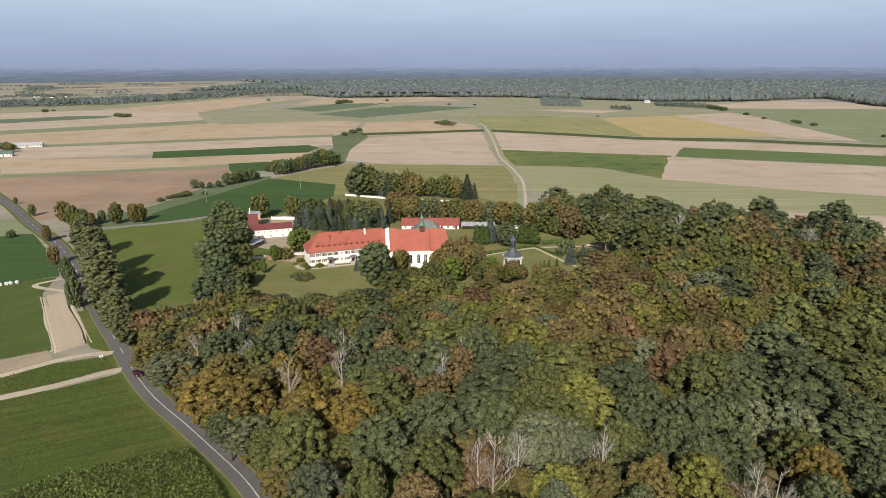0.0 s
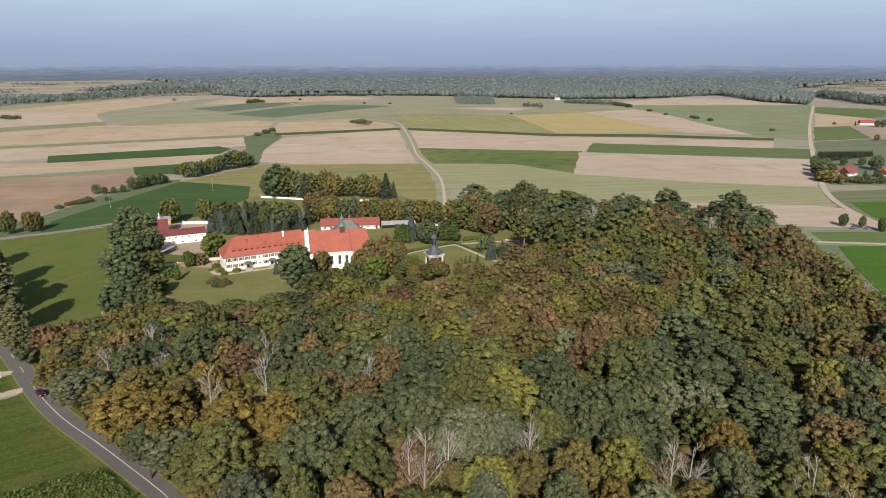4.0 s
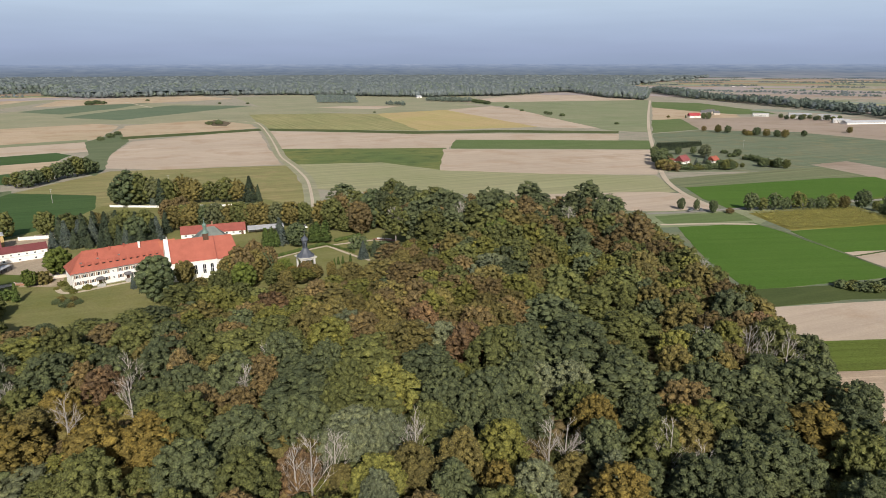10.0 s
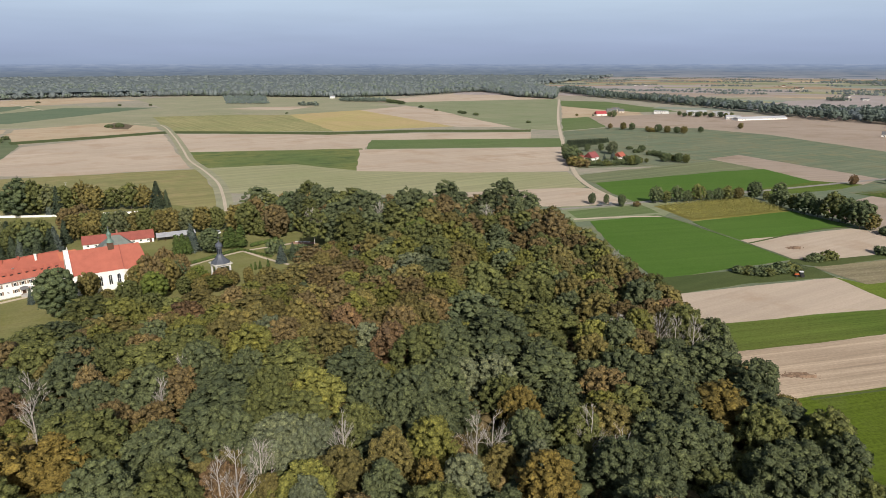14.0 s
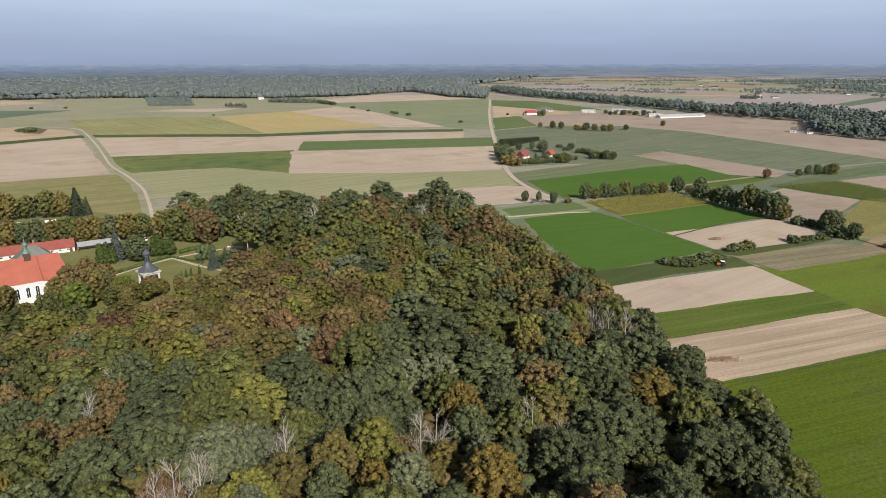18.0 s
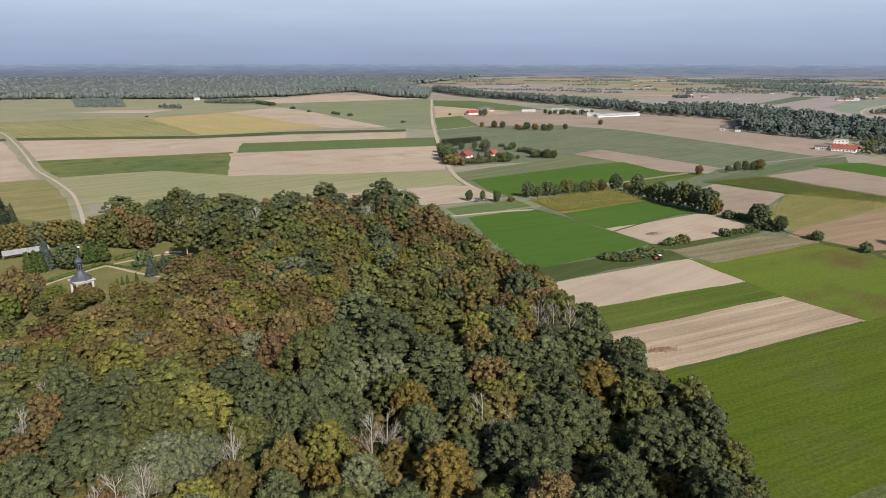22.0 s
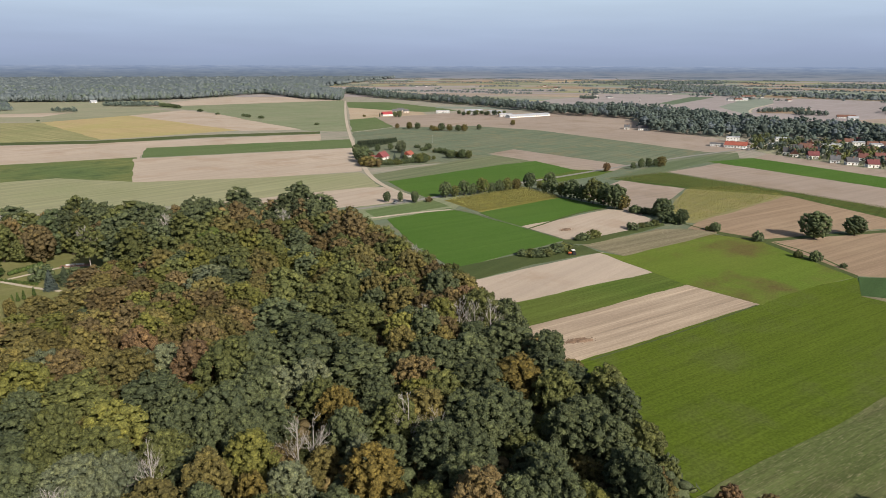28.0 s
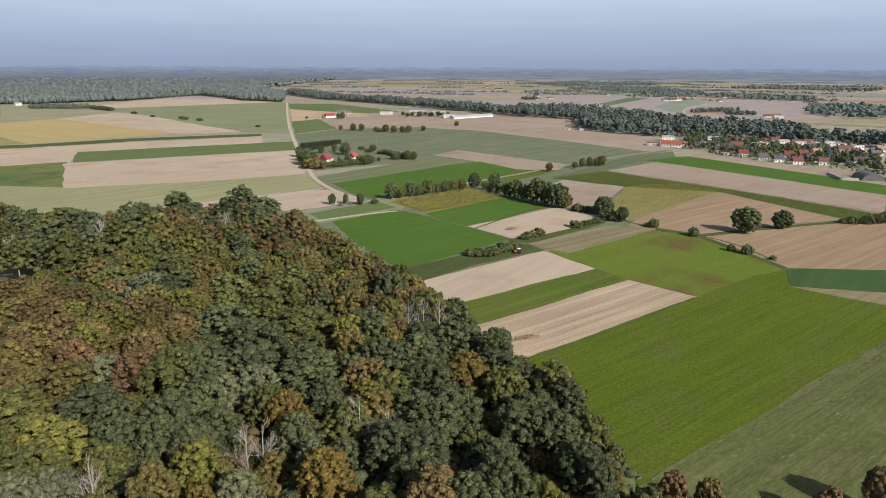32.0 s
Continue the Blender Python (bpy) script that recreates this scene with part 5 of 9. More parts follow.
def roof_shape(L, W, eave, ridge, over=0.5, hip0=0.0, hip1=0.0, thick=0.25):
    """A ridged roof over the rectangle 0..L, 0..W; hip0, hip1: how far the ridge stops short of the ends."""
    s = Shape()
    a, b, c, d = -over, -over, L + over, W + over
    drop = (ridge - eave) / (W / 2) * over
    z = eave - drop
    r0, r1 = (hip0 if hip0 else -over), (L - hip1 if hip1 else L + over)
    vs = [(a, b, z), (c, b, z), (c, d, z), (a, d, z), (r0, W / 2, ridge), (r1, W / 2, ridge)]
    vs += [(x, y, q - thick) for x, y, q in vs]
    s.add(vs, [(0, 1, 5, 4), (2, 3, 4, 5), (3, 0, 4), (1, 2, 5), (7, 6, 10, 11), (9, 8, 11, 10), (6, 9, 10), (8, 7, 11),
               (0, 6, 7, 1), (1, 7, 8, 2), (2, 8, 9, 3), (3, 9, 6, 0)])
    return s


def wall_shape(L, W, eave, ridge=None, gables=(True, True), t=0.4):
    """Four outer walls with thickness, with gables up to the ridge where there is no hip."""
    s = Shape()
    s.box(0, 0, -0.5, L, t, eave).box(0, W - t, -0.5, L, W, eave).box(0, t, -0.5, t, W - t, eave).box(L - t, t, -0.5, L, W - t, eave)
    if ridge:
        for x0, g_ in ((0, gables[0]), (L - t, gables[1])):
            if g_:
                s.add([(x0, 0, eave), (x0, W, eave), (x0, W / 2, ridge - 0.15), (x0 + t, 0, eave), (x0 + t, W, eave), (x0 + t, W / 2, ridge - 0.15)],
                      [(0, 1, 2), (5, 4, 3), (0, 2, 5, 3), (1, 4, 5, 2), (0, 3, 4, 1)])
    return s


def chimney(parent, x, y, z0, z1, w=0.6, mat=None):
    s = Shape().soft_box(x - w / 2, y - w / 2, z0, x + w / 2, y + w / 2, z1, 0.05)
    s.box(x - w / 2 - 0.08, y - w / 2 - 0.08, z1 - 0.3, x + w / 2 + 0.08, y + w / 2 + 0.08, z1 - 0.12)
    return part("chimney", s, mat or BRICK, parent)


def gutter(parent, L, y, z):
    s = Shape().limb((-0.3, y, z), (L + 0.3, y, z), 0.09, 0.09, 6)
    s.limb((0.3, y + 0.2, 0), (0.3, y + 0.1, z), 0.06, 0.06, 6).limb((L - 0.3, y + 0.2, 0), (L - 0.3, y + 0.1, z), 0.06, 0.06, 6)
    return part("gutter", s, METAL, parent, "grey metal gutter and downpipes")


# the long white monastery house
HL, HW, HE, HR = 37.0, 13.9, 7.6, 14.2
house_m = pose(-75.3, 283.0, 0, 0, 0, 22.5)
mh = thing("monastery_house", "long white plastered building with orange-red tiled hipped roof and brown shutters", "building", house_m)
part("wall", wall_shape(HL, HW, HE), PLASTER, mh)
part("roof", roof_shape(HL, HW, HE, HR, 0.6, 6.0, 0.0), TILE, mh, "weathered orange-red tiled roof")
part("plinth", Shape().box(-0.06, -0.06, -0.4, HL, 0.0, 0.55), CONCRETE, mh)
part("ridge_tiles", Shape().limb((6.0, HW / 2, HR + 0.03), (HL + 0.5, HW / 2, HR + 0.03), 0.17, 0.17, 6), TILE, mh)
part("hip_tiles", Shape().limb((6.0, HW / 2, HR + 0.03), (-0.6, -0.6, HE - 0.5), 0.14, 0.14, 6), TILE, mh)
gutter(mh, HL, -0.66, HE - 0.62)
for i_ in range(13):
    wx_ = 1.9 + i_ * 2.75
    if i_ in (5,):
        window(mh, wx_, 0.0, 4.9, 0.8, 1.0)
        window(mh, wx_, 0.0, 2.1, 0.8, 1.0)
        continue
    window(mh, wx_, 0.0, 4.75, 1.15, 1.45, shutters=True)
    if i_ not in (3, 7):
        window(mh, wx_, 0.0, 1.95, 1.15, 1.45, shutters=True)
    if i_ in (0, 8, 10):
        window(mh, wx_, 0.0, 0.15, 0.9, 0.55)
for j_ in range(3):
    window(mh, 0.0, 3.0 + j_ * 4.0, 4.75, 1.1, 1.45, -90)
    window(mh, 0.0, 3.0 + j_ * 4.0, 1.95, 1.1, 1.45, -90)
for dx_ in (10.15, 21.15):
    dd_ = part("door", Shape().box(dx_ - 0.65, -0.08, 1.0, dx_ + 0.65, 0.06, 3.2), WOOD, mh, "dark wooden entrance door")
    part("door_handle", Shape().box(dx_ + 0.42, -0.16, 2.0, dx_ + 0.5, -0.07, 2.2), METAL, dd_)
    cn = Shape()
    cn.add([(dx_ - 1.5, -2.0, 3.25), (dx_ + 1.5, -2.0, 3.25), (dx_ + 1.5, 0, 3.7), (dx_ - 1.5, 0, 3.7), (dx_ - 0.8, -0.3, 4.1), (dx_ + 0.8, -0.3, 4.1),
            (dx_ - 1.5, -2.0, 3.05), (dx_ + 1.5, -2.0, 3.05), (dx_ + 1.5, 0, 3.05), (dx_ - 1.5, 0, 3.05)],
           [(0, 1, 5, 4), (1, 2, 5), (3, 0, 4), (2, 3, 4, 5), (0, 6, 7, 1), (1, 7, 8, 2), (3, 9, 6, 0), (6, 9, 8, 7)])
    cp_ = part("canopy", cn, ROOF_GREY, mh, "dark porch canopy")
    for sx_ in (-1.35, 1.35):
        part("post", Shape().limb((dx_ + sx_, -1.85, 1.0), (dx_ + sx_, -1.85, 3.1), 0.07, 0.07, 6), WOOD, cp_)
    st_ = Shape().box(dx_ - 1.6, -2.0, -0.2, dx_ + 1.6, 0, 1.0)
    part("landing", st_, CONCRETE, mh)
    for k_ in range(6):
        part("step", Shape().box(dx_ - 1.2, -2.0 - 0.32 * (k_ + 1), -0.2, dx_ + 1.2, -2.0 - 0.32 * k_, 1.0 - 0.17 * (k_ + 1)), CONCRETE, mh)


def dormer(parent, x, up):
    """A small tiled dormer on the front slope; up: 0 at the eave, 1 at the ridge."""
    y = up * HW / 2
    z = HE + (HR - HE) * up
    s = Shape().box(x - 0.65, y - 0.05, z - 0.2, x + 0.65, y + 1.1, z + 0.75)
    d = part("dormer", s, TILE, parent)
    r = Shape().add([(x - 0.85, y - 0.3, z + 0.72), (x + 0.85, y - 0.3, z + 0.72), (x + 0.85, y + 1.5, z + 1.5), (x - 0.85, y + 1.5, z + 1.5),
                     (x - 0.85, y - 0.3, z + 0.60), (x + 0.85, y - 0.3, z + 0.60), (x + 0.85, y + 1.5, z + 1.3), (x - 0.85, y + 1.5, z + 1.3)],
                    [(0, 1, 2, 3), (7, 6, 5, 4), (0, 4, 5, 1), (1, 5, 6, 2), (3, 7, 4, 0)])
    part("dormer_roof", r, TILE, d)
    part("pane", Shape().box(x - 0.45, y - 0.09, z + 0.08, x + 0.45, y - 0.03, z + 0.58), GLASS, d, "dark dormer window")


for i_ in range(12):
    dormer(mh, 4.6 + i_ * 2.7, 0.20)
chimney(mh, 11.0, 4.6, 11.2, 13.6, 0.7, TILE)
chimney(mh, 16.5, 6.1, 12.8, 14.8, 0.6, TILE)
chimney(mh, 22.5, 6.3, 13.0, 15.0, 0.6, TILE)
chimney(mh, 28.3, 5.3, 12.0, 15.0, 0.8, PLASTER)
for sx_, su_ in ((10.6, 0.52), (19.0, 0.52), (4.0, 0.40)):
    part("skylight", Shape().box(sx_, su_ * HW / 2 - 0.4, HE + (HR - HE) * su_ - 0.1, sx_ + 0.8, su_ * HW / 2 + 0.4, HE + (HR - HE) * su_ + 0.28), METAL, mh, "grey roof light")

# link between house and church
lk = thing("link_building", "short white linking wing with bright orange tiled roof", "building", pose(-41.1, 297.2, 0, 0, 0, 22.5))
part("wall", wall_shape(6.5, 12.5, 7.6, 13.6), PLASTER, lk)
part("roof", roof_shape(6.5, 12.5, 7.6, 13.6, 0.4), plain_mat("new_orange_tiles", (0.42, 0.135, 0.075), 0.7), lk, "newer orange tiles")
for i_ in range(2):
    window(lk, 1.8 + i_ * 2.8, 0, 4.75, 1.1, 1.4)
    window(lk, 1.8 + i_ * 2.8, 0, 1.95, 1.1, 1.4)

# the church
CL, CW, CE, CR = 19.0, 14.0, 8.4, 17.2
ch = thing("church", "white gothic church with steep orange-red roof and copper ridge turret", "church", pose(-37.0, 281.2, 0, 0, 0, 10.0))
part("wall", wall_shape(CL, CW, CE, CR), PLASTER, ch)
part("roof", roof_shape(CL, CW, CE, CR, 0.0), TILE, ch, "steep orange-red tiled roof")
part("eave_board", Shape().box(0, -0.3, CE - 0.5, CL, 0.02, CE - 0.1), PLASTER, ch)
gb = Shape()
for i_ in range(7):          # stepped white gable towards the house
    y0_, y1_ = i_ * CW / 14, CW - i_ * CW / 14
    z0_ = CE + (CR - CE) * i_ / 7
    gb.box(-1.5, y0_, z0_ - 0.6, 0.25, y1_, z0_ + (CR - CE) / 7 + 0.55)
part("stepped_gable", gb, PLASTER, ch, "white stepped gable")
part("gable_finial", Shape().lathe([(0.35, CR + 0.4), (0.35, CR + 1.0), (0.2, CR + 1.3), (0.05, CR + 2.0)], 8, -0.05, CW / 2), STONE, ch)
choir = part("choir", Shape().box(CL, 1.0, -0.5, CL + 9.5, CW - 1.0, CE - 0.2), PLASTER, ch, "lower white choir")
cr_ = Shape()
for (x_, y_, z_) in ((CL - 0.3, 0.5, CE - 0.4), (CL + 10.0, 0.5, CE - 0.4), (CL + 10.0, CW - 0.5, CE - 0.4), (CL - 0.3, CW - 0.5, CE - 0.4), (CL - 0.3, CW / 2, CR - 0.15), (CL + 7.6, CW / 2, CR - 0.15)):
    cr_.v.append((x_, y_, z_))
cr_.f += [(0, 1, 5, 4), (2, 3, 4, 5), (1, 2, 5), (0, 3, 2, 1)]
cr_.mi += [0] * 4
part("choir_roof", cr_, TILE, choir, "orange-red tiled roof")
part("seam", Shape().limb((CL, 0.0, CE), (CL, CW / 2, CR + 0.05), 0.14, 0.14, 5), TILE_DARK, ch)
for wx_ in (2.2, 6.0, 9.8, 13.4, 16.6):
    window(ch, wx_, -0.02, 2.6, 1.25, 4.2, arch=True)
for wx_ in (CL + 2.6, CL + 6.6):
    window(choir, wx_, 0.98, 2.6, 1.15, 3.9, arch=True)
for bx_ in (4.1, 7.9, 11.6, 15.0, 18.6):
    part("buttress", Shape().add([(bx_ - 0.35, -1.1, -0.5), (bx_ + 0.35, -1.1, -0.5), (bx_ + 0.35, 0, -0.5), (bx_ - 0.35, 0, -0.5), (bx_ - 0.35, -0.7, 4.6), (bx_ + 0.35, -0.7, 4.6),
                                  (bx_ + 0.35, 0, 6.2), (bx_ - 0.35, 0, 6.2)], [(0, 1, 5, 4), (1, 2, 6, 5), (3, 0, 4, 7), (4, 5, 6, 7)]), PLASTER, ch)
# ridge turret
tb = part("turret", Shape().soft_box(CL - 4.4, CW / 2 - 1.15, CR - 1.6, CL - 2.1, CW / 2 + 1.15, CR + 1.7, 0.08), WOOD, ch, "brown boarded turret base")
tx_, ty_ = CL - 3.25, CW / 2
part("skirt_roof", Shape().lathe([(1.75, CR + 1.55), (1.5, CR + 1.95), (0.95, CR + 2.5), (0.8, CR + 2.9)], 8, tx_, ty_), COPPER, tb, "green copper skirt roof")
part("lantern", Shape().lathe([(0.72, CR + 2.8), (0.72, CR + 4.3), (0.95, CR + 4.45), (1.05, CR + 4.7)], 8, tx_, ty_), COPPER, tb, "green copper lantern")
part("onion_dome", Shape().lathe([(0.95, CR + 4.7), (1.0, CR + 5.1), (0.75, CR + 5.6), (0.35, CR + 6.0), (0.2, CR + 6.6), (0.28, CR + 6.9), (0.1, CR + 7.2)], 10, tx_, ty_), COPPER, tb, "green copper onion dome")
part("cross", Shape().box(tx_ - 0.05, ty_ - 0.05, CR + 7.1, tx_ + 0.05, ty_ + 0.05, CR + 8.6).box(tx_ - 0.4, ty_ - 0.05, CR + 7.9, tx_ + 0.4, ty_ + 0.05, CR + 8.0), METAL, tb)

# chapel behind the church, with a green metal pyramid roof
cl_ = thing("cloister_chapel", "white chapel with green copper hipped roof behind the church", "chapel", pose(-29.5, 310.5, 0, 0, 0, 10))
part("wall", wall_shape(17, 13, 8.6), PLASTER, cl_)
part("roof", roof_shape(17, 13, 8.6, 15.0, 0.4, 6.5, 6.5), LEAD_GREEN, cl_, "grey-green metal hipped roof")
for i_ in range(4):
    window(cl_, 2.5 + i_ * 4.0, 0, 3.5, 1.2, 2.4)

# long red-roofed range behind
rr = thing("service_range", "long low white range with red metal roof", "building", pose(-39.5, 356.5, 0, 0, 0, 3.0))
part("wall", wall_shape(33, 9.0, 2.9, 6.0), PLASTER, rr)
part("roof", roof_shape(33, 9.0, 2.9, 6.0, 0.4), TILE_DARK, rr, "red ribbed metal roof")
for i_ in range(9):
    window(rr, 2.2 + i_ * 3.5, 0, 1.0, 1.2, 1.1)
chimney(rr, 16, 4.5, 5.6, 7.6, 0.8, BRICK)
dr_ = part("door", Shape().box(30.8, -0.06, 0, 32.0, 0.06, 2.2), WOOD, rr)
part("door_handle", Shape().box(31.0, -0.14, 1.0, 31.08, -0.06, 1.2), METAL, dr_)
sh = thing("open_shed", "long open shed with pale sheet-metal roof on posts", "shed", pose(-5.0, 356.5, 0, 0, 0, 2.0))
part("roof", Shape().add([(-0.3, -0.6, 2.7), (19.3, -0.6, 2.7), (19.3, 5.6, 3.7), (-0.3, 5.6, 3.7), (-0.3, -0.6, 2.55), (19.3, -0.6, 2.55), (19.3, 5.6, 3.55), (-0.3, 5.6, 3.55)],
                         [(0, 1, 2, 3), (7, 6, 5, 4), (0, 4, 5, 1), (1, 5, 6, 2), (2, 6, 7, 3), (3, 7, 4, 0)]), ROOF_PALE, sh, "pale sheet-metal roof")
part("back_wall", Shape().box(0, 5.0, 0, 19, 5.3, 3.4), PLASTER_GREY, sh)
for i_ in range(6):
    part("post", Shape().box(0.1 + i_ * 3.75, -0.1, 0, 0.3 + i_ * 3.75, 0.1, 2.7), WOOD, sh)

# farm range and barn beside the yard
fr_ = thing("farm_range", "long white two-storey farm range with maroon roof", "building", pose(-120.0, 331.5, 0, 0, 0, 20.0))
part("wall", wall_shape(23, 7.5, 5.2, 7.4), PLASTER, fr_)
part("roof", roof_shape(23, 7.5, 5.2, 7.4, 0.3), TILE_MAROON, fr_, "dark red sheet roof")
part("string_course", Shape().box(-0.05, -0.10, 2.6, 23.05, 0.0, 2.8), PLASTER_GREY, fr_)
for i_ in range(7):
    window(fr_, 1.8 + i_ * 3.2, 0, 3.3, 0.9, 0.8)
    if i_ % 2:
        window(fr_, 1.8 + i_ * 3.2, 0, 0.7, 1.0, 0.9)
d_ = part("door", Shape().box(0.9, -0.06, 0, 2.1, 0.06, 2.1), WOOD, fr_)
bn = thing("barn", "farm barn with dark red roof and white chimney", "barn", pose(-131.0, 342.0, 0, 0, 0, 20.0))
part("wall", wall_shape(12, 11, 5.0, 10.0), PLASTER_CREAM, bn)
part("roof", roof_shape(12, 11, 5.0, 10.0, 0.4), TILE_MAROON, bn, "dark red tiled roof")
chimney(bn, 5, 3.4, 7.0, 9.6, 0.9, PLASTER)
window(bn, 3, 0, 1.4, 1.0, 1.0)
window(bn, 8, 0, 1.4, 1.0, 1.0)
an = thing("yard_annex", "tall yellow plastered annex with flat grey roof", "building", pose(-128.5, 357.0, 0, 0, 0, 20.0))
part("wall", wall_shape(6.5, 8, 7.8), plain_mat("yellow_plaster", (0.50, 0.36, 0.16), 0.85), an)
part("roof", Shape().soft_box(-0.3, -0.3, 7.8, 6.8, 8.3, 8.1, 0.05), ROOF_PALE, an, "pale flat roof")
window(an, 2, 0, 4.6, 1.0, 1.2)
window(an, 4.6, 0, 4.6, 1.0, 1.2)
chimney(an, 0.8, 3.0, 7.8, 11.2, 0.6, PLASTER)
lean = thing("lean_to_shed", "low shed with pale corrugated roof beside the trees", "shed", pose(-111.5, 311.0, 0, 0, 0, 75.0))
part("roof", Shape().box(-0.3, -0.3, 2.6, 11.0, 3.4, 2.75), ROOF_PALE, lean)
for i_ in range(4):
    part("post", Shape().box(0.1 + i_ * 3.4, 0, 0, 0.25 + i_ * 3.4, 0.15, 2.6), WOOD, lean)
    part("post", Shape().box(0.1 + i_ * 3.4, 3.0, 0, 0.25 + i_ * 3.4, 3.15, 2.6), WOOD, lean)


def garden_wall(x0, y0, x1, y1, h, label, mat):
    d = math.hypot(x1 - x0, y1 - y0)
    ob = thing("garden_wall", label, "wall", pose(x0, y0, 0, 0, 0, math.degrees(math.atan2(y1 - y0, x1 - x0))))
    part("wall", Shape().box(0, -0.15, -0.2, d, 0.15, h), mat, ob)
    part("coping", Shape().box(0, -0.25, h, d, 0.25, h + 0.14), CONCRETE, ob)
    n = max(2, int(d / 6))
    for i in range(n + 1):
        part("pier", Shape().soft_box(d * i / n - 0.25, -0.25, -0.2, d * i / n + 0.25, 0.25, h + 0.3, 0.05), mat, ob)
    return ob


garden_wall(-90.9, 455.5, -59.7, 444.2, 1.5, "white plastered boundary wall behind the park", PLASTER)
garden_wall(-34.0, 438.4, -8.2, 434.3, 1.5, "white plastered boundary wall behind the park", PLASTER)
garden_wall(-122.0, 378.6, -106.4, 378.8, 1.9, "pale yard wall beside the farm", PLASTER)
garden_wall(-105.4, 379.0, -98.0, 374.0, 1.9, "pale yard wall beside the farm", PLASTER)
garden_wall(-95.5, 300.0, -80.5, 303.5, 1.6, "cream garden wall beside the house", PLASTER_CREAM)
garden_wall(-109.1, 293.1, -100.7, 296.9, 1.2, "white low wall beside the lane", PLASTER)
garden_wall(-100.2, 297.0, -96.3, 295.6, 1.2, "brick-red low wall beside the lane", BRICK)

# domed garden chapel
gc = thing("domed_chapel", "small white baroque chapel with lead-grey bell roof and lantern", "chapel", Matrix.LocRotScale((19.5, 283.0, 0), Euler((0, 0, radians(15))), (0.90, 0.90, 0.90)))
part("base", Shape().soft_box(-4.2, -4.2, -0.3, 4.2, 4.2, 0.5, 0.1), STONE, gc)
for ax_ in (-3.3, 3.3):
    for ay_ in (-3.3, 3.3):
        part("pillar", Shape().soft_box(ax_ - 0.42, ay_ - 0.42, 0.5, ax_ + 0.42, ay_ + 0.42, 7.0, 0.08), PLASTER_GREY, gc)
    part("arch_wall", Shape().box(ax_ - 0.3, -2.7, 6.1, ax_ + 0.3, 2.9, 7.0), PLASTER_GREY, gc)
part("arch_wall", Shape().box(-2.9, -3.6, 6.1, 2.9, -3.0, 7.0), PLASTER_GREY, gc)
part("arch_wall", Shape().box(-2.9, 3.0, 6.1, 2.9, 3.6, 7.0), PLASTER_GREY, gc)
part("inner_altar", Shape().soft_box(-1.4, -1.0, 0.5, 1.4, 1.0, 3.4, 0.1), STONE, gc)
part("cornice", Shape().soft_box(-4.4, -4.4, 7.0, 4.4, 4.4, 7.5, 0.15), STONE, gc)
part("bell_roof", Shape().lathe([(4.7, 7.5), (4.5, 7.9), (3.7, 8.5), (2.8, 9.3), (2.0, 10.3), (1.5, 11.4)], 8, 0, 0), LEAD, gc, "lead-grey bell-shaped roof")
part("lantern", Shape().lathe([(1.55, 11.4), (1.25, 11.6), (1.25, 15.0), (1.65, 15.2)], 8, 0, 0), LEAD, gc, "dark lantern with openings")
for i_ in range(8):
    a_ = math.pi * (2 * i_ + 1) / 8
    part("lantern_opening", Shape().box(1.10, -0.26, 12.1, 1.20, 0.26, 14.4), GLASS, gc).rotation_euler = (0, 0, a_)
part("cupola", Shape().lathe([(1.6, 15.2), (1.8, 15.8), (1.5, 16.7), (0.65, 17.4), (0.25, 17.9), (0.05, 19.0)], 10, 0, 0), LEAD, gc, "lead-grey cupola")
part("cross", Shape().box(-0.05, -0.05, 18.8, 0.05, 0.05, 20.6).box(-0.4, -0.05, 19.8, 0.4, 0.05, 19.9), METAL, gc)

for x_, y_, h_, lf_ in ((18.0, 274.0, 7.2, "brown"), (14.0, 275.0, 4.5, "olive"), (24.5, 272.0, 4.2, "brown"), (29.0, 268.0, 8, "olive"), (7.0, 270.0, 9, "lime"), (9.0, 258.0, 9, "olive")):
    tree(x_, y_, h_, lf_, "full", 0.9, "garden trees", "in front of the domed chapel")

# memorial wall at the end of the garden
ms_ = thing("memorial_wall", "low pale stone memorial wall with brick terrace in the garden", "memorial", pose(60.5, 325.5, 0, 0, 0, -28))
part("terrace", Shape().box(-2, -2.4, -0.2, 11, 1.2, 0.35), BRICK, ms_)
for i_ in range(2):
    part("wall_panel", Shape().soft_box(0.2 + i_ * 4.2, 0, 0.3, 3.9 + i_ * 4.2, 0.5, 1.0, 0.06), PLASTER_GREY, ms_)
for i_ in range(3):
    part("step", Shape().box(-2.0, -2.4 - 0.4 * (i_ + 1), -0.2, 11, -2.4 - 0.4 * i_, 0.25 - 0.1 * i_), STONE, ms_)


def hedge(x0, y0, x1, y1, w, h, leaf, label):
    """A clipped hedge of small leaf clumps over a solid core."""
    d = math.hypot(x1 - x0, y1 - y0)
    n = max(2, int(d / 1.2))
    lob = [((i + 0.5) * d / n, 0, h * 0.5, d / n * 0.75, w / 2, h * 0.55) for i in range(n)]
    v, f = crown_arrays(lob, int(d * 26), 0.20, RNG, 0.95)
    ob = tagged(new("hedge", arrays_mesh("hedge", v, f, [LEAF[leaf]])), label, "hedge")
    ob.matrix_world = pose(x0, y0, 0, 0, 0, math.degrees(math.atan2(y1 - y0, x1 - x0)))
    return ob


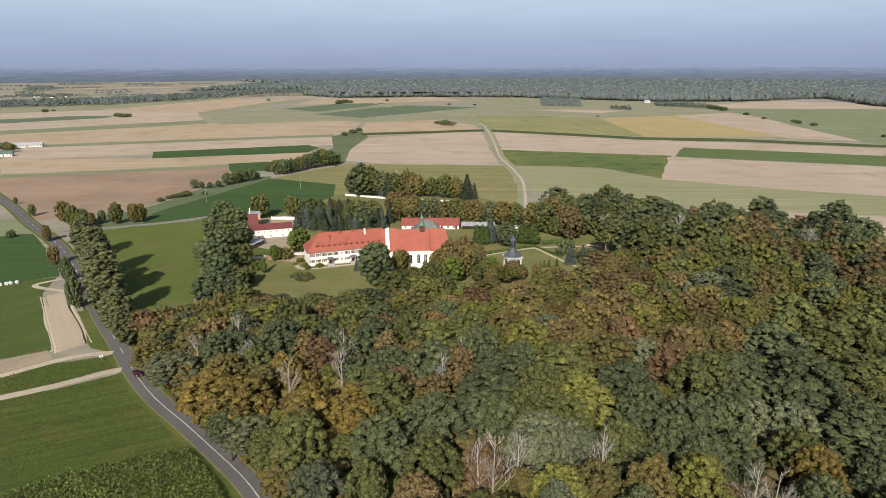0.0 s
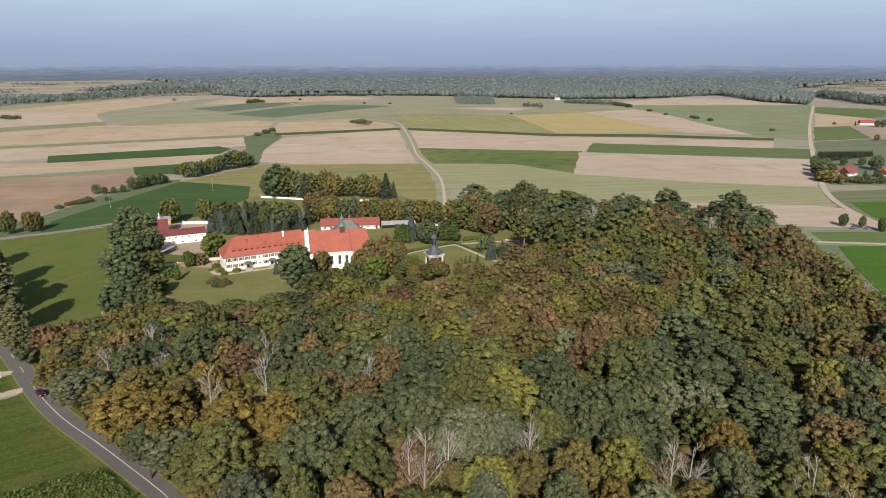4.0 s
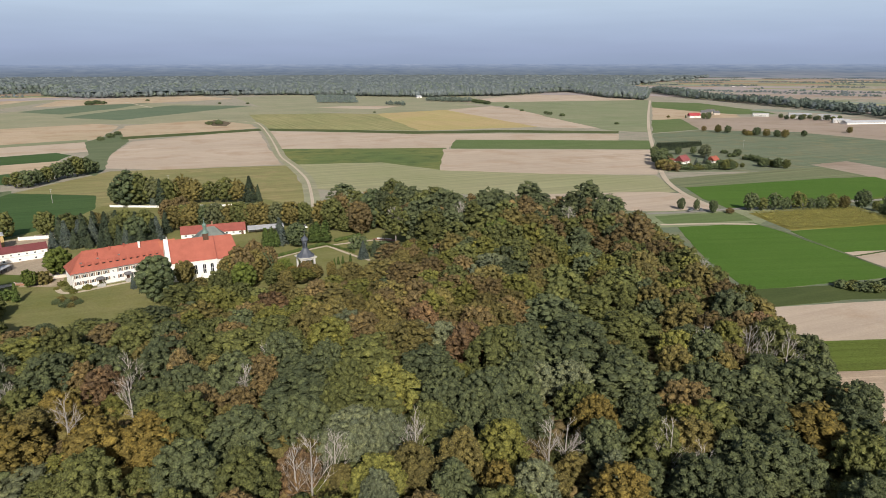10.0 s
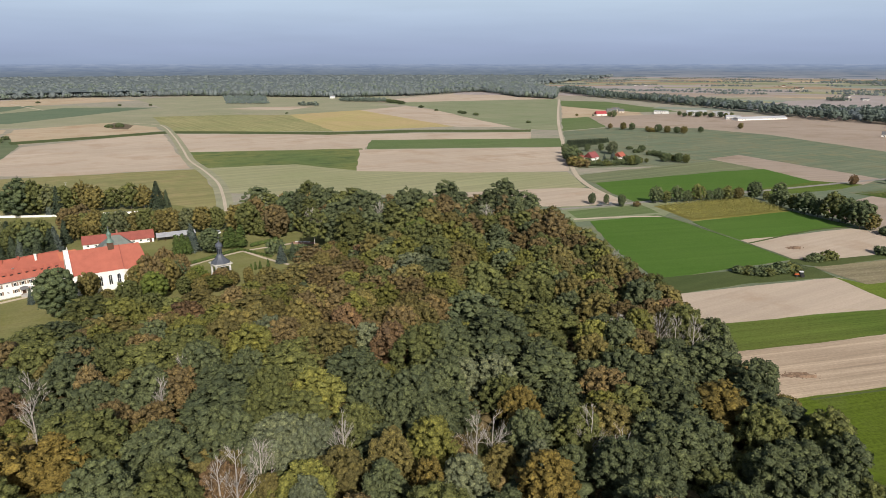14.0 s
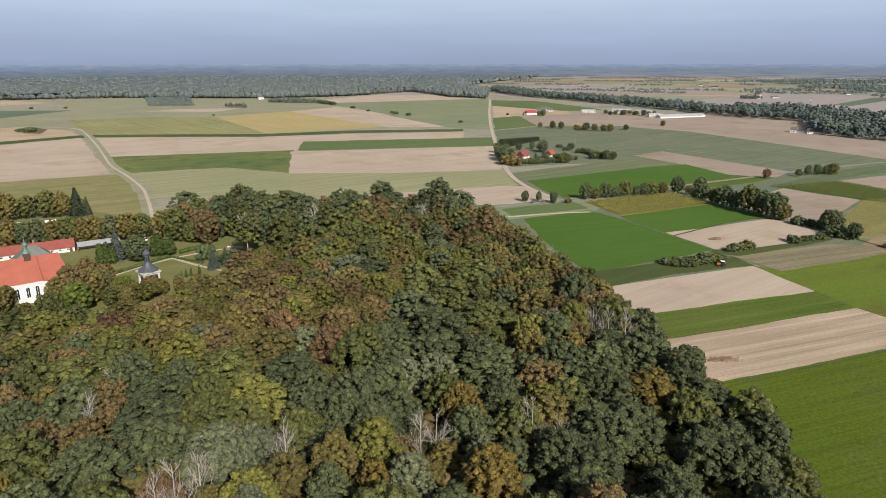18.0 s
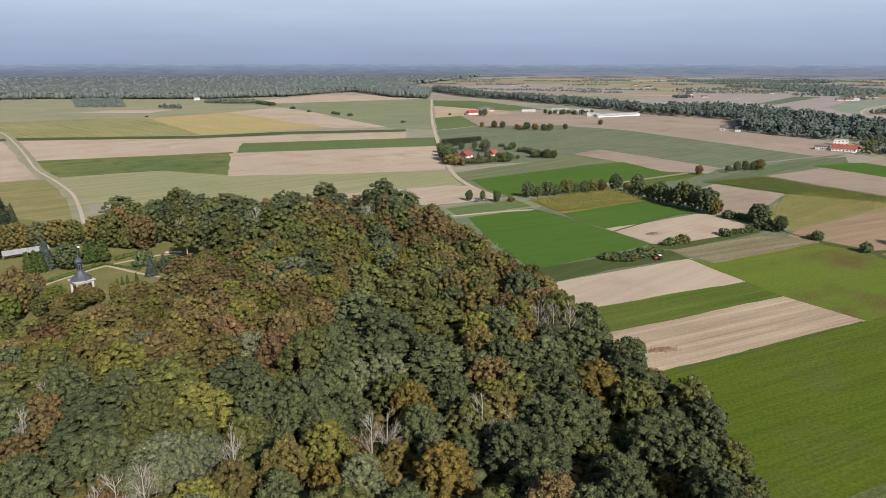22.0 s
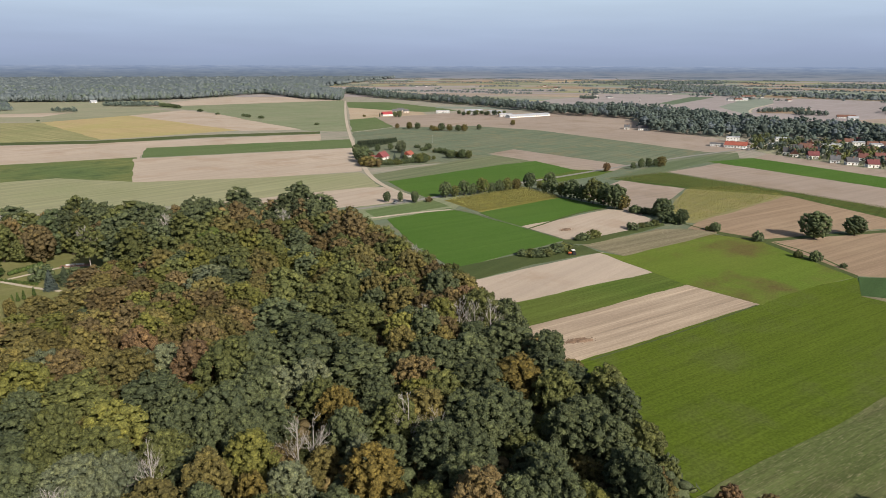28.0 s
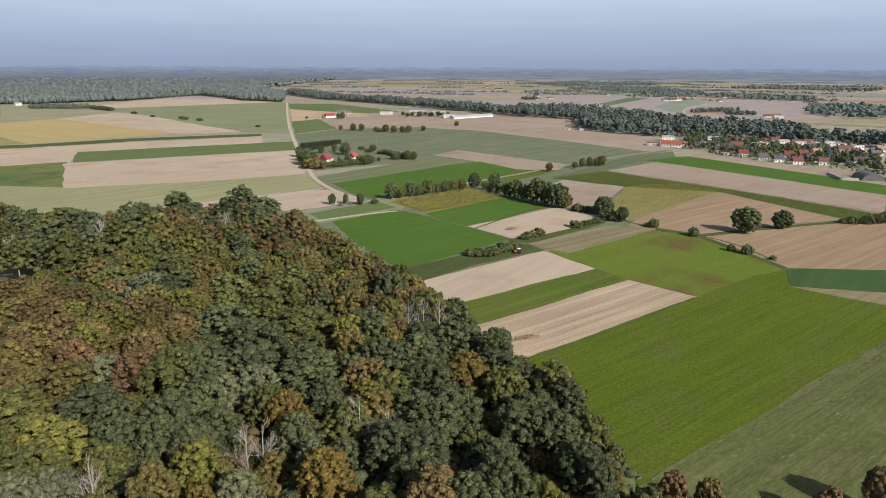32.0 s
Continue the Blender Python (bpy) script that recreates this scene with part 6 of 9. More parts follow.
hedge(-1.0, 301.0, 32.0, 322.0, 1.6, 1.9, "thuja", "long clipped green hedge across the garden")
hedge(38.0, 326.0, 53.0, 333.0, 2.2, 2.4, "thuja", "tall clipped green hedge beside the garden")
lane("path_garden", SAND, 2.0, [(-2.0, 298.5), (15, 310), (33, 319.5), (58, 324)], "pale gravel garden path")
lane("path_garden_side", SAND, 1.8, [(34, 319), (43, 300), (50, 288)], "pale gravel garden path")
lane("path_house", SAND, 2.2, [(-82, 286), (-79.5, 281), (-74, 279.5), (-66, 283.0), (-45, 292)], "pale path along the house front")

# ---- trees of the roads, the park, the hedgerows and the farms ----
tree(-132.6, 215.5, 25.0, "poplar", "tall", 1.55, "roadside trees", "beside the road")
tree(-146, 235, 26.0, "poplar", "tall", 1.55, "roadside trees", "beside the road")
tree(-163.7, 263, 25.0, "poplar", "tall", 1.55, "roadside trees", "beside the road")
tree(-186, 290, 23.0, "poplar", "tall", 1.55, "roadside trees", "beside the road")
tree(-121, 201, 19.0, "poplar", "tall", 1.55, "roadside trees", "beside the road")
tree(-114, 193, 16.0, "poplar", "tall", 1.55, "roadside trees", "beside the road")
tree(-155, 248, 21.0, "poplar", "tall", 1.55, "roadside trees", "beside the road")
tree(-152.6, 226.4, 13.5, "mid", "full", 0.6, "roadside trees", "beside the road")
tree(-163.5, 242.6, 12.6, "mid", "full", 0.6, "roadside trees", "beside the road")
tree(-176.0, 258.6, 11.5, "mid", "full", 0.6, "roadside trees", "beside the road")
tree(-196.3, 281.4, 10.0, "brown", "full", 0.7, "roadside trees", "beside the road")
tree(-227.1, 323.1, 9.4, "olive", "full", 0.8, "roadside trees", "beside the road")
tree(-275.8, 382.5, 8.0, "green", "full", 0.8, "roadside trees", "beside the lane")
tree(-311.2, 417.5, 5.1, "olive", "full", 0.8, "roadside trees", "beside the lane")
tree(-244.3, 365.4, 13.9, "olive", "full", 0.8, "roadside trees", "beside the lane")
tree(-221.9, 342.9, 11.8, "lime", "full", 0.8, "roadside trees", "beside the lane")
tree(-228.1, 358.8, 10.9, "mid", "full", 0.8, "roadside trees", "beside the lane")
tree(-221.4, 366.2, 8.4, "mid", "full", 0.8, "roadside trees", "beside the lane")
tree(-211.3, 363.7, 13.8, "green", "full", 0.8, "roadside trees", "beside the lane")
tree(-202.2, 366.9, 12.8, "olive", "full", 0.8, "roadside trees", "beside the lane")
tree(-199.6, 370.0, 11.9, "olive", "full", 0.8, "roadside trees", "beside the lane")
tree(-233.2, 355.8, 13.5, "green", "full", 0.8, "roadside trees", "beside the lane")
tree(-223.1, 359.0, 8.2, "olive", "full", 0.8, "roadside trees", "beside the lane")
tree(-252.7, 330.4, 4.5, "mid", "bush", 0.8, "roadside trees", "beside the lane")
tree(-142.8, 355.1, 18.0, "mid", "full", 1.25, "trees beside the farmyard", "beside the farmyard")
tree(-134.8, 324.3, 16.1, "mid", "full", 1.25, "trees beside the farmyard", "beside the farmyard")
tree(-120.2, 291.6, 16.1, "mid", "full", 1.25, "trees beside the farmyard", "beside the farmyard")
tree(-113.3, 267.5, 15.7, "mid", "full", 1.25, "trees beside the farmyard", "beside the farmyard")
tree(-103.2, 249.1, 15.6, "mid", "full", 1.25, "trees beside the farmyard", "beside the farmyard")
tree(-100.3, 229.6, 14.6, "mid", "full", 1.25, "trees beside the farmyard", "beside the farmyard")
tree(-93.0, 229.8, 12.7, "dark", "full", 1.25, "trees beside the farmyard", "beside the farmyard")
tree(-88.2, 230.0, 10.4, "green", "full", 1.25, "trees beside the farmyard", "beside the farmyard")
tree(-124.7, 284.1, 12.5, "mid", "full", 1.25, "trees beside the farmyard", "beside the farmyard")
tree(-97.3, 249.3, 11.2, "green", "full", 1.25, "trees beside the farmyard", "beside the farmyard")
tree(-123.7, 308.3, 14.8, "green", "full", 1.25, "trees beside the farmyard", "beside the farmyard")
tree(-118.1, 311.7, 14.9, "mid", "full", 1.25, "trees beside the farmyard", "beside the farmyard")
tree(-106.7, 283.0, 11.6, "green", "full", 1.25, "trees beside the farmyard", "beside the farmyard")
tree(-132.6, 346.3, 15.0, "mid", "full", 1.25, "trees beside the farmyard", "beside the farmyard")
tree(-95.5, 256.7, 8.9, "green", "full", 1.25, "trees beside the farmyard", "beside the farmyard")
tree(-129.7, 381.6, 16.0, "green", "full", 1.0, "trees beside the farmyard", "beside the farmyard")
tree(-110.1, 383.9, 14.6, "green", "full", 1.0, "trees beside the farmyard", "beside the farmyard")
tree(-93.9, 292.7, 8.2, "fresh", "full", 1.0, "trees beside the farmyard", "beside the farmyard")
tree(-86.0, 306.7, 13.2, "fresh", "full", 1.2, "trees beside the farmyard", "beside the farmyard")
tree(-90.3, 296.6, 5.7, "olive", "bush", 1.0, "trees beside the farmyard", "beside the farmyard")
tree(-98.3, 278.1, 4.4, "thuja", "bush", 1.0, "trees beside the farmyard", "beside the farmyard")
tree(-93.3, 273.2, 8.6, "thuja", "column", 1.0, "trees beside the farmyard", "beside the farmyard")
tree(-213.3, 480.6, 7.5, "mid", "full", 1.15, "hedgerow trees", "along the hedgerow")
tree(-207.6, 480.8, 5.7, "mid", "full", 1.15, "hedgerow trees", "along the hedgerow")
tree(-202.4, 483.4, 4.9, "green", "full", 1.15, "hedgerow trees", "along the hedgerow")
tree(-196.7, 486.0, 6.2, "mid", "full", 1.15, "hedgerow trees", "along the hedgerow")
tree(-193.3, 496.1, 10.4, "mid", "full", 1.15, "hedgerow trees", "along the hedgerow")
tree(-189.3, 504.0, 10.5, "green", "full", 1.15, "hedgerow trees", "along the hedgerow")
tree(-186.5, 512.0, 10.2, "mid", "full", 1.15, "hedgerow trees", "along the hedgerow")
tree(-181.4, 517.7, 10.3, "mid", "full", 1.15, "hedgerow trees", "along the hedgerow")
tree(-169.7, 550.0, 12.9, "green", "full", 1.15, "hedgerow trees", "along the hedgerow")
tree(-163.3, 550.2, 13.8, "mid", "full", 1.15, "hedgerow trees", "along the hedgerow")
tree(-158.9, 559.8, 13.1, "mid", "full", 1.15, "hedgerow trees", "along the hedgerow")
tree(-154.8, 569.6, 13.3, "green", "full", 1.15, "hedgerow trees", "along the hedgerow")
tree(-151.5, 583.1, 14.1, "mid", "full", 1.15, "hedgerow trees", "along the hedgerow")
tree(-145.8, 590.2, 15.2, "mid", "full", 1.15, "hedgerow trees", "along the hedgerow")
tree(-140.0, 597.5, 17.0, "green", "full", 1.15, "hedgerow trees", "along the hedgerow")
tree(-134.1, 604.9, 15.0, "mid", "full", 1.15, "hedgerow trees", "along the hedgerow")
tree(-129.1, 612.5, 10.3, "mid", "full", 1.15, "hedgerow trees", "along the hedgerow")
tree(-181.0, 562.2, 7.6, "green", "full", 1.15, "hedgerow trees", "along the hedgerow")
tree(-195.7, 456.1, 2.9, "mid", "bush", 1.15, "hedgerow trees", "along the hedgerow")
tree(-178.0, 523.3, 6.6, "mid", "full", 1.15, "hedgerow trees", "along the hedgerow")
tree(-214.9, 440.7, 2.5, "olive", "bush", 1.4, "hedgerow trees", "along the field ditch")
tree(-209.5, 447.1, 3.3, "mid", "bush", 1.4, "hedgerow trees", "along the field ditch")
tree(-212.6, 444.9, 2.9, "olive", "bush", 1.4, "hedgerow trees", "along the field ditch")
tree(-216.2, 430.6, 2.8, "mid", "bush", 1.4, "hedgerow trees", "along the field ditch")
tree(-207.2, 451.4, 3.8, "olive", "bush", 1.4, "hedgerow trees", "along the field ditch")
tree(-87.7, 462.2, 15.4, "mid", "full", 1, "park trees", "in the park behind the monastery")
tree(-79.5, 454.5, 24.7, "mid", "full", 1.2, "park trees", "in the park behind the monastery")
tree(-72.3, 454.8, 22.6, "green", "full", 1, "park trees", "in the park behind the monastery")
tree(-63.6, 455.1, 18.9, "poplar", "full", 1, "park trees", "in the park behind the monastery")
tree(-56, 451.5, 18.3, "green", "full", 1, "park trees", "in the park behind the monastery")
tree(-45.8, 455.7, 19.7, "olive", "full", 1, "park trees", "in the park behind the monastery")
tree(-38.4, 452.1, 17.3, "olive", "full", 1, "park trees", "in the park behind the monastery")
tree(-18.6, 449, 17.9, "green", "full", 1, "park trees", "in the park behind the monastery")
tree(-10.9, 449.3, 16.3, "olive", "full", 1, "park trees", "in the park behind the monastery")
tree(-64.1, 453.1, 12.1, "blue_fir", "fir", 1, "park trees", "in the park behind the monastery")
tree(-58.7, 447.5, 18.6, "fir", "fir", 1, "park trees", "in the park behind the monastery")
tree(-2.7, 445.8, 18.1, "fir", "fir", 1.3, "park trees", "in the park behind the monastery")
tree(2.7, 446, 11.9, "fir", "fir", 1, "park trees", "in the park behind the monastery")
tree(-48.4, 372.7, 13.0, "fir", "fir", 1.1, "park trees", "in the park behind the monastery")
tree(-44.8, 377.2, 15.4, "olive", "full", 1, "park trees", "in the park behind the monastery")
tree(-39.6, 380.4, 14.4, "green", "full", 1, "park trees", "in the park behind the monastery")
tree(-34.9, 374.6, 15.9, "olive", "full", 1, "park trees", "in the park behind the monastery")
tree(-27.4, 374.9, 15.0, "mid", "full", 1, "park trees", "in the park behind the monastery")
tree(-22.5, 372.2, 15.9, "poplar", "full", 1, "park trees", "in the park behind the monastery")
tree(-15.7, 372.5, 14.8, "olive", "full", 1, "park trees", "in the park behind the monastery")
tree(-8.9, 371.3, 15.9, "green", "full", 1, "park trees", "in the park behind the monastery")
tree(-2.9, 370.1, 15.0, "olive", "full", 1, "park trees", "in the park behind the monastery")
tree(3.2, 368.9, 15.8, "olive", "full", 1, "park trees", "in the park behind the monastery")
tree(11.2, 369.2, 15.0, "poplar", "full", 1, "park trees", "in the park behind the monastery")
tree(18.5, 368.1, 15.8, "olive", "full", 1, "park trees", "in the park behind the monastery")
tree(26.4, 368.4, 14.7, "green", "full", 1, "park trees", "in the park behind the monastery")
tree(-33.7, 393, 9.3, "olive", "full", 1.2, "park trees", "in the park behind the monastery")
tree(-20.2, 393.5, 9.3, "brown", "full", 1.2, "park trees", "in the park behind the monastery")
tree(-6.2, 390.9, 9.3, "green", "full", 1.2, "park trees", "in the park behind the monastery")
tree(8.9, 388.3, 9.3, "olive", "full", 1.2, "park trees", "in the park behind the monastery")
tree(39.1, 368.8, 15.0, "brown", "full", 1, "park trees", "in the park behind the monastery")
tree(18.2, 385.6, 9.3, "olive", "full", 1.2, "park trees", "in the park behind the monastery")
tree(-99.4, 352.7, 10.1, "blue_fir", "fir", 1.25, "park trees", "in the park behind the monastery")
tree(-97.2, 359.6, 8.4, "fir", "fir", 1.25, "park trees", "in the park behind the monastery")
tree(-94.2, 357, 14.2, "blue_fir", "fir", 1.25, "park trees", "in the park behind the monastery")
tree(-89.6, 353.1, 10.4, "fir", "fir", 1.25, "park trees", "in the park behind the monastery")
tree(-88.3, 358.5, 13.9, "blue_fir", "fir", 1.25, "park trees", "in the park behind the monastery")
tree(-82.8, 352, 8.2, "fir", "fir", 1.25, "park trees", "in the park behind the monastery")
tree(-82.6, 361.5, 13.3, "blue_fir", "fir", 1.25, "park trees", "in the park behind the monastery")
tree(-76.2, 348.4, 10.2, "fir", "fir", 1.25, "park trees", "in the park behind the monastery")
tree(-73.9, 349.8, 10.6, "fir", "fir", 1.25, "park trees", "in the park behind the monastery")
tree(-72.1, 360.5, 9.0, "fir", "fir", 1.25, "park trees", "in the park behind the monastery")
tree(-67.9, 348.7, 12.3, "fir", "fir", 1.25, "park trees", "in the park behind the monastery")
tree(-64.3, 346.3, 11.0, "blue_fir", "fir", 1.25, "park trees", "in the park behind the monastery")
tree(-60.9, 345.1, 12.0, "fir", "fir", 1.25, "park trees", "in the park behind the monastery")
tree(-57.2, 344, 11.9, "fir", "fir", 1.25, "park trees", "in the park behind the monastery")
tree(-56, 353.1, 11.2, "fir", "fir", 1.25, "park trees", "in the park behind the monastery")
tree(-53.1, 355.8, 12.8, "fir", "fir", 1.25, "park trees", "in the park behind the monastery")
tree(-51, 357.2, 13.2, "blue_fir", "fir", 1.25, "park trees", "in the park behind the monastery")
tree(-98.9, 366.5, 14.2, "fir", "fir", 1.3, "park trees", "in the park behind the monastery")
tree(-94.6, 369.5, 15.9, "green", "full", 1.05, "park trees", "in the park behind the monastery")
tree(-88.2, 366.9, 15.3, "fir", "fir", 1.3, "park trees", "in the park behind the monastery")
tree(-83.4, 369.9, 15.4, "fir", "fir", 1.3, "park trees", "in the park behind the monastery")
tree(-77.4, 367.3, 15.5, "fir", "fir", 1.3, "park trees", "in the park behind the monastery")
tree(-72, 367.5, 15.9, "fir", "fir", 1.3, "park trees", "in the park behind the monastery")
tree(-66.8, 364.9, 16.9, "green", "full", 1.05, "park trees", "in the park behind the monastery")
tree(-61.7, 362.3, 15.4, "fir", "fir", 1.3, "park trees", "in the park behind the monastery")
tree(-57.1, 362.4, 16.5, "green", "full", 1.05, "park trees", "in the park behind the monastery")
tree(-85.8, 387.9, 11.4, "olive", "full", 1.05, "park trees", "in the park behind the monastery")
tree(-78, 388.2, 11.4, "poplar", "full", 1.05, "park trees", "in the park behind the monastery")
tree(-92.9, 384.5, 11.4, "green", "full", 1.05, "park trees", "in the park behind the monastery")
tree(-68.2, 353.9, 16.2, "green", "full", 1.05, "park trees", "in the park behind the monastery")
tree(-85.7, 355.9, 14.4, "fir", "fir", 1.3, "park trees", "in the park behind the monastery")
tree(-59.9, 349, 15.9, "mid", "full", 1.05, "park trees", "in the park behind the monastery")
tree(-40.1, 258.8, 19.6, "mid", "full", 1.15, "garden trees", "in front of the church")
tree(-31.9, 277.3, 11.0, "olive", "full", 0.9, "garden trees", "in front of the church")
tree(-7.9, 270.1, 17.0, "brown", "full", 1.0, "garden trees", "in front of the church")
tree(-13.5, 271.4, 13.1, "olive", "full", 1.0, "garden trees", "in front of the church")
tree(-2.4, 271.9, 15.2, "olive", "full", 0.9, "garden trees", "in front of the church")
tree(20.2, 272.5, 7.4, "brown", "full", 0.75, "garden trees", "before the garden chapel")
tree(16.4, 273.5, 6.2, "rust", "full", 0.8, "garden trees", "before the garden chapel")
tree(3.5, 282.1, 13.5, "brown", "full", 0.8, "garden trees", "in front of the church")
tree(-10.5, 271.6, 13.1, "green", "full", 1.0, "garden trees", "in front of the church")
tree(3.5, 325.1, 10.7, "thuja", "column", 1.4, "garden trees", "in the monastery garden")
tree(6.2, 325.2, 10.7, "thuja", "column", 1.4, "garden trees", "in the monastery garden")
tree(8.6, 325.2, 8.9, "thuja", "column", 1.3, "garden trees", "in the monastery garden")
tree(10.8, 329.8, 14.5, "blue_fir", "fir", 1.3, "garden trees", "in the monastery garden")
tree(18.8, 323.4, 13.0, "mid", "full", 1.25, "garden trees", "in the monastery garden")
tree(29.2, 328.3, 11.1, "thuja", "column", 1.7, "garden trees", "in the monastery garden")
tree(33.6, 327.3, 11.6, "thuja", "column", 1.7, "garden trees", "in the monastery garden")
tree(26.8, 328.2, 9.8, "thuja", "column", 1.6, "garden trees", "in the monastery garden")
tree(47.5, 292.6, 8.9, "blue_fir", "fir", 1.45, "garden trees", "in the monastery garden")
tree(53.4, 294.6, 9.0, "fir", "fir", 1.1, "garden trees", "in the monastery garden")
tree(48.0, 309.8, 7.3, "mid", "bush", 1.0, "garden trees", "in the monastery garden")
tree(58.1, 298.5, 6.2, "mid", "bush", 1.5, "garden trees", "in the monastery garden")
tree(47.4, 345.5, 10.6, "green", "full", 1.2, "garden trees", "in the monastery garden")
tree(54.5, 338.5, 16.3, "brown", "full", 1.1, "garden trees", "in the monastery garden")
tree(41.7, 362.1, 11.0, "green", "column", 1.0, "garden trees", "in the monastery garden")
tree(32.5, 284.9, 3.8, "thuja", "column", 1.1, "garden trees", "in the monastery garden")
tree(34.5, 285.9, 4.1, "thuja", "column", 1.1, "garden trees", "in the monastery garden")
tree(36.7, 286.8, 4.1, "thuja", "column", 1.1, "garden trees", "in the monastery garden")
tree(40.6, 288.7, 4.1, "thuja", "column", 1.1, "garden trees", "in the monastery garden")
tree(12.5, 280.7, 3.3, "thuja", "column", 1.1, "garden trees", "in the monastery garden")
tree(31.8, 323.9, 1.5, "thuja", "bush", 0.8, "clipped shrubs along the path", "beside the garden path")
tree(33.1, 321.8, 1.5, "thuja", "bush", 0.8, "clipped shrubs along the path", "beside the garden path")
tree(34.5, 319.7, 1.5, "thuja", "bush", 0.8, "clipped shrubs along the path", "beside the garden path")
tree(35.8, 317.6, 1.5, "thuja", "bush", 0.8, "clipped shrubs along the path", "beside the garden path")
tree(37.0, 315.6, 1.5, "thuja", "bush", 0.8, "clipped shrubs along the path", "beside the garden path")
tree(38.3, 313.5, 1.5, "thuja", "bush", 0.8, "clipped shrubs along the path", "beside the garden path")
tree(39.5, 311.5, 1.5, "thuja", "bush", 0.8, "clipped shrubs along the path", "beside the garden path")
tree(40.8, 309.5, 1.5, "thuja", "bush", 0.8, "clipped shrubs along the path", "beside the garden path")
tree(42.0, 307.6, 1.5, "thuja", "bush", 0.8, "clipped shrubs along the path", "beside the garden path")
tree(43.2, 305.6, 1.5, "thuja", "bush", 0.8, "clipped shrubs along the path", "beside the garden path")
tree(44.4, 303.7, 1.4, "thuja", "bush", 0.8, "clipped shrubs along the path", "beside the garden path")
tree(-81.4, 290.3, 2.5, "lime", "bush", 1.0, "shrubs by the house", "beside the white building")
tree(-77.4, 284.2, 2.2, "green", "bush", 1.0, "shrubs by the house", "beside the white building")
tree(-70.1, 282.7, 2.5, "lime", "bush", 1.0, "shrubs by the house", "beside the white building")
tree(-65.5, 287.3, 2.0, "green", "bush", 1.0, "shrubs by the house", "beside the white building")
tree(-59.1, 292.1, 2.0, "lime", "bush", 1.0, "shrubs by the house", "beside the white building")
tree(-51.8, 278.2, 6.8, "blue_fir", "fir", 1.0, "shrubs by the house", "beside the white building")
tree(-82.4, 285.7, 1.4, "lime", "bush", 1.0, "shrubs by the house", "beside the white building")
tree(-74.8, 279.0, 2.2, "lime", "bush", 1.0, "shrubs by the house", "beside the white building")
tree(-78.2, 267.3, 2.1, "mid", "bush", 1.1, "shrubs on the lawn", "on the front lawn")
tree(-77.1, 270.6, 2.4, "olive", "bush", 1.1, "shrubs on the lawn", "on the front lawn")
tree(-74.2, 267.5, 1.8, "mid", "bush", 1.1, "shrubs on the lawn", "on the front lawn")
tree(-72.3, 269.1, 2.1, "olive", "bush", 1.1, "shrubs on the lawn", "on the front lawn")
tree(-74.5, 262.8, 2.1, "mid", "bush", 1.1, "shrubs on the lawn", "on the front lawn")
tree(-71.8, 262.1, 1.8, "olive", "bush", 1.1, "shrubs on the lawn", "on the front lawn")
tree(-69.9, 265.3, 2.1, "mid", "bush", 1.1, "shrubs on the lawn", "on the front lawn")
tree(261.1, 339.1, 8.2, "mid", "full", 0.85, "lane trees", "beside the lane")
tree(269.8, 335.3, 7.5, "mid", "full", 0.85, "lane trees", "beside the lane")
tree(274.3, 325.2, 8.6, "mid", "full", 0.85, "lane trees", "beside the lane")
tree(283.4, 321.0, 3.9, "brown", "bush", 0.85, "lane trees", "beside the lane")
tree(302.1, 323.9, 12.2, "mid", "full", 1.1, "lane trees", "along the lane")
tree(309.4, 322.2, 8.6, "green", "full", 1.1, "lane trees", "along the lane")
tree(316.7, 320.4, 11.6, "mid", "full", 1.1, "lane trees", "along the lane")
tree(324.3, 318.6, 8.8, "mid", "full", 1.1, "lane trees", "along the lane")
tree(331.9, 316.7, 12.2, "green", "full", 1.1, "lane trees", "along the lane")
tree(338.1, 313.4, 8.4, "mid", "full", 1.1, "lane trees", "along the lane")
tree(345.4, 312.1, 9.8, "mid", "full", 1.1, "lane trees", "along the lane")
tree(352.6, 311.1, 10.7, "green", "full", 1.1, "lane trees", "along the lane")
tree(361.0, 308.8, 9.5, "olive", "full", 1.1, "lane trees", "along the lane")
tree(373.3, 306.1, 13.2, "mid", "full", 1.1, "lane trees", "along the lane")
tree(376.6, 299.2, 7.0, "green", "full", 1.1, "lane trees", "along the lane")
tree(391.5, 300.9, 12.1, "mid", "full", 1.1, "lane trees", "along the lane")
tree(369.0, 280.8, 11.4, "mid", "full", 1.1, "lane trees", "along the lane")
tree(366.6, 270.8, 10.8, "green", "full", 1.1, "lane trees", "along the lane")
tree(364.4, 261.0, 14.3, "mid", "full", 1.1, "lane trees", "along the lane")
tree(364.4, 252.2, 11.7, "mid", "full", 1.1, "lane trees", "along the lane")
tree(361.7, 240.8, 17.8, "green", "full", 1.1, "lane trees", "along the lane")
tree(363.4, 233.6, 15.7, "mid", "full", 1.1, "lane trees", "along the lane")
tree(359.0, 222.2, 17.2, "mid", "full", 1.1, "lane trees", "along the lane")
tree(361.1, 217.3, 10.7, "olive", "full", 1.1, "lane trees", "along the lane")
tree(368.4, 287.8, 7.7, "mid", "full", 1.1, "lane trees", "along the lane")
tree(359.2, 206.7, 4.9, "mid", "bush", 1.3, "hedgerow trees", "along the field edge")
tree(361.0, 202.3, 3.8, "mid", "bush", 1.3, "hedgerow trees", "along the field edge")
tree(363.0, 197.6, 4.5, "mid", "bush", 1.3, "hedgerow trees", "along the field edge")
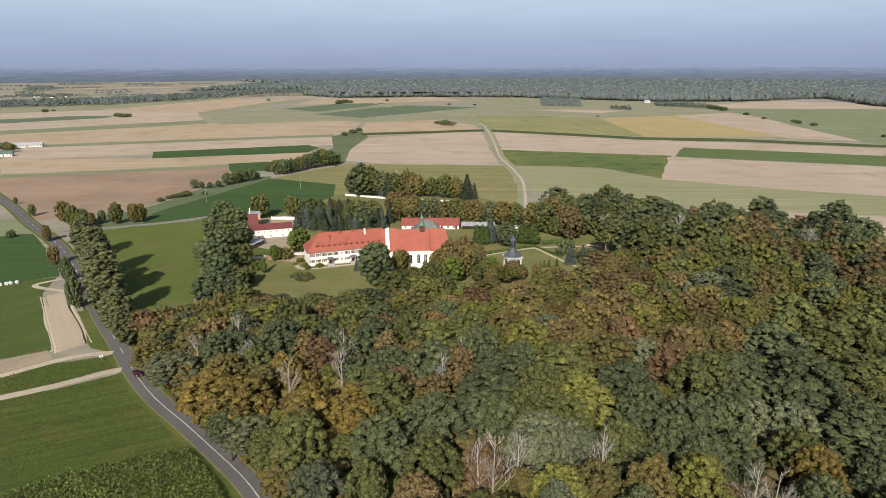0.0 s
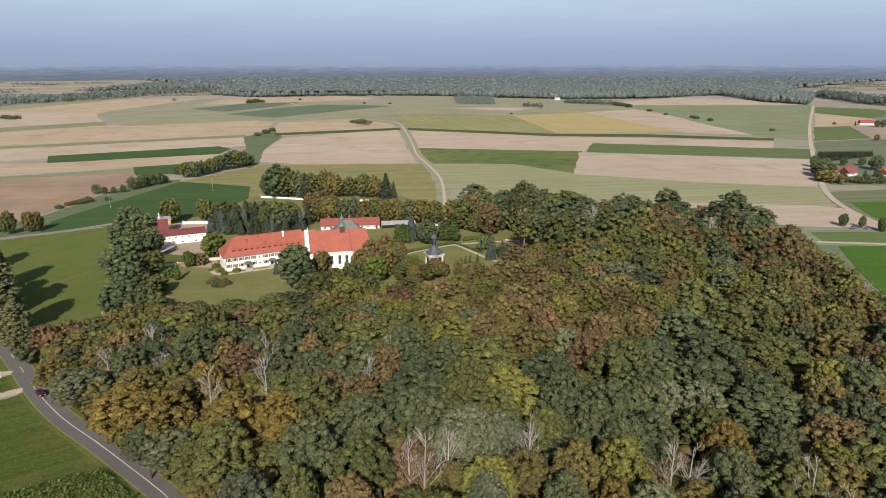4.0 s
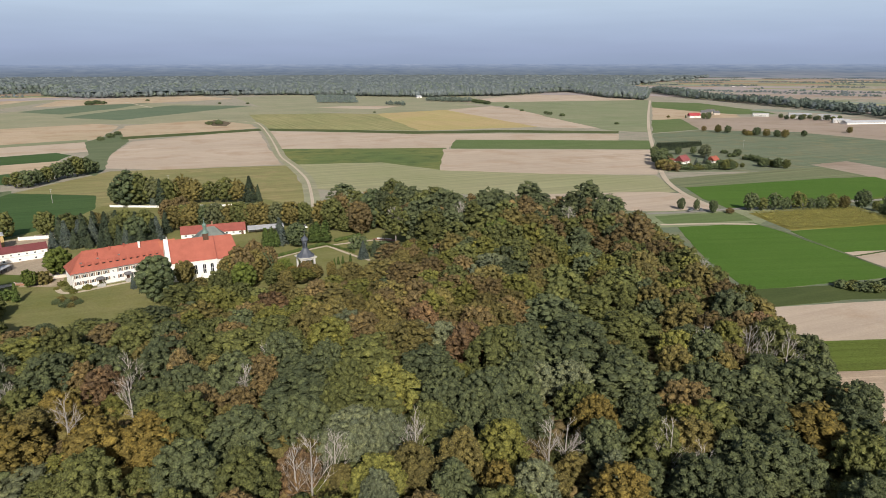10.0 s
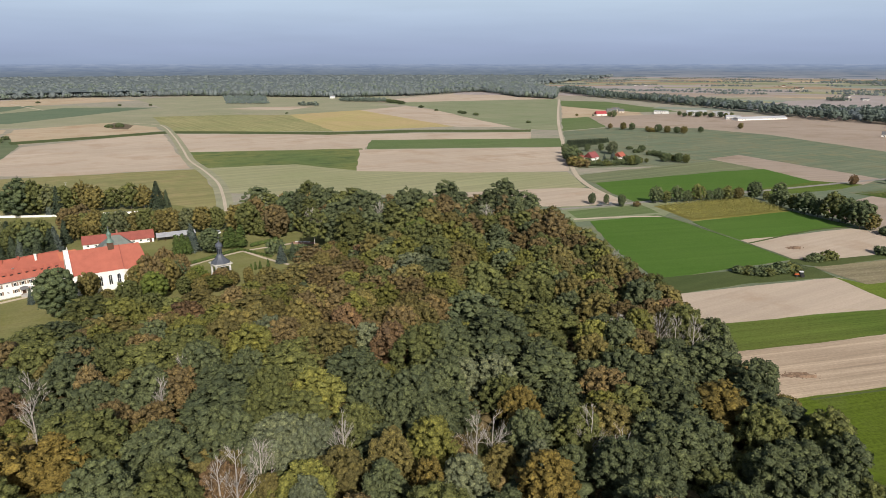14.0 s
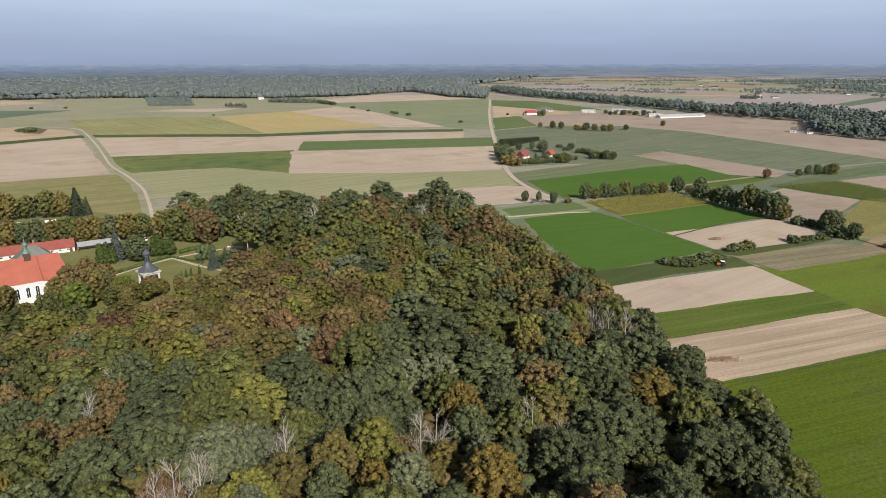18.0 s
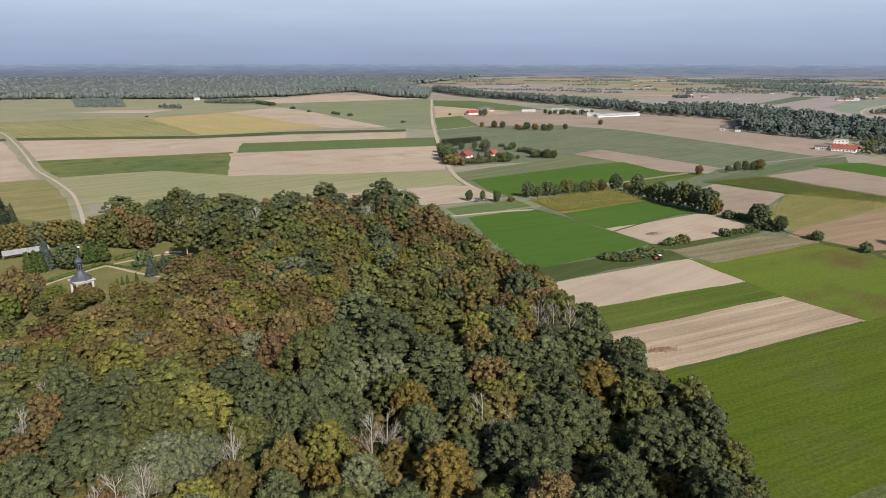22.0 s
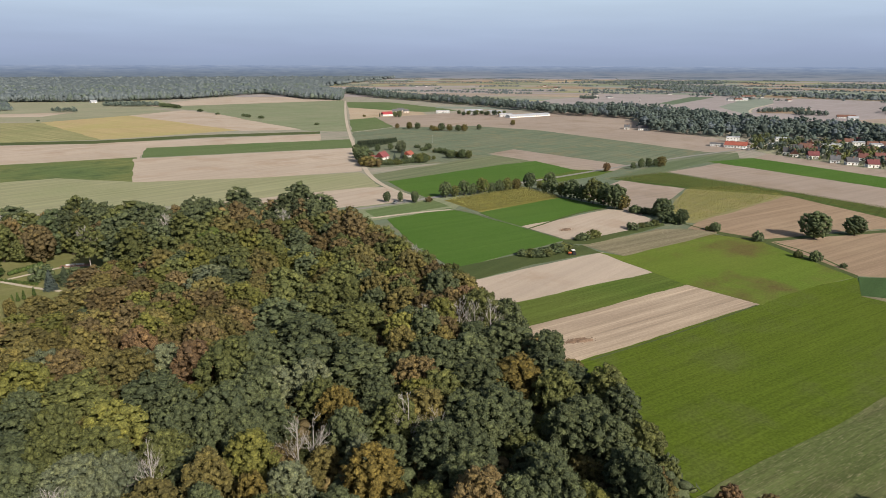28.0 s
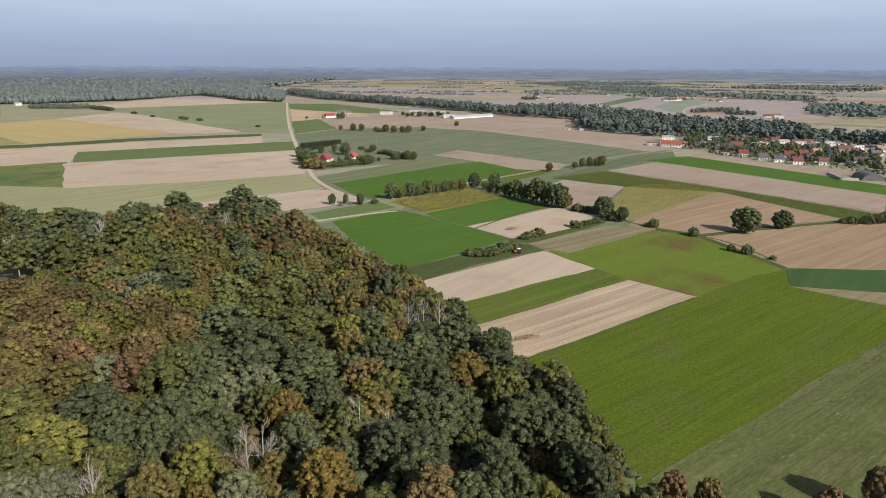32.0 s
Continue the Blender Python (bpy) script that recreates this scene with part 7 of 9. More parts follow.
tree(359.8, 189.0, 12.8, "mid", "full", 1.3, "hedgerow trees", "along the field edge")
tree(351.1, 179.9, 6.4, "mid", "bush", 1.3, "hedgerow trees", "along the field edge")
tree(350.8, 171.4, 10.2, "mid", "full", 1.1, "hedgerow trees", "along the field edge")
tree(351.2, 175.4, 4.6, "mid", "bush", 1.3, "hedgerow trees", "along the field edge")
tree(486.6, 312.0, 8.7, "rust", "full", 1.1, "lane trees", "beside the lane")
tree(517.3, 304.1, 6.8, "mid", "full", 1.1, "lane trees", "beside the lane")
tree(531.4, 304.6, 9.1, "mid", "full", 1.1, "lane trees", "beside the lane")
tree(539.4, 301.4, 9.1, "mid", "full", 1.1, "lane trees", "beside the lane")
tree(546.8, 298.9, 8.1, "mid", "full", 1.1, "lane trees", "beside the lane")
tree(550.6, 295.0, 10.3, "olive", "full", 1.3, "lane trees", "beside the lane")
tree(287.5, 189.3, 4.6, "green", "bush", 1.2, "hedgerow trees", "between the plots")
tree(278.5, 190.0, 4.2, "mid", "bush", 1.2, "hedgerow trees", "between the plots")
tree(282.4, 189.3, 2.9, "green", "bush", 1.2, "hedgerow trees", "between the plots")
tree(318.8, 184.6, 4.4, "mid", "bush", 1.2, "hedgerow trees", "between the plots")
tree(327.2, 183.9, 3.1, "green", "bush", 1.2, "hedgerow trees", "between the plots")
tree(332.5, 182.3, 3.1, "mid", "bush", 1.2, "hedgerow trees", "between the plots")
tree(337.7, 181.1, 3.5, "green", "bush", 1.2, "hedgerow trees", "between the plots")
tree(275.4, 191.5, 2.6, "mid", "bush", 1.2, "hedgerow trees", "between the plots")
tree(231.8, 192.7, 3.2, "mid", "bush", 1.5, "hedgerow trees", "in the field thicket")
tree(233.0, 190.0, 3.2, "green", "bush", 1.5, "hedgerow trees", "in the field thicket")
tree(234.9, 187.9, 3.4, "mid", "bush", 1.5, "hedgerow trees", "in the field thicket")
tree(237.6, 186.5, 3.6, "mid", "bush", 1.5, "hedgerow trees", "in the field thicket")
tree(240.3, 185.0, 3.6, "green", "bush", 1.5, "hedgerow trees", "in the field thicket")
tree(245.2, 185.6, 3.8, "mid", "bush", 1.5, "hedgerow trees", "in the field thicket")
tree(249.7, 185.4, 4.6, "mid", "bush", 1.5, "hedgerow trees", "in the field thicket")
tree(253.2, 184.7, 4.4, "green", "bush", 1.5, "hedgerow trees", "in the field thicket")
tree(257.7, 184.5, 3.4, "mid", "bush", 1.5, "hedgerow trees", "in the field thicket")
tree(262.4, 184.2, 2.0, "mid", "bush", 1.5, "hedgerow trees", "in the field thicket")
tree(239.2, 193.6, 2.3, "green", "bush", 1.5, "hedgerow trees", "in the field thicket")
tree(244.8, 190.6, 2.5, "mid", "bush", 1.5, "hedgerow trees", "in the field thicket")
tree(373.8, 106.4, 15.8, "mid", "full", 1.35, "lone field trees", "alone between the fields")
tree(398.3, 93.9, 11.8, "mid", "full", 1.3, "lone field trees", "alone between the fields")
tree(350.6, 150.7, 5.5, "mid", "bush", 0.85, "hedgerow trees", "at the field edge")
tree(349.2, 154.2, 3.1, "green", "bush", 0.85, "hedgerow trees", "at the field edge")
tree(345.8, 125.3, 5.2, "mid", "bush", 0.85, "hedgerow trees", "at the field edge")
tree(329.8, 99.4, 3.6, "green", "bush", 0.85, "hedgerow trees", "at the field edge")
tree(329.5, 91.3, 5.0, "mid", "bush", 0.85, "hedgerow trees", "at the field edge")
tree(326.8, 78.6, 2.6, "mid", "bush", 0.85, "hedgerow trees", "at the field edge")
tree(439.1, 71.0, 3.5, "green", "bush", 0.85, "hedgerow trees", "at the field edge")
tree(441.0, 66.9, 5.3, "mid", "bush", 0.85, "hedgerow trees", "at the field edge")
tree(446.3, 63.4, 4.2, "green", "bush", 0.85, "hedgerow trees", "at the field edge")
tree(448.1, 59.3, 6.0, "mid", "bush", 0.85, "hedgerow trees", "at the field edge")
tree(453.9, 55.3, 6.0, "green", "bush", 0.85, "hedgerow trees", "at the field edge")
tree(459.0, 52.0, 6.7, "mid", "bush", 0.85, "hedgerow trees", "at the field edge")
tree(602.1, 749.5, 8.2, "brown", "full", 1.3, "line of field trees", "along the meadow edge")
tree(609.4, 729.9, 11.4, "olive", "full", 1.3, "line of field trees", "along the meadow edge")
tree(618.1, 721.2, 10.6, "mid", "full", 1.3, "line of field trees", "along the meadow edge")
tree(626.9, 700.3, 7.3, "olive", "full", 1.3, "line of field trees", "along the meadow edge")
tree(631.5, 683.7, 11.2, "mid", "full", 1.3, "line of field trees", "along the meadow edge")
tree(633.9, 669.7, 10.3, "olive", "full", 1.3, "line of field trees", "along the meadow edge")
tree(642.4, 661.1, 9.6, "mid", "full", 1.3, "line of field trees", "along the meadow edge")
tree(648.6, 654.8, 10.4, "olive", "full", 1.3, "line of field trees", "along the meadow edge")
tree(681.6, 657.3, 8.2, "mid", "full", 1.3, "line of field trees", "along the meadow edge")
tree(772.5, 671.4, 8.8, "olive", "full", 1.3, "line of field trees", "along the meadow edge")
tree(625.3, 690.0, 6.4, "olive", "bush", 1.3, "line of field trees", "along the meadow edge")
tree(415.0, 586.6, 9.9, "fir", "fir", 1.9, "conifer hedge", "round the farmstead")
tree(418.4, 588.0, 9.7, "fir", "fir", 1.9, "conifer hedge", "round the farmstead")
tree(421.9, 589.4, 9.5, "fir", "fir", 1.9, "conifer hedge", "round the farmstead")
tree(425.4, 590.8, 9.4, "fir", "fir", 1.9, "conifer hedge", "round the farmstead")
tree(428.9, 592.3, 9.2, "fir", "fir", 1.9, "conifer hedge", "round the farmstead")
tree(432.5, 593.7, 9.0, "fir", "fir", 1.9, "conifer hedge", "round the farmstead")
tree(436.0, 595.2, 8.8, "fir", "fir", 1.9, "conifer hedge", "round the farmstead")
tree(439.7, 596.7, 8.7, "fir", "fir", 1.9, "conifer hedge", "round the farmstead")
tree(443.3, 598.1, 8.5, "fir", "fir", 1.9, "conifer hedge", "round the farmstead")
tree(447.0, 599.6, 8.3, "fir", "fir", 1.9, "conifer hedge", "round the farmstead")
tree(450.8, 601.2, 8.1, "fir", "fir", 1.9, "conifer hedge", "round the farmstead")
tree(454.5, 602.7, 7.9, "fir", "fir", 1.9, "conifer hedge", "round the farmstead")
tree(458.3, 604.3, 7.7, "fir", "fir", 1.9, "conifer hedge", "round the farmstead")
tree(462.2, 605.8, 7.5, "fir", "fir", 1.9, "conifer hedge", "round the farmstead")
tree(466.1, 607.4, 7.3, "fir", "fir", 1.9, "conifer hedge", "round the farmstead")
tree(470.0, 609.0, 7.1, "fir", "fir", 1.9, "conifer hedge", "round the farmstead")
tree(474.0, 610.6, 6.9, "fir", "fir", 1.9, "conifer hedge", "round the farmstead")
tree(478.0, 612.2, 6.7, "fir", "fir", 1.9, "conifer hedge", "round the farmstead")
tree(482.0, 613.9, 6.5, "fir", "fir", 1.9, "conifer hedge", "round the farmstead")
tree(486.1, 615.6, 6.3, "fir", "fir", 1.9, "conifer hedge", "round the farmstead")
tree(490.2, 617.2, 6.1, "fir", "fir", 1.9, "conifer hedge", "round the farmstead")
tree(494.4, 618.9, 6.0, "fir", "fir", 1.9, "conifer hedge", "round the farmstead")
tree(374.6, 527.0, 12.9, "mid", "full", 1.45, "farmstead trees", "round the farmstead")
tree(388.8, 554.2, 11.7, "mid", "full", 1.1, "farmstead trees", "round the farmstead")
tree(361.6, 512.7, 12.0, "mid", "full", 1.1, "farmstead trees", "round the farmstead")
tree(345.0, 483.7, 8.8, "olive", "full", 1.0, "farmstead trees", "round the farmstead")
tree(366.9, 507.2, 9.8, "mid", "full", 1.0, "farmstead trees", "round the farmstead")
tree(358.1, 484.9, 8.4, "mid", "full", 1.0, "farmstead trees", "round the farmstead")
tree(398.6, 463.5, 9.7, "green", "full", 1.1, "farmstead trees", "round the farmstead")
tree(404.8, 462.4, 8.2, "mid", "full", 1.1, "farmstead trees", "round the farmstead")
tree(451.4, 459.1, 9.7, "mid", "full", 1.2, "farmstead trees", "round the farmstead")
tree(456.1, 454.2, 8.6, "green", "full", 1.2, "farmstead trees", "round the farmstead")
tree(359.1, 499.4, 14.4, "mid", "full", 1.45, "farmstead trees", "round the farmstead")
tree(351.0, 482.3, 9.4, "olive", "bush", 1.45, "farmstead trees", "round the farmstead")
tree(352.8, 475.5, 7.8, "brown", "bush", 1.45, "farmstead trees", "round the farmstead")
tree(433.5, 533.6, 13.2, "silver", "full", 1.2, "farmstead trees", "round the farmstead")
tree(386.5, 486.8, 8.2, "blue_fir", "fir", 1.45, "farmstead trees", "round the farmstead")
tree(406.8, 499.5, 9.0, "blue_fir", "fir", 1.45, "farmstead trees", "round the farmstead")
tree(400.5, 472.3, 8.7, "mid", "full", 1.45, "farmstead trees", "round the farmstead")
tree(410.5, 472.9, 7.2, "green", "bush", 1.45, "farmstead trees", "round the farmstead")
tree(416.9, 471.8, 5.6, "green", "full", 1.45, "farmstead trees", "round the farmstead")
tree(423.4, 470.7, 4.5, "green", "full", 1.45, "farmstead trees", "round the farmstead")
tree(469.5, 530.6, 8.1, "mid", "full", 1.45, "farmstead trees", "round the farmstead")
tree(465.2, 507.6, 5.5, "mid", "bush", 1.6, "farmstead trees", "round the farmstead")
tree(465.4, 500.8, 5.4, "mid", "bush", 1.5, "farmstead trees", "round the farmstead")
tree(443.4, 467.4, 8.6, "mid", "full", 1.45, "farmstead trees", "round the farmstead")
tree(451.1, 465.4, 6.9, "green", "full", 1.45, "farmstead trees", "round the farmstead")
tree(455.1, 461.3, 6.3, "mid", "full", 1.45, "farmstead trees", "round the farmstead")
tree(365.4, 477.4, 4.8, "mid", "bush", 1.45, "farmstead trees", "round the farmstead")
tree(369.7, 472.8, 4.2, "mid", "bush", 1.45, "farmstead trees", "round the farmstead")
tree(376.4, 471.0, 5.3, "green", "bush", 1.45, "farmstead trees", "round the farmstead")
tree(386.1, 471.2, 4.8, "mid", "bush", 1.45, "farmstead trees", "round the farmstead")
tree(395.4, 472.2, 4.9, "mid", "bush", 1.45, "farmstead trees", "round the farmstead")
tree(400.7, 466.7, 6.0, "mid", "bush", 1.45, "farmstead trees", "round the farmstead")
tree(474.0, 554.7, 3.8, "mid", "bush", 1.45, "farmstead trees", "round the farmstead")
tree(462.8, 530.5, 4.3, "mid", "bush", 1.45, "farmstead trees", "round the farmstead")
tree(462.5, 490.7, 5.4, "mid", "bush", 1.45, "farmstead trees", "round the farmstead")
tree(400.8, 560.9, 10.1, "fir", "fir", 1.45, "farmstead trees", "round the farmstead")
tree(381.2, 520.2, 8.4, "mid", "full", 1.45, "farmstead trees", "round the farmstead")
tree(721.5, 947.5, 7.0, "fir", "fir", 1.0, "farm trees", "beside the red-roofed house")
tree(733.6, 917.5, 11.9, "mid", "full", 1.0, "farm trees", "beside the red-roofed house")
tree(739.3, 911.9, 12.9, "mid", "full", 1.0, "farm trees", "beside the red-roofed house")
tree(701.4, 967.3, 4.0, "olive", "bush", 1.0, "farm trees", "beside the red-roofed house")
tree(873.7, 896.1, 8.5, "mid", "full", 1.5, "trees before the sheds", "in front of the white sheds")
tree(859.7, 869.3, 8.0, "fir", "full", 1.5, "trees before the sheds", "in front of the white sheds")
tree(876.2, 873.2, 8.0, "green", "full", 1.5, "trees before the sheds", "in front of the white sheds")
tree(889.2, 881.1, 8.0, "mid", "full", 1.5, "trees before the sheds", "in front of the white sheds")
tree(874.9, 854.5, 9.4, "fir", "full", 1.5, "trees before the sheds", "in front of the white sheds")
tree(887.7, 862.0, 9.5, "green", "full", 1.5, "trees before the sheds", "in front of the white sheds")
tree(904.7, 865.9, 8.0, "mid", "full", 1.5, "trees before the sheds", "in front of the white sheds")
tree(890.0, 839.7, 8.0, "fir", "full", 1.5, "trees before the sheds", "in front of the white sheds")
tree(903.0, 847.1, 8.0, "green", "full", 1.5, "trees before the sheds", "in front of the white sheds")
tree(920.2, 850.8, 8.0, "mid", "full", 1.5, "trees before the sheds", "in front of the white sheds")
tree(901.4, 828.6, 10.4, "fir", "full", 1.5, "trees before the sheds", "in front of the white sheds")
tree(918.4, 832.1, 8.0, "green", "full", 1.5, "trees before the sheds", "in front of the white sheds")
tree(935.8, 835.6, 8.0, "mid", "full", 1.5, "trees before the sheds", "in front of the white sheds")
for x_, y_, h_, lf_ in ((112, 38, 11, "rust"), (117, 32, 9, "brown"), (131, 13, 9, "rust"), (141, 6, 12, "brown")):
    tree(x_, y_, h_, lf_, "full", 0.9, "trees at the stubble edge", "at the stubble field edge")
tree(-9.6, 284.4, 14.2, "olive", "full", 0.8, "garden trees", "in front of the church")
tree(-2.8, 291.6, 14.5, "brown", "full", 0.75, "garden trees", "in front of the church")
tree(2.5, 281.1, 11.6, "mid", "full", 0.9, "garden trees", "in front of the church")
tree(-7.4, 261.8, 12.7, "fresh", "full", 1.1, "garden trees", "in front of the church")
tree(9.3, 274.5, 9.3, "fresh", "full", 1.1, "garden trees", "in front of the church")
tree(3.1, 264.9, 8.3, "green", "full", 1.1, "garden trees", "in front of the church")
tree(-30.3, 280.8, 9.8, "olive", "full", 0.8, "garden trees", "in front of the church")
tree(-1.4, 274.4, 12.2, "olive", "full", 1.1, "garden trees", "in front of the church")
tree(-24.6, 263.1, 7.7, "olive", "full", 1.1, "garden trees", "in front of the church")
tree(-17.0, 259.5, 10.9, "green", "full", 1.1, "garden trees", "in front of the church")
tree(12.4, 269.7, 6.8, "gold", "full", 1.1, "garden trees", "in front of the church")
tree(16.8, 266.6, 6.7, "rust", "full", 1.1, "garden trees", "in front of the church")
tree(22.3, 268.2, 7.3, "olive", "full", 1.1, "garden trees", "in front of the church")
tree(41, 352, 19.0, "green", "full", 1.0, "trees behind the garden", "behind the monastery garden")
tree(49, 346, 12.0, "green", "full", 0.9, "trees behind the garden", "behind the monastery garden")
tree(55, 345, 18.0, "brown", "full", 1.1, "trees behind the garden", "behind the monastery garden")
tree(62, 350, 20.0, "mid", "full", 1.1, "trees behind the garden", "behind the monastery garden")
tree(46, 358, 20.0, "brown", "full", 1.0, "trees behind the garden", "behind the monastery garden")
tree(70, 345, 19.0, "green", "full", 1.0, "trees behind the garden", "behind the monastery garden")
tree(77, 343, 20.0, "mid", "full", 1.0, "trees behind the garden", "behind the monastery garden")
tree(84, 338, 19.0, "brown", "full", 0.9, "trees behind the garden", "behind the monastery garden")
tree(88, 328, 18.0, "olive", "full", 1.0, "trees behind the garden", "behind the monastery garden")
tree(36, 360, 17.0, "olive", "full", 1.0, "trees behind the garden", "behind the monastery garden")
tree(54, 362, 21.0, "green", "full", 1.2, "trees behind the garden", "behind the monastery garden")
tree(66, 360, 22.0, "mid", "full", 1.1, "trees behind the garden", "behind the monastery garden")
tree(78, 356, 21.0, "brown", "full", 1.1, "trees behind the garden", "behind the monastery garden")
tree(93, 320, 17.0, "green", "full", 0.9, "trees behind the garden", "behind the monastery garden")
tree(-673.0, 1216.4, 7.4, "mid", "bush", 1.5, "far field bushes", "far out among the fields")
tree(-656.7, 1202.5, 6.3, "mid", "bush", 1.5, "far field bushes", "far out among the fields")
tree(-655.6, 1216.8, 6.3, "mid", "bush", 1.5, "far field bushes", "far out among the fields")
tree(-898.1, 1339.4, 7.0, "mid", "bush", 1.5, "far field bushes", "far out among the fields")
tree(-903.0, 1375.4, 3.6, "mid", "bush", 1.5, "far field bushes", "far out among the fields")
tree(-341.0, 1673.4, 9.9, "mid", "bush", 1.5, "far field bushes", "far out among the fields")
tree(-331.6, 1700.5, 10.1, "mid", "bush", 1.5, "far field bushes", "far out among the fields")
tree(-316.7, 1700.7, 7.2, "mid", "bush", 1.5, "far field bushes", "far out among the fields")
tree(-235.4, 1818.3, 4.6, "mid", "bush", 1.5, "far field bushes", "far out among the fields")
tree(-55.8, 1626.7, 4.1, "mid", "bush", 1.5, "far field bushes", "far out among the fields")
tree(7.2, 1603.3, 4.0, "mid", "bush", 1.5, "far field bushes", "far out among the fields")
tree(-55.2, 1068.2, 5.5, "mid", "bush", 1.5, "far field bushes", "far out among the fields")
tree(-41.2, 1068.5, 6.4, "mid", "bush", 1.5, "far field bushes", "far out among the fields")
tree(-165.7, 948.4, 4.9, "mid", "bush", 1.5, "far field bushes", "far out among the fields")
tree(-168.0, 914.7, 5.6, "mid", "bush", 1.5, "far field bushes", "far out among the fields")
tree(-174.1, 883.1, 4.6, "mid", "bush", 1.5, "far field bushes", "far out among the fields")
tree(237.1, 1237.3, 2.5, "mid", "bush", 1.5, "far field bushes", "far out among the fields")
tree(535.3, 1501.1, 8.7, "mid", "bush", 1.5, "far field bushes", "far out among the fields")
tree(536.8, 1480.8, 8.6, "mid", "bush", 1.5, "far field bushes", "far out among the fields")
tree(539.5, 1461.0, 8.5, "mid", "bush", 1.5, "far field bushes", "far out among the fields")
tree(537.6, 1422.8, 8.3, "mid", "bush", 1.5, "far field bushes", "far out among the fields")
tree(530.7, 1288.1, 5.4, "mid", "bush", 1.5, "far field bushes", "far out among the fields")
tree(522.7, 1189.5, 4.0, "mid", "bush", 1.5, "far field bushes", "far out among the fields")
tree(540.7, 1116.8, 4.7, "mid", "bush", 1.5, "far field bushes", "far out among the fields")
tree(536.4, 1094.2, 5.5, "mid", "bush", 1.5, "far field bushes", "far out among the fields")
tree(540.7, 1052.1, 5.3, "mid", "bush", 1.5, "far field bushes", "far out among the fields")
tree(547.0, 881.9, 3.7, "mid", "bush", 1.5, "far field bushes", "far out among the fields")
tree(-510.3, 690.1, 9.9, "olive", "full", 1.5, "far field bushes", "far out among the fields")
tree(-529.6, 709.6, 8.9, "mid", "bush", 1.5, "far field bushes", "far out among the fields")

tree(379, 526, 13.0, "mid", "full", 1.15, "farmstead trees", "around the farmstead")
tree(353, 486, 10.0, "mid", "full", 1.15, "farmstead trees", "around the farmstead")
tree(354, 480, 9.0, "green", "full", 1.15, "farmstead trees", "around the farmstead")
tree(361, 478, 8.0, "mid", "full", 1.15, "farmstead trees", "around the farmstead")
tree(371, 475, 6.0, "green", "full", 1.15, "farmstead trees", "around the farmstead")
tree(378, 473, 6.5, "mid", "full", 1.15, "farmstead trees", "around the farmstead")
tree(431, 531, 14.0, "silver", "full", 1.15, "farmstead trees", "around the farmstead")
tree(395, 481, 7.0, "mid", "full", 1.15, "farmstead trees", "around the farmstead")
tree(404, 478, 6.5, "green", "full", 1.15, "farmstead trees", "around the farmstead")
tree(413, 476, 7.0, "mid", "full", 1.15, "farmstead trees", "around the farmstead")
tree(460, 511, 4.0, "green", "full", 1.15, "farmstead trees", "around the farmstead")
tree(463, 503, 6.0, "mid", "full", 1.15, "farmstead trees", "around the farmstead")
tree(445, 473, 6.0, "green", "full", 1.15, "farmstead trees", "around the farmstead")
tree(450, 470, 8.0, "mid", "full", 1.15, "farmstead trees", "around the farmstead")
tree(457, 466, 7.5, "green", "full", 1.15, "farmstead trees", "around the farmstead")
tree(439, 559, 8.0, "mid", "full", 1.15, "farmstead trees", "around the farmstead")
tree(422, 561, 8.0, "mid", "full", 1.15, "farmstead trees", "around the farmstead")
tree(-51, 455, 15.0, "green", "full", 1.0, "park trees", "behind the park wall")
tree(-43, 456, 16.0, "olive", "full", 1.0, "park trees", "behind the park wall")
tree(-29, 453, 15.0, "green", "full", 1.0, "park trees", "behind the park wall")
tree(-35, 454, 13.0, "poplar", "full", 1.0, "park trees", "behind the park wall")
tree(-70, 458, 17.0, "green", "full", 1.0, "park trees", "behind the park wall")
tree(-3, 448, 13.0, "olive", "full", 1.0, "park trees", "behind the park wall")
tree(-49, 391, 16.0, "brown", "full", 0.9, "park trees", "in the park behind the monastery")
tree(-42, 394, 17.0, "brown", "full", 0.9, "park trees", "in the park behind the monastery")
tree(-36, 396, 13.5, "olive", "full", 0.9, "park trees", "in the park behind the monastery")
tree(-46, 401, 15.0, "olive", "full", 0.9, "park trees", "in the park behind the monastery")

# ---- farmsteads and the village ----
def cottage(x, y, turn, L=10.0, W=8.5, eave=3.4, ridge=7.2, wallm=PLASTER, roofm=TILE_DARK, words="white house with red roof", group="village houses", flat=False):
    """A plain dwelling: walls, roof, windows, door and chimney."""
    ob = thing("house", words, "house", pose(x, y, 0, 0, 0, turn), group)
    part("wall", wall_shape(L, W, eave, None if flat else ridge), wallm, ob)
    if flat:
        part("roof", Shape().soft_box(-0.4, -0.4, eave, L + 0.4, W + 0.4, eave + 0.45, 0.08), roofm, ob)
    else:
        part("roof", roof_shape(L, W, eave, ridge, 0.5), roofm, ob)
        chimney(ob, L * 0.6, W * 0.42, ridge - 1.6, ridge + 0.9, 0.7)
    n = max(2, int(L / 3))
    rows = 2 if eave > 4.8 else 1
    for r in range(rows):
        for i in range(n):
            window(ob, L * (i + 0.5) / n, 0, 1.0 + 2.8 * r, 1.4, 1.3)
        for j in range(2):
            window(ob, 0, W * (j + 0.5) / 2, 1.0 + 2.8 * r, 1.3, 1.3, -90)
            window(ob, L, W * (j + 0.5) / 2, 1.0 + 2.8 * r, 1.3, 1.3, 90)
    part("door", Shape().box(L * 0.5 - 0.5, -0.07, 0, L * 0.5 + 0.5, 0.05, 2.1), WOOD, ob)
    return ob


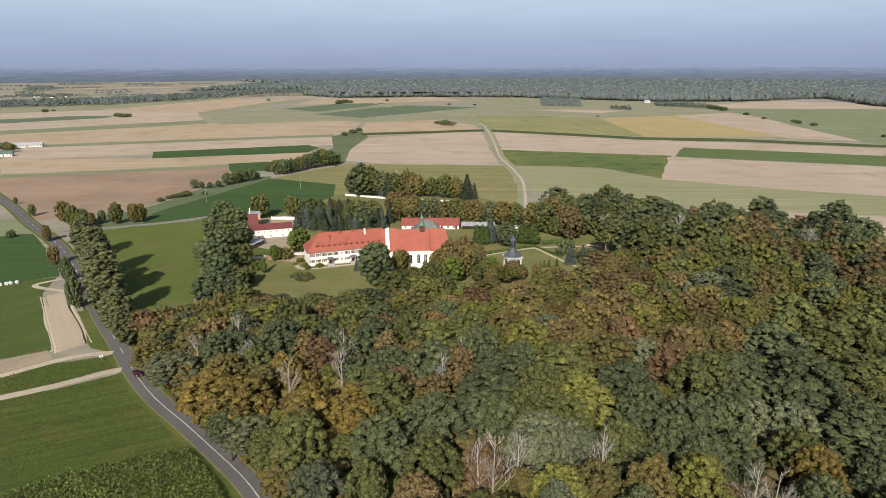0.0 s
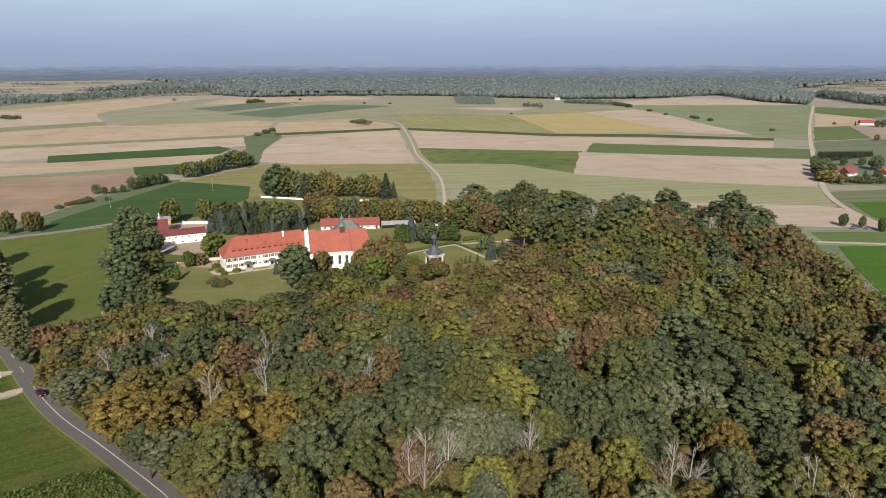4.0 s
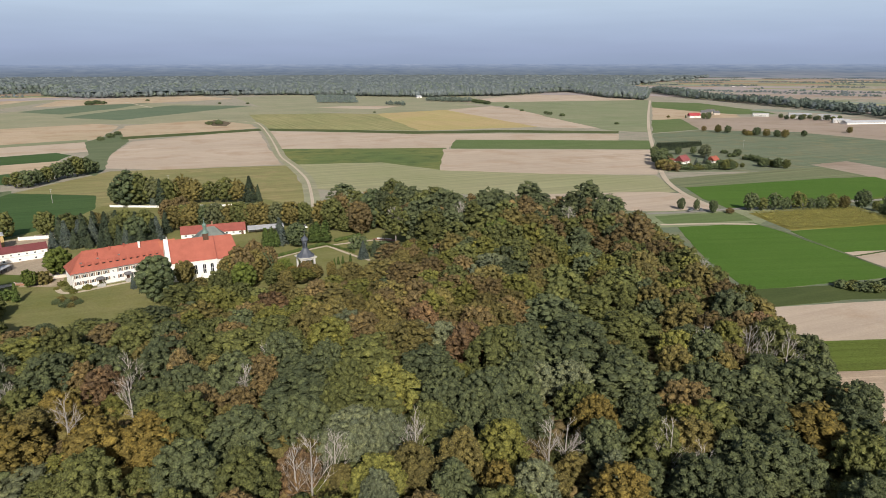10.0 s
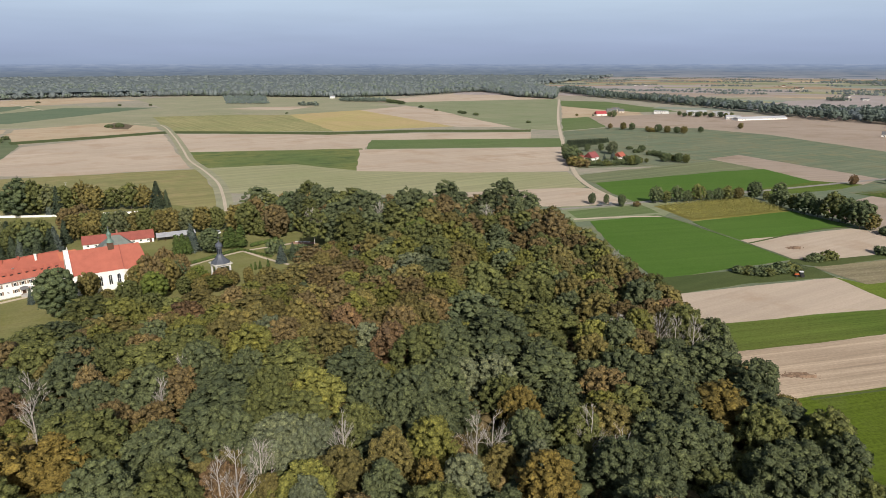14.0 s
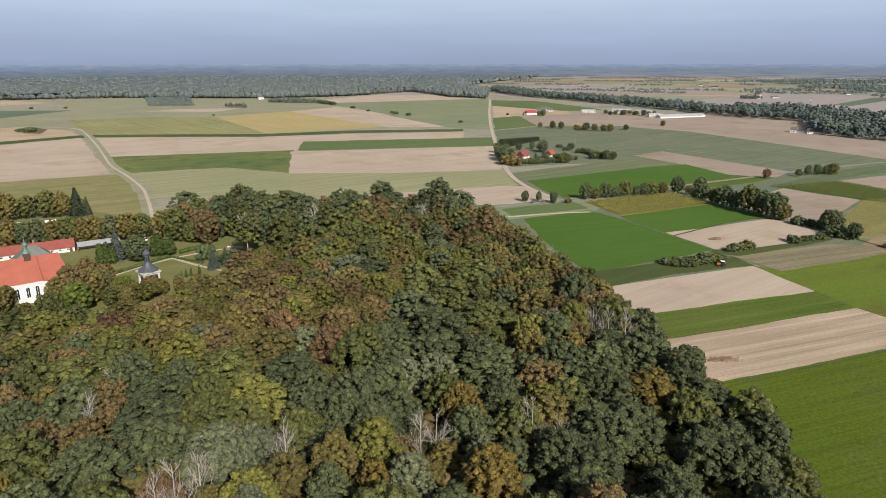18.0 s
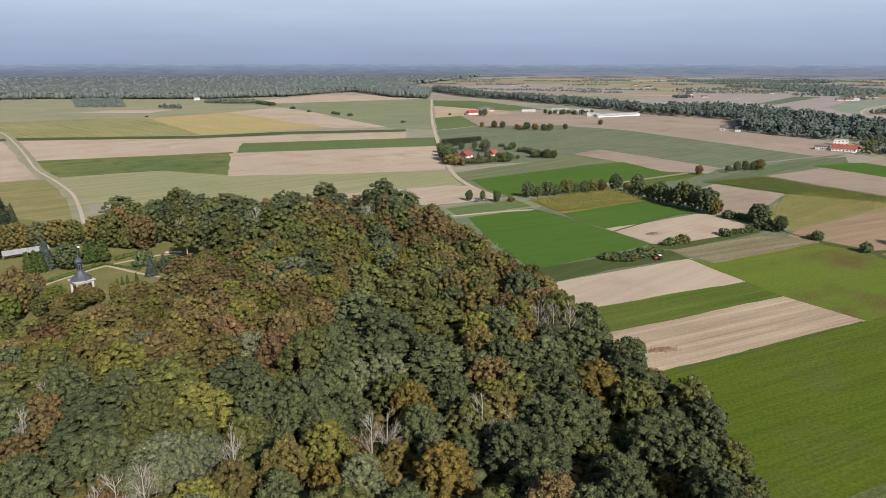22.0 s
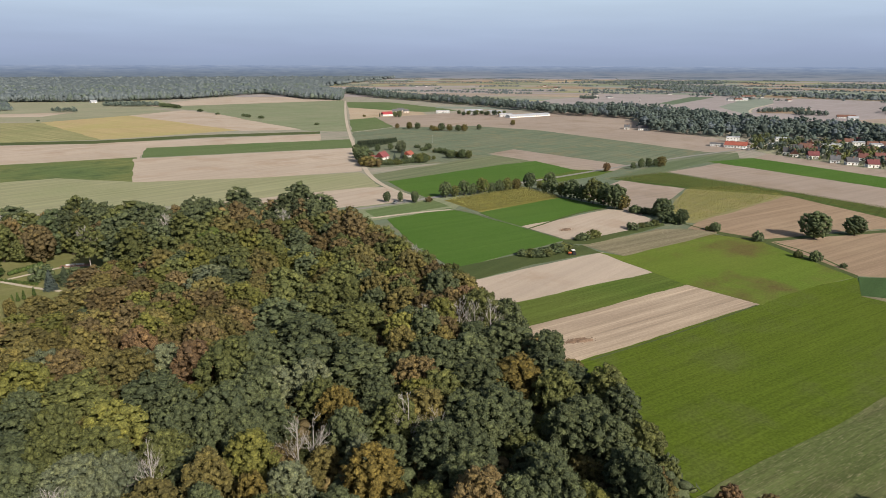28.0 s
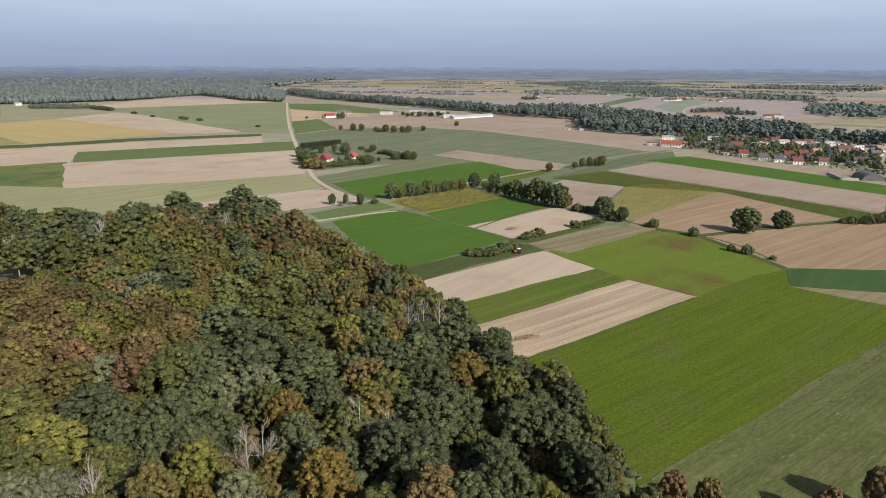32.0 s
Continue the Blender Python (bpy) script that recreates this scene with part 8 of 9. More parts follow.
# farmstead beside the long track
cottage(385, 503, 25, 13, 9, 3.2, 7.6, PLASTER, plain_mat("bright_red_roof", (0.26, 0.075, 0.075), 0.6), "white farmhouse with bright red roof", "farmstead")
cottage(372, 512, 20, 14, 8, 3.0, 6.4, PLASTER_CREAM, TILE_DARK, "cream farm wing with dark red roof", "farmstead")
cottage(417, 500, 20, 9, 8, 3.0, 6.2, PLASTER, TILE, "small farm outbuilding with orange roof", "farmstead")
cottage(376, 530, 25, 9, 6, 3.0, 4.5, PLASTER, ROOF_PALE, "low shed with pale roof", "farmstead", True)
cottage(734, 953, -10, 20, 9, 4.0, 8.0, PLASTER, plain_mat("vivid_red_roof", (0.36, 0.06, 0.065), 0.6), "white farmhouse with vivid red roof", "far farms")
# long poultry shed and white works
big = thing("long_barn", "very long low barn with pale grey metal roof", "barn", pose(881, 772, 0, 0, 0, -7))
part("wall", wall_shape(100, 14, 3.0, 5.6), PLASTER, big)
part("roof", roof_shape(100, 14, 3.0, 5.6, 0.5), ROOF_PALE, big, "pale grey metal roof")
for i_ in range(17):
    window(big, 3 + i_ * 5.6, 0, 1.4, 2.0, 1.0)
for i_, (x_, y_, l_, w_, h_) in enumerate(((862, 948, 26, 12, 5), (900, 905, 34, 14, 6), (930, 872, 28, 12, 6), (915, 850, 20, 10, 5), (900, 812, 22, 12, 4), (884, 800, 14, 10, 5), (885, 880, 16, 12, 5))):
    cottage(x_, y_, -38, l_, w_, h_, h_ + 2, PLASTER_GREY, ROOF_PALE, "white works shed with pale roof", "works sheds", i_ % 2 == 0)
for x_, y_, l_ in ((808, 1018, 18), (838, 1040, 14), (822, 1000, 10)):
    cottage(x_, y_, -30, l_, 9, 3.4, 6.8, PLASTER_CREAM, ROOF_GREY, "cream cottage with grey roof", "far farms")

for x_, y_, a_, l_, rm_, wd_ in ((850, 520, -60, 7, ROOF_GREY, "low white shed with pale roof"), (852, 498, -60, 16, SLATE, "long white cottage with slate roof"), (454, 1742, 10, 14, ROOF_PALE, "small white house before the forest"), (1790, 782, -40, 16, ROOF_GREY, "far farmhouse with grey roof"), (1806, 768, -40, 20, TILE_BROWN, "far barn with brown roof"), (1822, 756, -40, 16, ROOF_PALE, "far white farmhouse with pale roof"), (2000, 830, -40, 40, TILE_BROWN, "long far barn with brown roof"), (1650, 1072, -20, 18, ROOF_GREY, "far farmhouse with grey roof"), (1326, 376, -60, 30, TILE_BROWN, "long far shed with red-brown roof"), (1304, 352, -60, 16, ROOF_PALE, "far white house with pale roof")):
    cottage(x_, y_, a_, l_, 9, 3.6, 6.8, PLASTER, rm_, wd_, "far farms")
ms_ = thing("radio_mast", "thin grey lattice radio mast above the tree belt", "mast", pose(1023, 600, 0))
for k_ in range(3):
    a_ = 2.094 * k_
    part("leg", Shape().limb((1.5 * math.cos(a_), 1.5 * math.sin(a_), 0), (0.5 * math.cos(a_), 0.5 * math.sin(a_), 38), 0.16, 0.12, 5), ROOF_GREY, ms_)
for k_ in range(15):
    z_ = 2.4 * k_ + 1.2
    q_ = 1.5 - z_ / 38
    part("brace", Shape().limb((q_ * math.cos(2.094 * k_), q_ * math.sin(2.094 * k_), z_), (q_ * math.cos(2.094 * (k_ + 1)), q_ * math.sin(2.094 * (k_ + 1)), z_ + 2.2), 0.07, 0.07, 4), ROOF_GREY, ms_)
for k_ in range(3):
    a_ = 2.094 * k_ + 0.5
    part("antenna", Shape().soft_box(0.9 * math.cos(a_) - 0.2, 0.9 * math.sin(a_) - 0.2, 33.5, 0.9 * math.cos(a_) + 0.2, 0.9 * math.sin(a_) + 0.2, 36.0, 0.06), PLASTER, ms_, "white panel antenna")

# village houses: x, y, turn, length, roof kind
VILLAGE = [
    (742, 338, -62, 14, "W"),
    (744, 322, -74, 23, "O"),
    (800, 345, -66, 20, "F"),
    (760, 300, 18, 11, "b"),
    (776, 284, -55, 16, "C"),
    (836, 300, -61, 18, "F"),
    (728, 252, -71, 12, "s"),
    (766, 255, -64, 11, "s"),
    (715, 222, -55, 12, "m"),
    (745, 221, 22, 11, "r"),
    (698, 197, -69, 10, "g"),
    (816, 232, -69, 16, "F"),
    (694, 181, -53, 12, "s"),
    (736, 183, -67, 10, "r"),
    (691, 163, -54, 12, "m"),
    (752, 172, -55, 11, "r"),
    (856, 222, -65, 17, "F"),
    (848, 201, -61, 16, "F"),
    (854, 185, -68, 14, "F"),
    (783, 167, -54, 12, "p"),
]
VILLAGE += [
    (725, 148, 24, 12, "b"),
    (876, 175, -64, 14, "F"),
    (810, 156, -66, 14, "C"),
    (754, 140, 24, 13, "p"),
    (865, 160, -60, 12, "F"),
    (852, 149, 20, 9, "r"),
    (853, 141, -56, 14, "F"),
    (767, 117, 32, 12, "g"),
    (833, 121, -62, 12, "g"),
    (867, 121, -70, 13, "p"),
    (902, 229, -54, 12, "m"),
    (804, 250, 34, 10, "g"),
    (774, 246, -61, 10, "b"),
    (748, 202, 26, 10, "b"),
    (736, 162, -63, 9, "r"),
    (789, 139, -60, 10, "g"),
    (812, 136, -69, 10, "b"),
    (798, 235, -54, 11, "F"),
    (718, 233, 25, 9, "b"),
    (828, 109, 35, 11, "r"),
    (888, 117, -57, 13, "F"),
]
VILLAGE_ROOF = {"s": (SLATE, "dark slate"), "b": (TILE_BROWN, "brown"), "m": (TILE_MAROON, "maroon"), "r": (VILLAGE_RED, "faded red"), "g": (ROOF_GREY, "grey"), "p": (ROOF_BEIGE, "beige"), "O": (TILE, "orange-red")}
for x_, y_, a_, l_, k_ in VILLAGE:
    if k_ == "W":
        cottage(x_, y_, a_, l_, 10, 3.2, 3.6, PLASTER_GREY, ROOF_GREY, "low dark workshop with flat roof", flat=True)
    elif k_ in "FC":
        cottage(x_, y_, a_, l_ * 0.74, 8, 4.4 if k_ == "C" else 6.4, 6, PLASTER if k_ == "F" else PLASTER_CREAM, ROOF_PALE, "white two-storey house with flat roof" if k_ == "F" else "cream house with flat roof", flat=True)
    elif k_ == "O":
        cottage(x_, y_, a_, l_, 13, 3.6, 7.0, PLASTER, TILE, "long white shop with orange-red roof")
    else:
        rm_, rn_ = VILLAGE_ROOF[k_]
        cottage(x_, y_, a_, l_ * 0.80, 7.4, 3.9, 7.6, PLASTER, rm_, f"white village house with {rn_} pitched roof")
rv_ = np.random.default_rng(55)
ROOFS = [(VILLAGE_RED, "faded red"), (TILE_BROWN, "brown"), (ROOF_GREY, "grey"), (SLATE, "dark slate"), (ROOF_GREY, "grey")]
more_ = [(q[0], q[1]) for q in VILLAGE]
while len(more_) < 60:       # further houses between them
    x_, y_ = 695 + rv_.uniform(0, 190), rv_.uniform(110, 262)
    if x_ > 735 - 0.28 * (262 - y_) and min(math.hypot(x_ - a, y_ - b) for a, b in more_) > 14.5:
        more_.append((x_, y_))
        rm_, rn_ = ROOFS[int(rv_.integers(5))]
        cottage(x_, y_, (-64, 27, -58)[len(more_) % 3], 9.0 + 3 * rv_.uniform(), 7.4, 4.0, 7.4, PLASTER, rm_, f"white village house with {rn_} pitched roof")
for i_ in range(9):       # roofs among the trees behind
    rm_, rn_ = ROOFS[int(rv_.integers(5))]
    cottage(1010 + rv_.uniform(-40, 60), 70 + 22 * i_, -65 + rv_.uniform(-25, 25), 11, 9, 4, 8, PLASTER, rm_, f"village house with {rn_} pitched roof")
rows3_ = []
for i_ in range(620):
    a_, d_ = rv_.uniform(-0.02, 1.1), rv_.uniform(-8, 150)
    x_, y_ = 748 - 52 * a_ + d_ - 20, 290 - 200 * a_ + 0.3 * d_ + rv_.uniform(-6, 6)
    if x_ < 742 and y_ > 262:
        continue
    if min(math.hypot(x_ - q[0] - 3, y_ - q[1] - 2) for q in more_) > 6.5:
        rows3_.append((x_, y_, 0.0, rv_.uniform(3.0, 10.5) if d_ > 15 else rv_.uniform(1.5, 4.5), 1.25, ("dark", "far_deep", "far_deep", "dark", "green")[i_ % 5], "grove"))
joined("village_garden_trees", rows3_, "dark green garden trees and bushes between the village houses", "trees")
# hangar and concrete silo walls
hg = thing("arched_hangar", "dark arched hangar with concrete clamp walls", "barn", pose(632, 86, 0, 0, 0, -60))
arc_ = [(9 * math.cos(math.pi * i / 12), 6 * math.sin(math.pi * i / 12)) for i in range(13)]
hs_ = Shape().add([(x, 0, z) for x, z in arc_] + [(x, 22, z) for x, z in arc_], [(i, i + 1, 14 + i, 13 + i) for i in range(12)] + [tuple(range(13)), tuple(range(25, 12, -1))])
part("vault", hs_, ROOF_GREY, hg)
for i_, (x0_, y0_, x1_, y1_) in enumerate(((-26, -2, -24, 30), (-26, -2, -12, -1), (12, -4, 13, 26))):
    part("clamp_wall", Shape().box(x0_, y0_, 0, x1_, y1_, 2.4), CONCRETE, hg)
# far western farm
for x_, y_, l_, w_, rm_, wd_ in ((-535, 729, 30, 9, ROOF_PALE, "long farm shed with pale roof"), (-500, 652, 16, 9, COPPER, "low barn with green roof"), (-515, 640, 9, 7, ROOF_PALE, "small farm shed with pale roof"), (-540, 715, 12, 8, TILE_BROWN, "small barn with brown roof")):
    cottage(x_, y_, 25, l_, w_, 3.2, 5.6, PLASTER, rm_, wd_, "western farm")
# scattered far farmhouses
FAR_HOMES = []
for i_ in range(54):
    if i_ < 30:
        y_ = rv_.uniform(1985, 2220)
        x_ = -1395 - (y_ - 2090) * 0.45 + rv_.uniform(-110, 90)
    else:
        r_, a_ = rv_.uniform(1900, 3000), radians(rv_.uniform(38, 78))
        x_, y_ = r_ * math.sin(a_), r_ * math.cos(a_)
    rm_, rn_ = ROOFS[int(rv_.integers(len(ROOFS)))]
    FAR_HOMES.append((x_, y_))
    ob_ = thing("house", f"far white farmhouse with {rn_} roof", "house", pose(x_, y_, 0, 0, 0, rv_.uniform(0, 180)), "far farmhouses")
    part("wall", wall_shape(12, 8, 3.4, 6.8), PLASTER, ob_)
    part("roof", roof_shape(12, 8, 3.4, 6.8, 0.5), rm_, ob_)

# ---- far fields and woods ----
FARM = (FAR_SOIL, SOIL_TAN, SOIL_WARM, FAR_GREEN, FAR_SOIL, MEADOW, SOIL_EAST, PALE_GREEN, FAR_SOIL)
WORDS = {FAR_SOIL: "bare far soil strip, paled for haze", FAR_GREEN: "pale green far field strip", SOIL: "pale far soil strip", SOIL_EAST: "tan far soil strip", SOIL_WARM: "warm far soil strip", SOIL_TAN: "tan far field strip", GRASS_PALE: "pale green far field strip", MEADOW: "green far field strip", PALE_GREEN: "pale green far field strip"}
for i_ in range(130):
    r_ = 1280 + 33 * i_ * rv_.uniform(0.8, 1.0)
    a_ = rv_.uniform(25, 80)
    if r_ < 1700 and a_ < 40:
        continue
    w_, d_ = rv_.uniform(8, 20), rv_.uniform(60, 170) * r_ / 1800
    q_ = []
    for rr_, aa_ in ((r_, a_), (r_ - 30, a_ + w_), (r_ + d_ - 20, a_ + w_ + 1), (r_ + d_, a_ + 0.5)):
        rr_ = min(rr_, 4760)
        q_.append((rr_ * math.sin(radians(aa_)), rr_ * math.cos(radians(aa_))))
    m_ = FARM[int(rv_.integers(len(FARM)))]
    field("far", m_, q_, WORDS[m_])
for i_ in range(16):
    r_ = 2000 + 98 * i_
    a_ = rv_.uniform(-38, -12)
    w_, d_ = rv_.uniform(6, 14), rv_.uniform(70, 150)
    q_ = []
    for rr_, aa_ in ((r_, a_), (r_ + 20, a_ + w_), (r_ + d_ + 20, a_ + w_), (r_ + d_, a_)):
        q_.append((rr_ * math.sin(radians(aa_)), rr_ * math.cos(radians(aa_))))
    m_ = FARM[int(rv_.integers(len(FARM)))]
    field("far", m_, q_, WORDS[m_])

field("field_far_a", FAR_SOIL, [(1120, 1000), (1460, 1130), (1950, 1180), (2120, 930), (1990, 800), (2060, 640), (2070, 480), (1800, 410), (1440, 300), (1150, 380), (1080, 700)], "wide bare soil behind the tree belt, paled for haze")
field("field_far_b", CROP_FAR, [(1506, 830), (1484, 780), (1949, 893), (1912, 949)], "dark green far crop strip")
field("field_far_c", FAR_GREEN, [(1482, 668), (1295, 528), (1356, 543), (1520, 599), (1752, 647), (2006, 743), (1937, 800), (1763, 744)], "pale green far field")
field("field_far_d", SOIL_TAN, [(1340, 530), (1500, 560), (1560, 500), (1420, 440)], "tan far stubble plot")
lane("far_lane", SAND, 5.0, [(1340, 530), (1356, 543), (1420, 570), (1520, 599), (1709, 630)], "pale far farm lane")

PINE_WOOD = [(-650, 2700), (-560, 2350), (-560, 2170), (-399, 1985), (-147, 2060), (139, 2031), (286, 1922), (382, 1851), (498, 1786), (636, 1790), (719, 1790), (1027, 1965),
             (954, 1590), (985, 1460), (1197, 1760), (1456, 2310), (2400, 3200), (3000, 3700), (900, 4700), (-1600, 4480)]
BELT = [(1246, 1841), (1143, 1523), (1100, 1150), (1050, 900), (1012, 757), (1006, 690), (1022, 640), (1015, 600), (885, 512), (857, 479), (850, 414), (853, 365), (880, 312), (905, 261), (897, 193), (912, 113), (942, 60),
        (1010, 60), (975, 150), (985, 208), (1090, 277), (1068, 343), (1065, 410), (1106, 482), (1150, 535), (1165, 594), (1200, 660), (1255, 745), (1183, 811), (1100, 817), (1135, 930), (1185, 1150), (1211, 1506), (1384, 1974)]
LEFT_BELT = [(-1110, 1390), (-1093, 1471), (-903, 1613), (-773, 1946), (-752, 2188), (-580, 2439), (-638, 2684), (-859, 2439), (-945, 2233), (-1028, 1840), (-1231, 1660), (-1261, 1582)]
LEFT_FAR = [(-1100, 2495), (-573, 2825), (-786, 3578), (-1150, 3360)]
PATCHES = [[(2397, 1485), (2418, 1340), (2178, 1083), (2109, 926), (1990, 845), (2196, 815), (2382, 887), (2896, 1280), (2817, 1406), (2749, 1527)], [(2162, 804), (2055, 642), (2063, 558), (2079, 470), (2300, 510), (2290, 620), (2380, 810)],
           [(1560, 363), (1443, 315), (1427, 262), (1430, 180), (1700, 170), (1900, 300), (1810, 415)], [(-1769, 2555), (-1749, 2686), (-2002, 3078), (-2011, 2909)], [(2900, 1950), (3300, 1500), (3650, 1600), (3150, 2150)], [(3100, 1050), (3150, 500), (3500, 500), (3500, 1050)]]
PLANTATION = [(168, 1594), (258, 1554), (282, 1730), (300, 1860), (200, 1930)]
THICKETS = [[(436, 1590), (470, 1545), (534, 1502), (548, 1560), (470, 1640)], [(306, 1455), (340, 1420), (352, 1440), (322, 1490)], [(1338, 450), (1362, 404), (1400, 410), (1380, 470)], [(1545, 1085), (1580, 1050), (1610, 1090), (1570, 1120)], [(2040, 870), (2060, 830), (2100, 850)], [(1328, 530), (1400, 505), (1480, 470), (1490, 485), (1400, 525)]]


def wood_rows(poly, step, h, leaf, form, wide, rng, far=1e9, near=0.0):
    xs, ys = [p[0] for p in poly], [p[1] for p in poly]
    out = []
    y = min(ys)
    while y < max(ys):
        x = min(xs)
        while x < max(xs):
            a, b = x + rng.uniform(-0.45, 0.45) * step, y + rng.uniform(-0.45, 0.45) * step
            d = math.hypot(a, b)
            if near <= d < far and inside(a, b, poly):
                lf = leaf[int(rng.integers(len(leaf)))]
                zz = 0.0
                out.append((a, b, zz, h * (rng.uniform(0.80, 1.15) if form == "pine" else rng.uniform(0.62, 1.25)), wide * rng.uniform(0.9, 1.2), lf, form))
            x += step
        y += step
    return out


rw_ = np.random.default_rng(77)


def edge_rows(poly, step, h, leaf, form, wide, rng, far):
    """A row of trees along the outline of a wood."""
    out = []
    for (x0, y0), (x1, y1) in zip(poly, poly[1:] + poly[:1]):
        n = int(math.hypot(x1 - x0, y1 - y0) / step)
        for i in range(n):
            x, y = x0 + (x1 - x0) * i / n + rng.normal(0, 2), y0 + (y1 - y0) * i / n + rng.normal(0, 3)
            if math.hypot(x, y) < far:
                out.append((x, y, 0.0, h * rng.uniform(0.7, 1.1), wide * rng.uniform(0.8, 1.2), leaf[int(rng.integers(len(leaf)))], form))
    return out


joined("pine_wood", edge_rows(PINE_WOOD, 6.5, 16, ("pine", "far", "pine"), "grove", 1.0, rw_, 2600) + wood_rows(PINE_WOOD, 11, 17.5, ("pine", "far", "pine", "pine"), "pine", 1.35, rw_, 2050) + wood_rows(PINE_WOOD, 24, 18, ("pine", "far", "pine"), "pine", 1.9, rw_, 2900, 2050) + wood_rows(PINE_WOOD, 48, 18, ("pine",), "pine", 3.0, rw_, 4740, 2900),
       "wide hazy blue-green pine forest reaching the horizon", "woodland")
# Sheet added among the crowns so dark shaded gaps don't show between them
deck_ = Shape()
cells_ = {}


def deck_vertex(i, j):
    if (i, j) not in cells_:
        cells_[(i, j)] = len(deck_.v)
        deck_.v.append((i * 28.0, j * 28.0, 15.0 + 1.5 * noise.noise((i * 0.9, j * 0.9, 2.0))))
    return cells_[(i, j)]


for i_ in range(-62, 112):
    for j_ in range(50, 172):
        if math.hypot(i_ * 28, j_ * 28) < 4720 and all(inside(q * 28.0, w * 28.0, PINE_WOOD) for q, w in ((i_ - 0.4, j_ - 0.4), (i_ + 1.4, j_ - 0.4), (i_ + 1.4, j_ + 1.4), (i_ - 0.4, j_ + 1.4))):
            deck_.f.append((deck_vertex(i_, j_), deck_vertex(i_ + 1, j_), deck_vertex(i_ + 1, j_ + 1), deck_vertex(i_, j_ + 1)))
            deck_.mi.append(0)
single("pine_wood_canopy", deck_, LEAF["pine"], "closed haze-blue canopy sheet of the far pine forest", "woodland", kind="stuff")
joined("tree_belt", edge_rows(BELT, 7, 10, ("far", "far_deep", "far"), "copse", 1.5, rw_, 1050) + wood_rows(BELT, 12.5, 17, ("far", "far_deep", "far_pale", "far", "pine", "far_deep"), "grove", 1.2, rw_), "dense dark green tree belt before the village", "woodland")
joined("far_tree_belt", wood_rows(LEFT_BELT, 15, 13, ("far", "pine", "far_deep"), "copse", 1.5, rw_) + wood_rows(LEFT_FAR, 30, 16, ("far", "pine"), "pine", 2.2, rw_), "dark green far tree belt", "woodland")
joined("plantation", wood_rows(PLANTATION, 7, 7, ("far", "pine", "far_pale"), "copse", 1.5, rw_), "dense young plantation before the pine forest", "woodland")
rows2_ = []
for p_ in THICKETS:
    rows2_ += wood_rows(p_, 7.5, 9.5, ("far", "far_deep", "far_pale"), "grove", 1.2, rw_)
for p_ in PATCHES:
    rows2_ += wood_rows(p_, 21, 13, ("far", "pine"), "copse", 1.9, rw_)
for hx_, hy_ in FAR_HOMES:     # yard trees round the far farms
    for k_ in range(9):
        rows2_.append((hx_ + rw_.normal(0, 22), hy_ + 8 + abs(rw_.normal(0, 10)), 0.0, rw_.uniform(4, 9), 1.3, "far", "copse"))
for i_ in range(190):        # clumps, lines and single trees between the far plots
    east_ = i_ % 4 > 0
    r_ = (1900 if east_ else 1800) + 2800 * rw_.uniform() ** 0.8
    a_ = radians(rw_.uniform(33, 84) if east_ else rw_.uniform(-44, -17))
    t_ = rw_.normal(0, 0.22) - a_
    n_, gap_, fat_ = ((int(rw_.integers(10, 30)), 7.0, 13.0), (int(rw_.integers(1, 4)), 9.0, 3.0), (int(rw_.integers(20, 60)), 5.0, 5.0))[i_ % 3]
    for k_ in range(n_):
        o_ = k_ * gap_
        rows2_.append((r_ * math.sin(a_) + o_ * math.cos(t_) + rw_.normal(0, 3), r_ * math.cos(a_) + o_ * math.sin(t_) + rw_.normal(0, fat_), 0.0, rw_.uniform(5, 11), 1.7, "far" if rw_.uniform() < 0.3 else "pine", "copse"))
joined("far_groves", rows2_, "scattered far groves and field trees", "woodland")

# distant hazy skyline: a glowing ring with the haze painted into its colour
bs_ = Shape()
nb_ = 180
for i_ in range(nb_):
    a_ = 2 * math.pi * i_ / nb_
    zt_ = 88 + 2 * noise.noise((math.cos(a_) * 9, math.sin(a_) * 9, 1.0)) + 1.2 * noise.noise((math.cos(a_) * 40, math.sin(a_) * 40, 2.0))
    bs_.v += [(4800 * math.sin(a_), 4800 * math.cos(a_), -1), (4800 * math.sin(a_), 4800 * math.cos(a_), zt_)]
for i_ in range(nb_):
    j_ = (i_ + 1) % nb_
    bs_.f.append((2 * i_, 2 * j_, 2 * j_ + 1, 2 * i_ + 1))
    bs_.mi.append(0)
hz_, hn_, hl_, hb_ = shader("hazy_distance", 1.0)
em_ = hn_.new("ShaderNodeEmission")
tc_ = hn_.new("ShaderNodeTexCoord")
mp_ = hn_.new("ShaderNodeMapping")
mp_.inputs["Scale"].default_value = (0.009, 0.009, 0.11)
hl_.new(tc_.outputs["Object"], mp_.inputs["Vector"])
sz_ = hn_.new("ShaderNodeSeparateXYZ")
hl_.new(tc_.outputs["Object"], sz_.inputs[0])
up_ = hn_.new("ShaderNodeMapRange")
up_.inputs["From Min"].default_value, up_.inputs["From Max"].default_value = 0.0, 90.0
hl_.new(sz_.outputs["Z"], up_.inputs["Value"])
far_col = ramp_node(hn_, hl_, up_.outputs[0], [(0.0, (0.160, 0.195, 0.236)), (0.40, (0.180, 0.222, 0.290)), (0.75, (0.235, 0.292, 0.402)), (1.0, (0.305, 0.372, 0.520))])
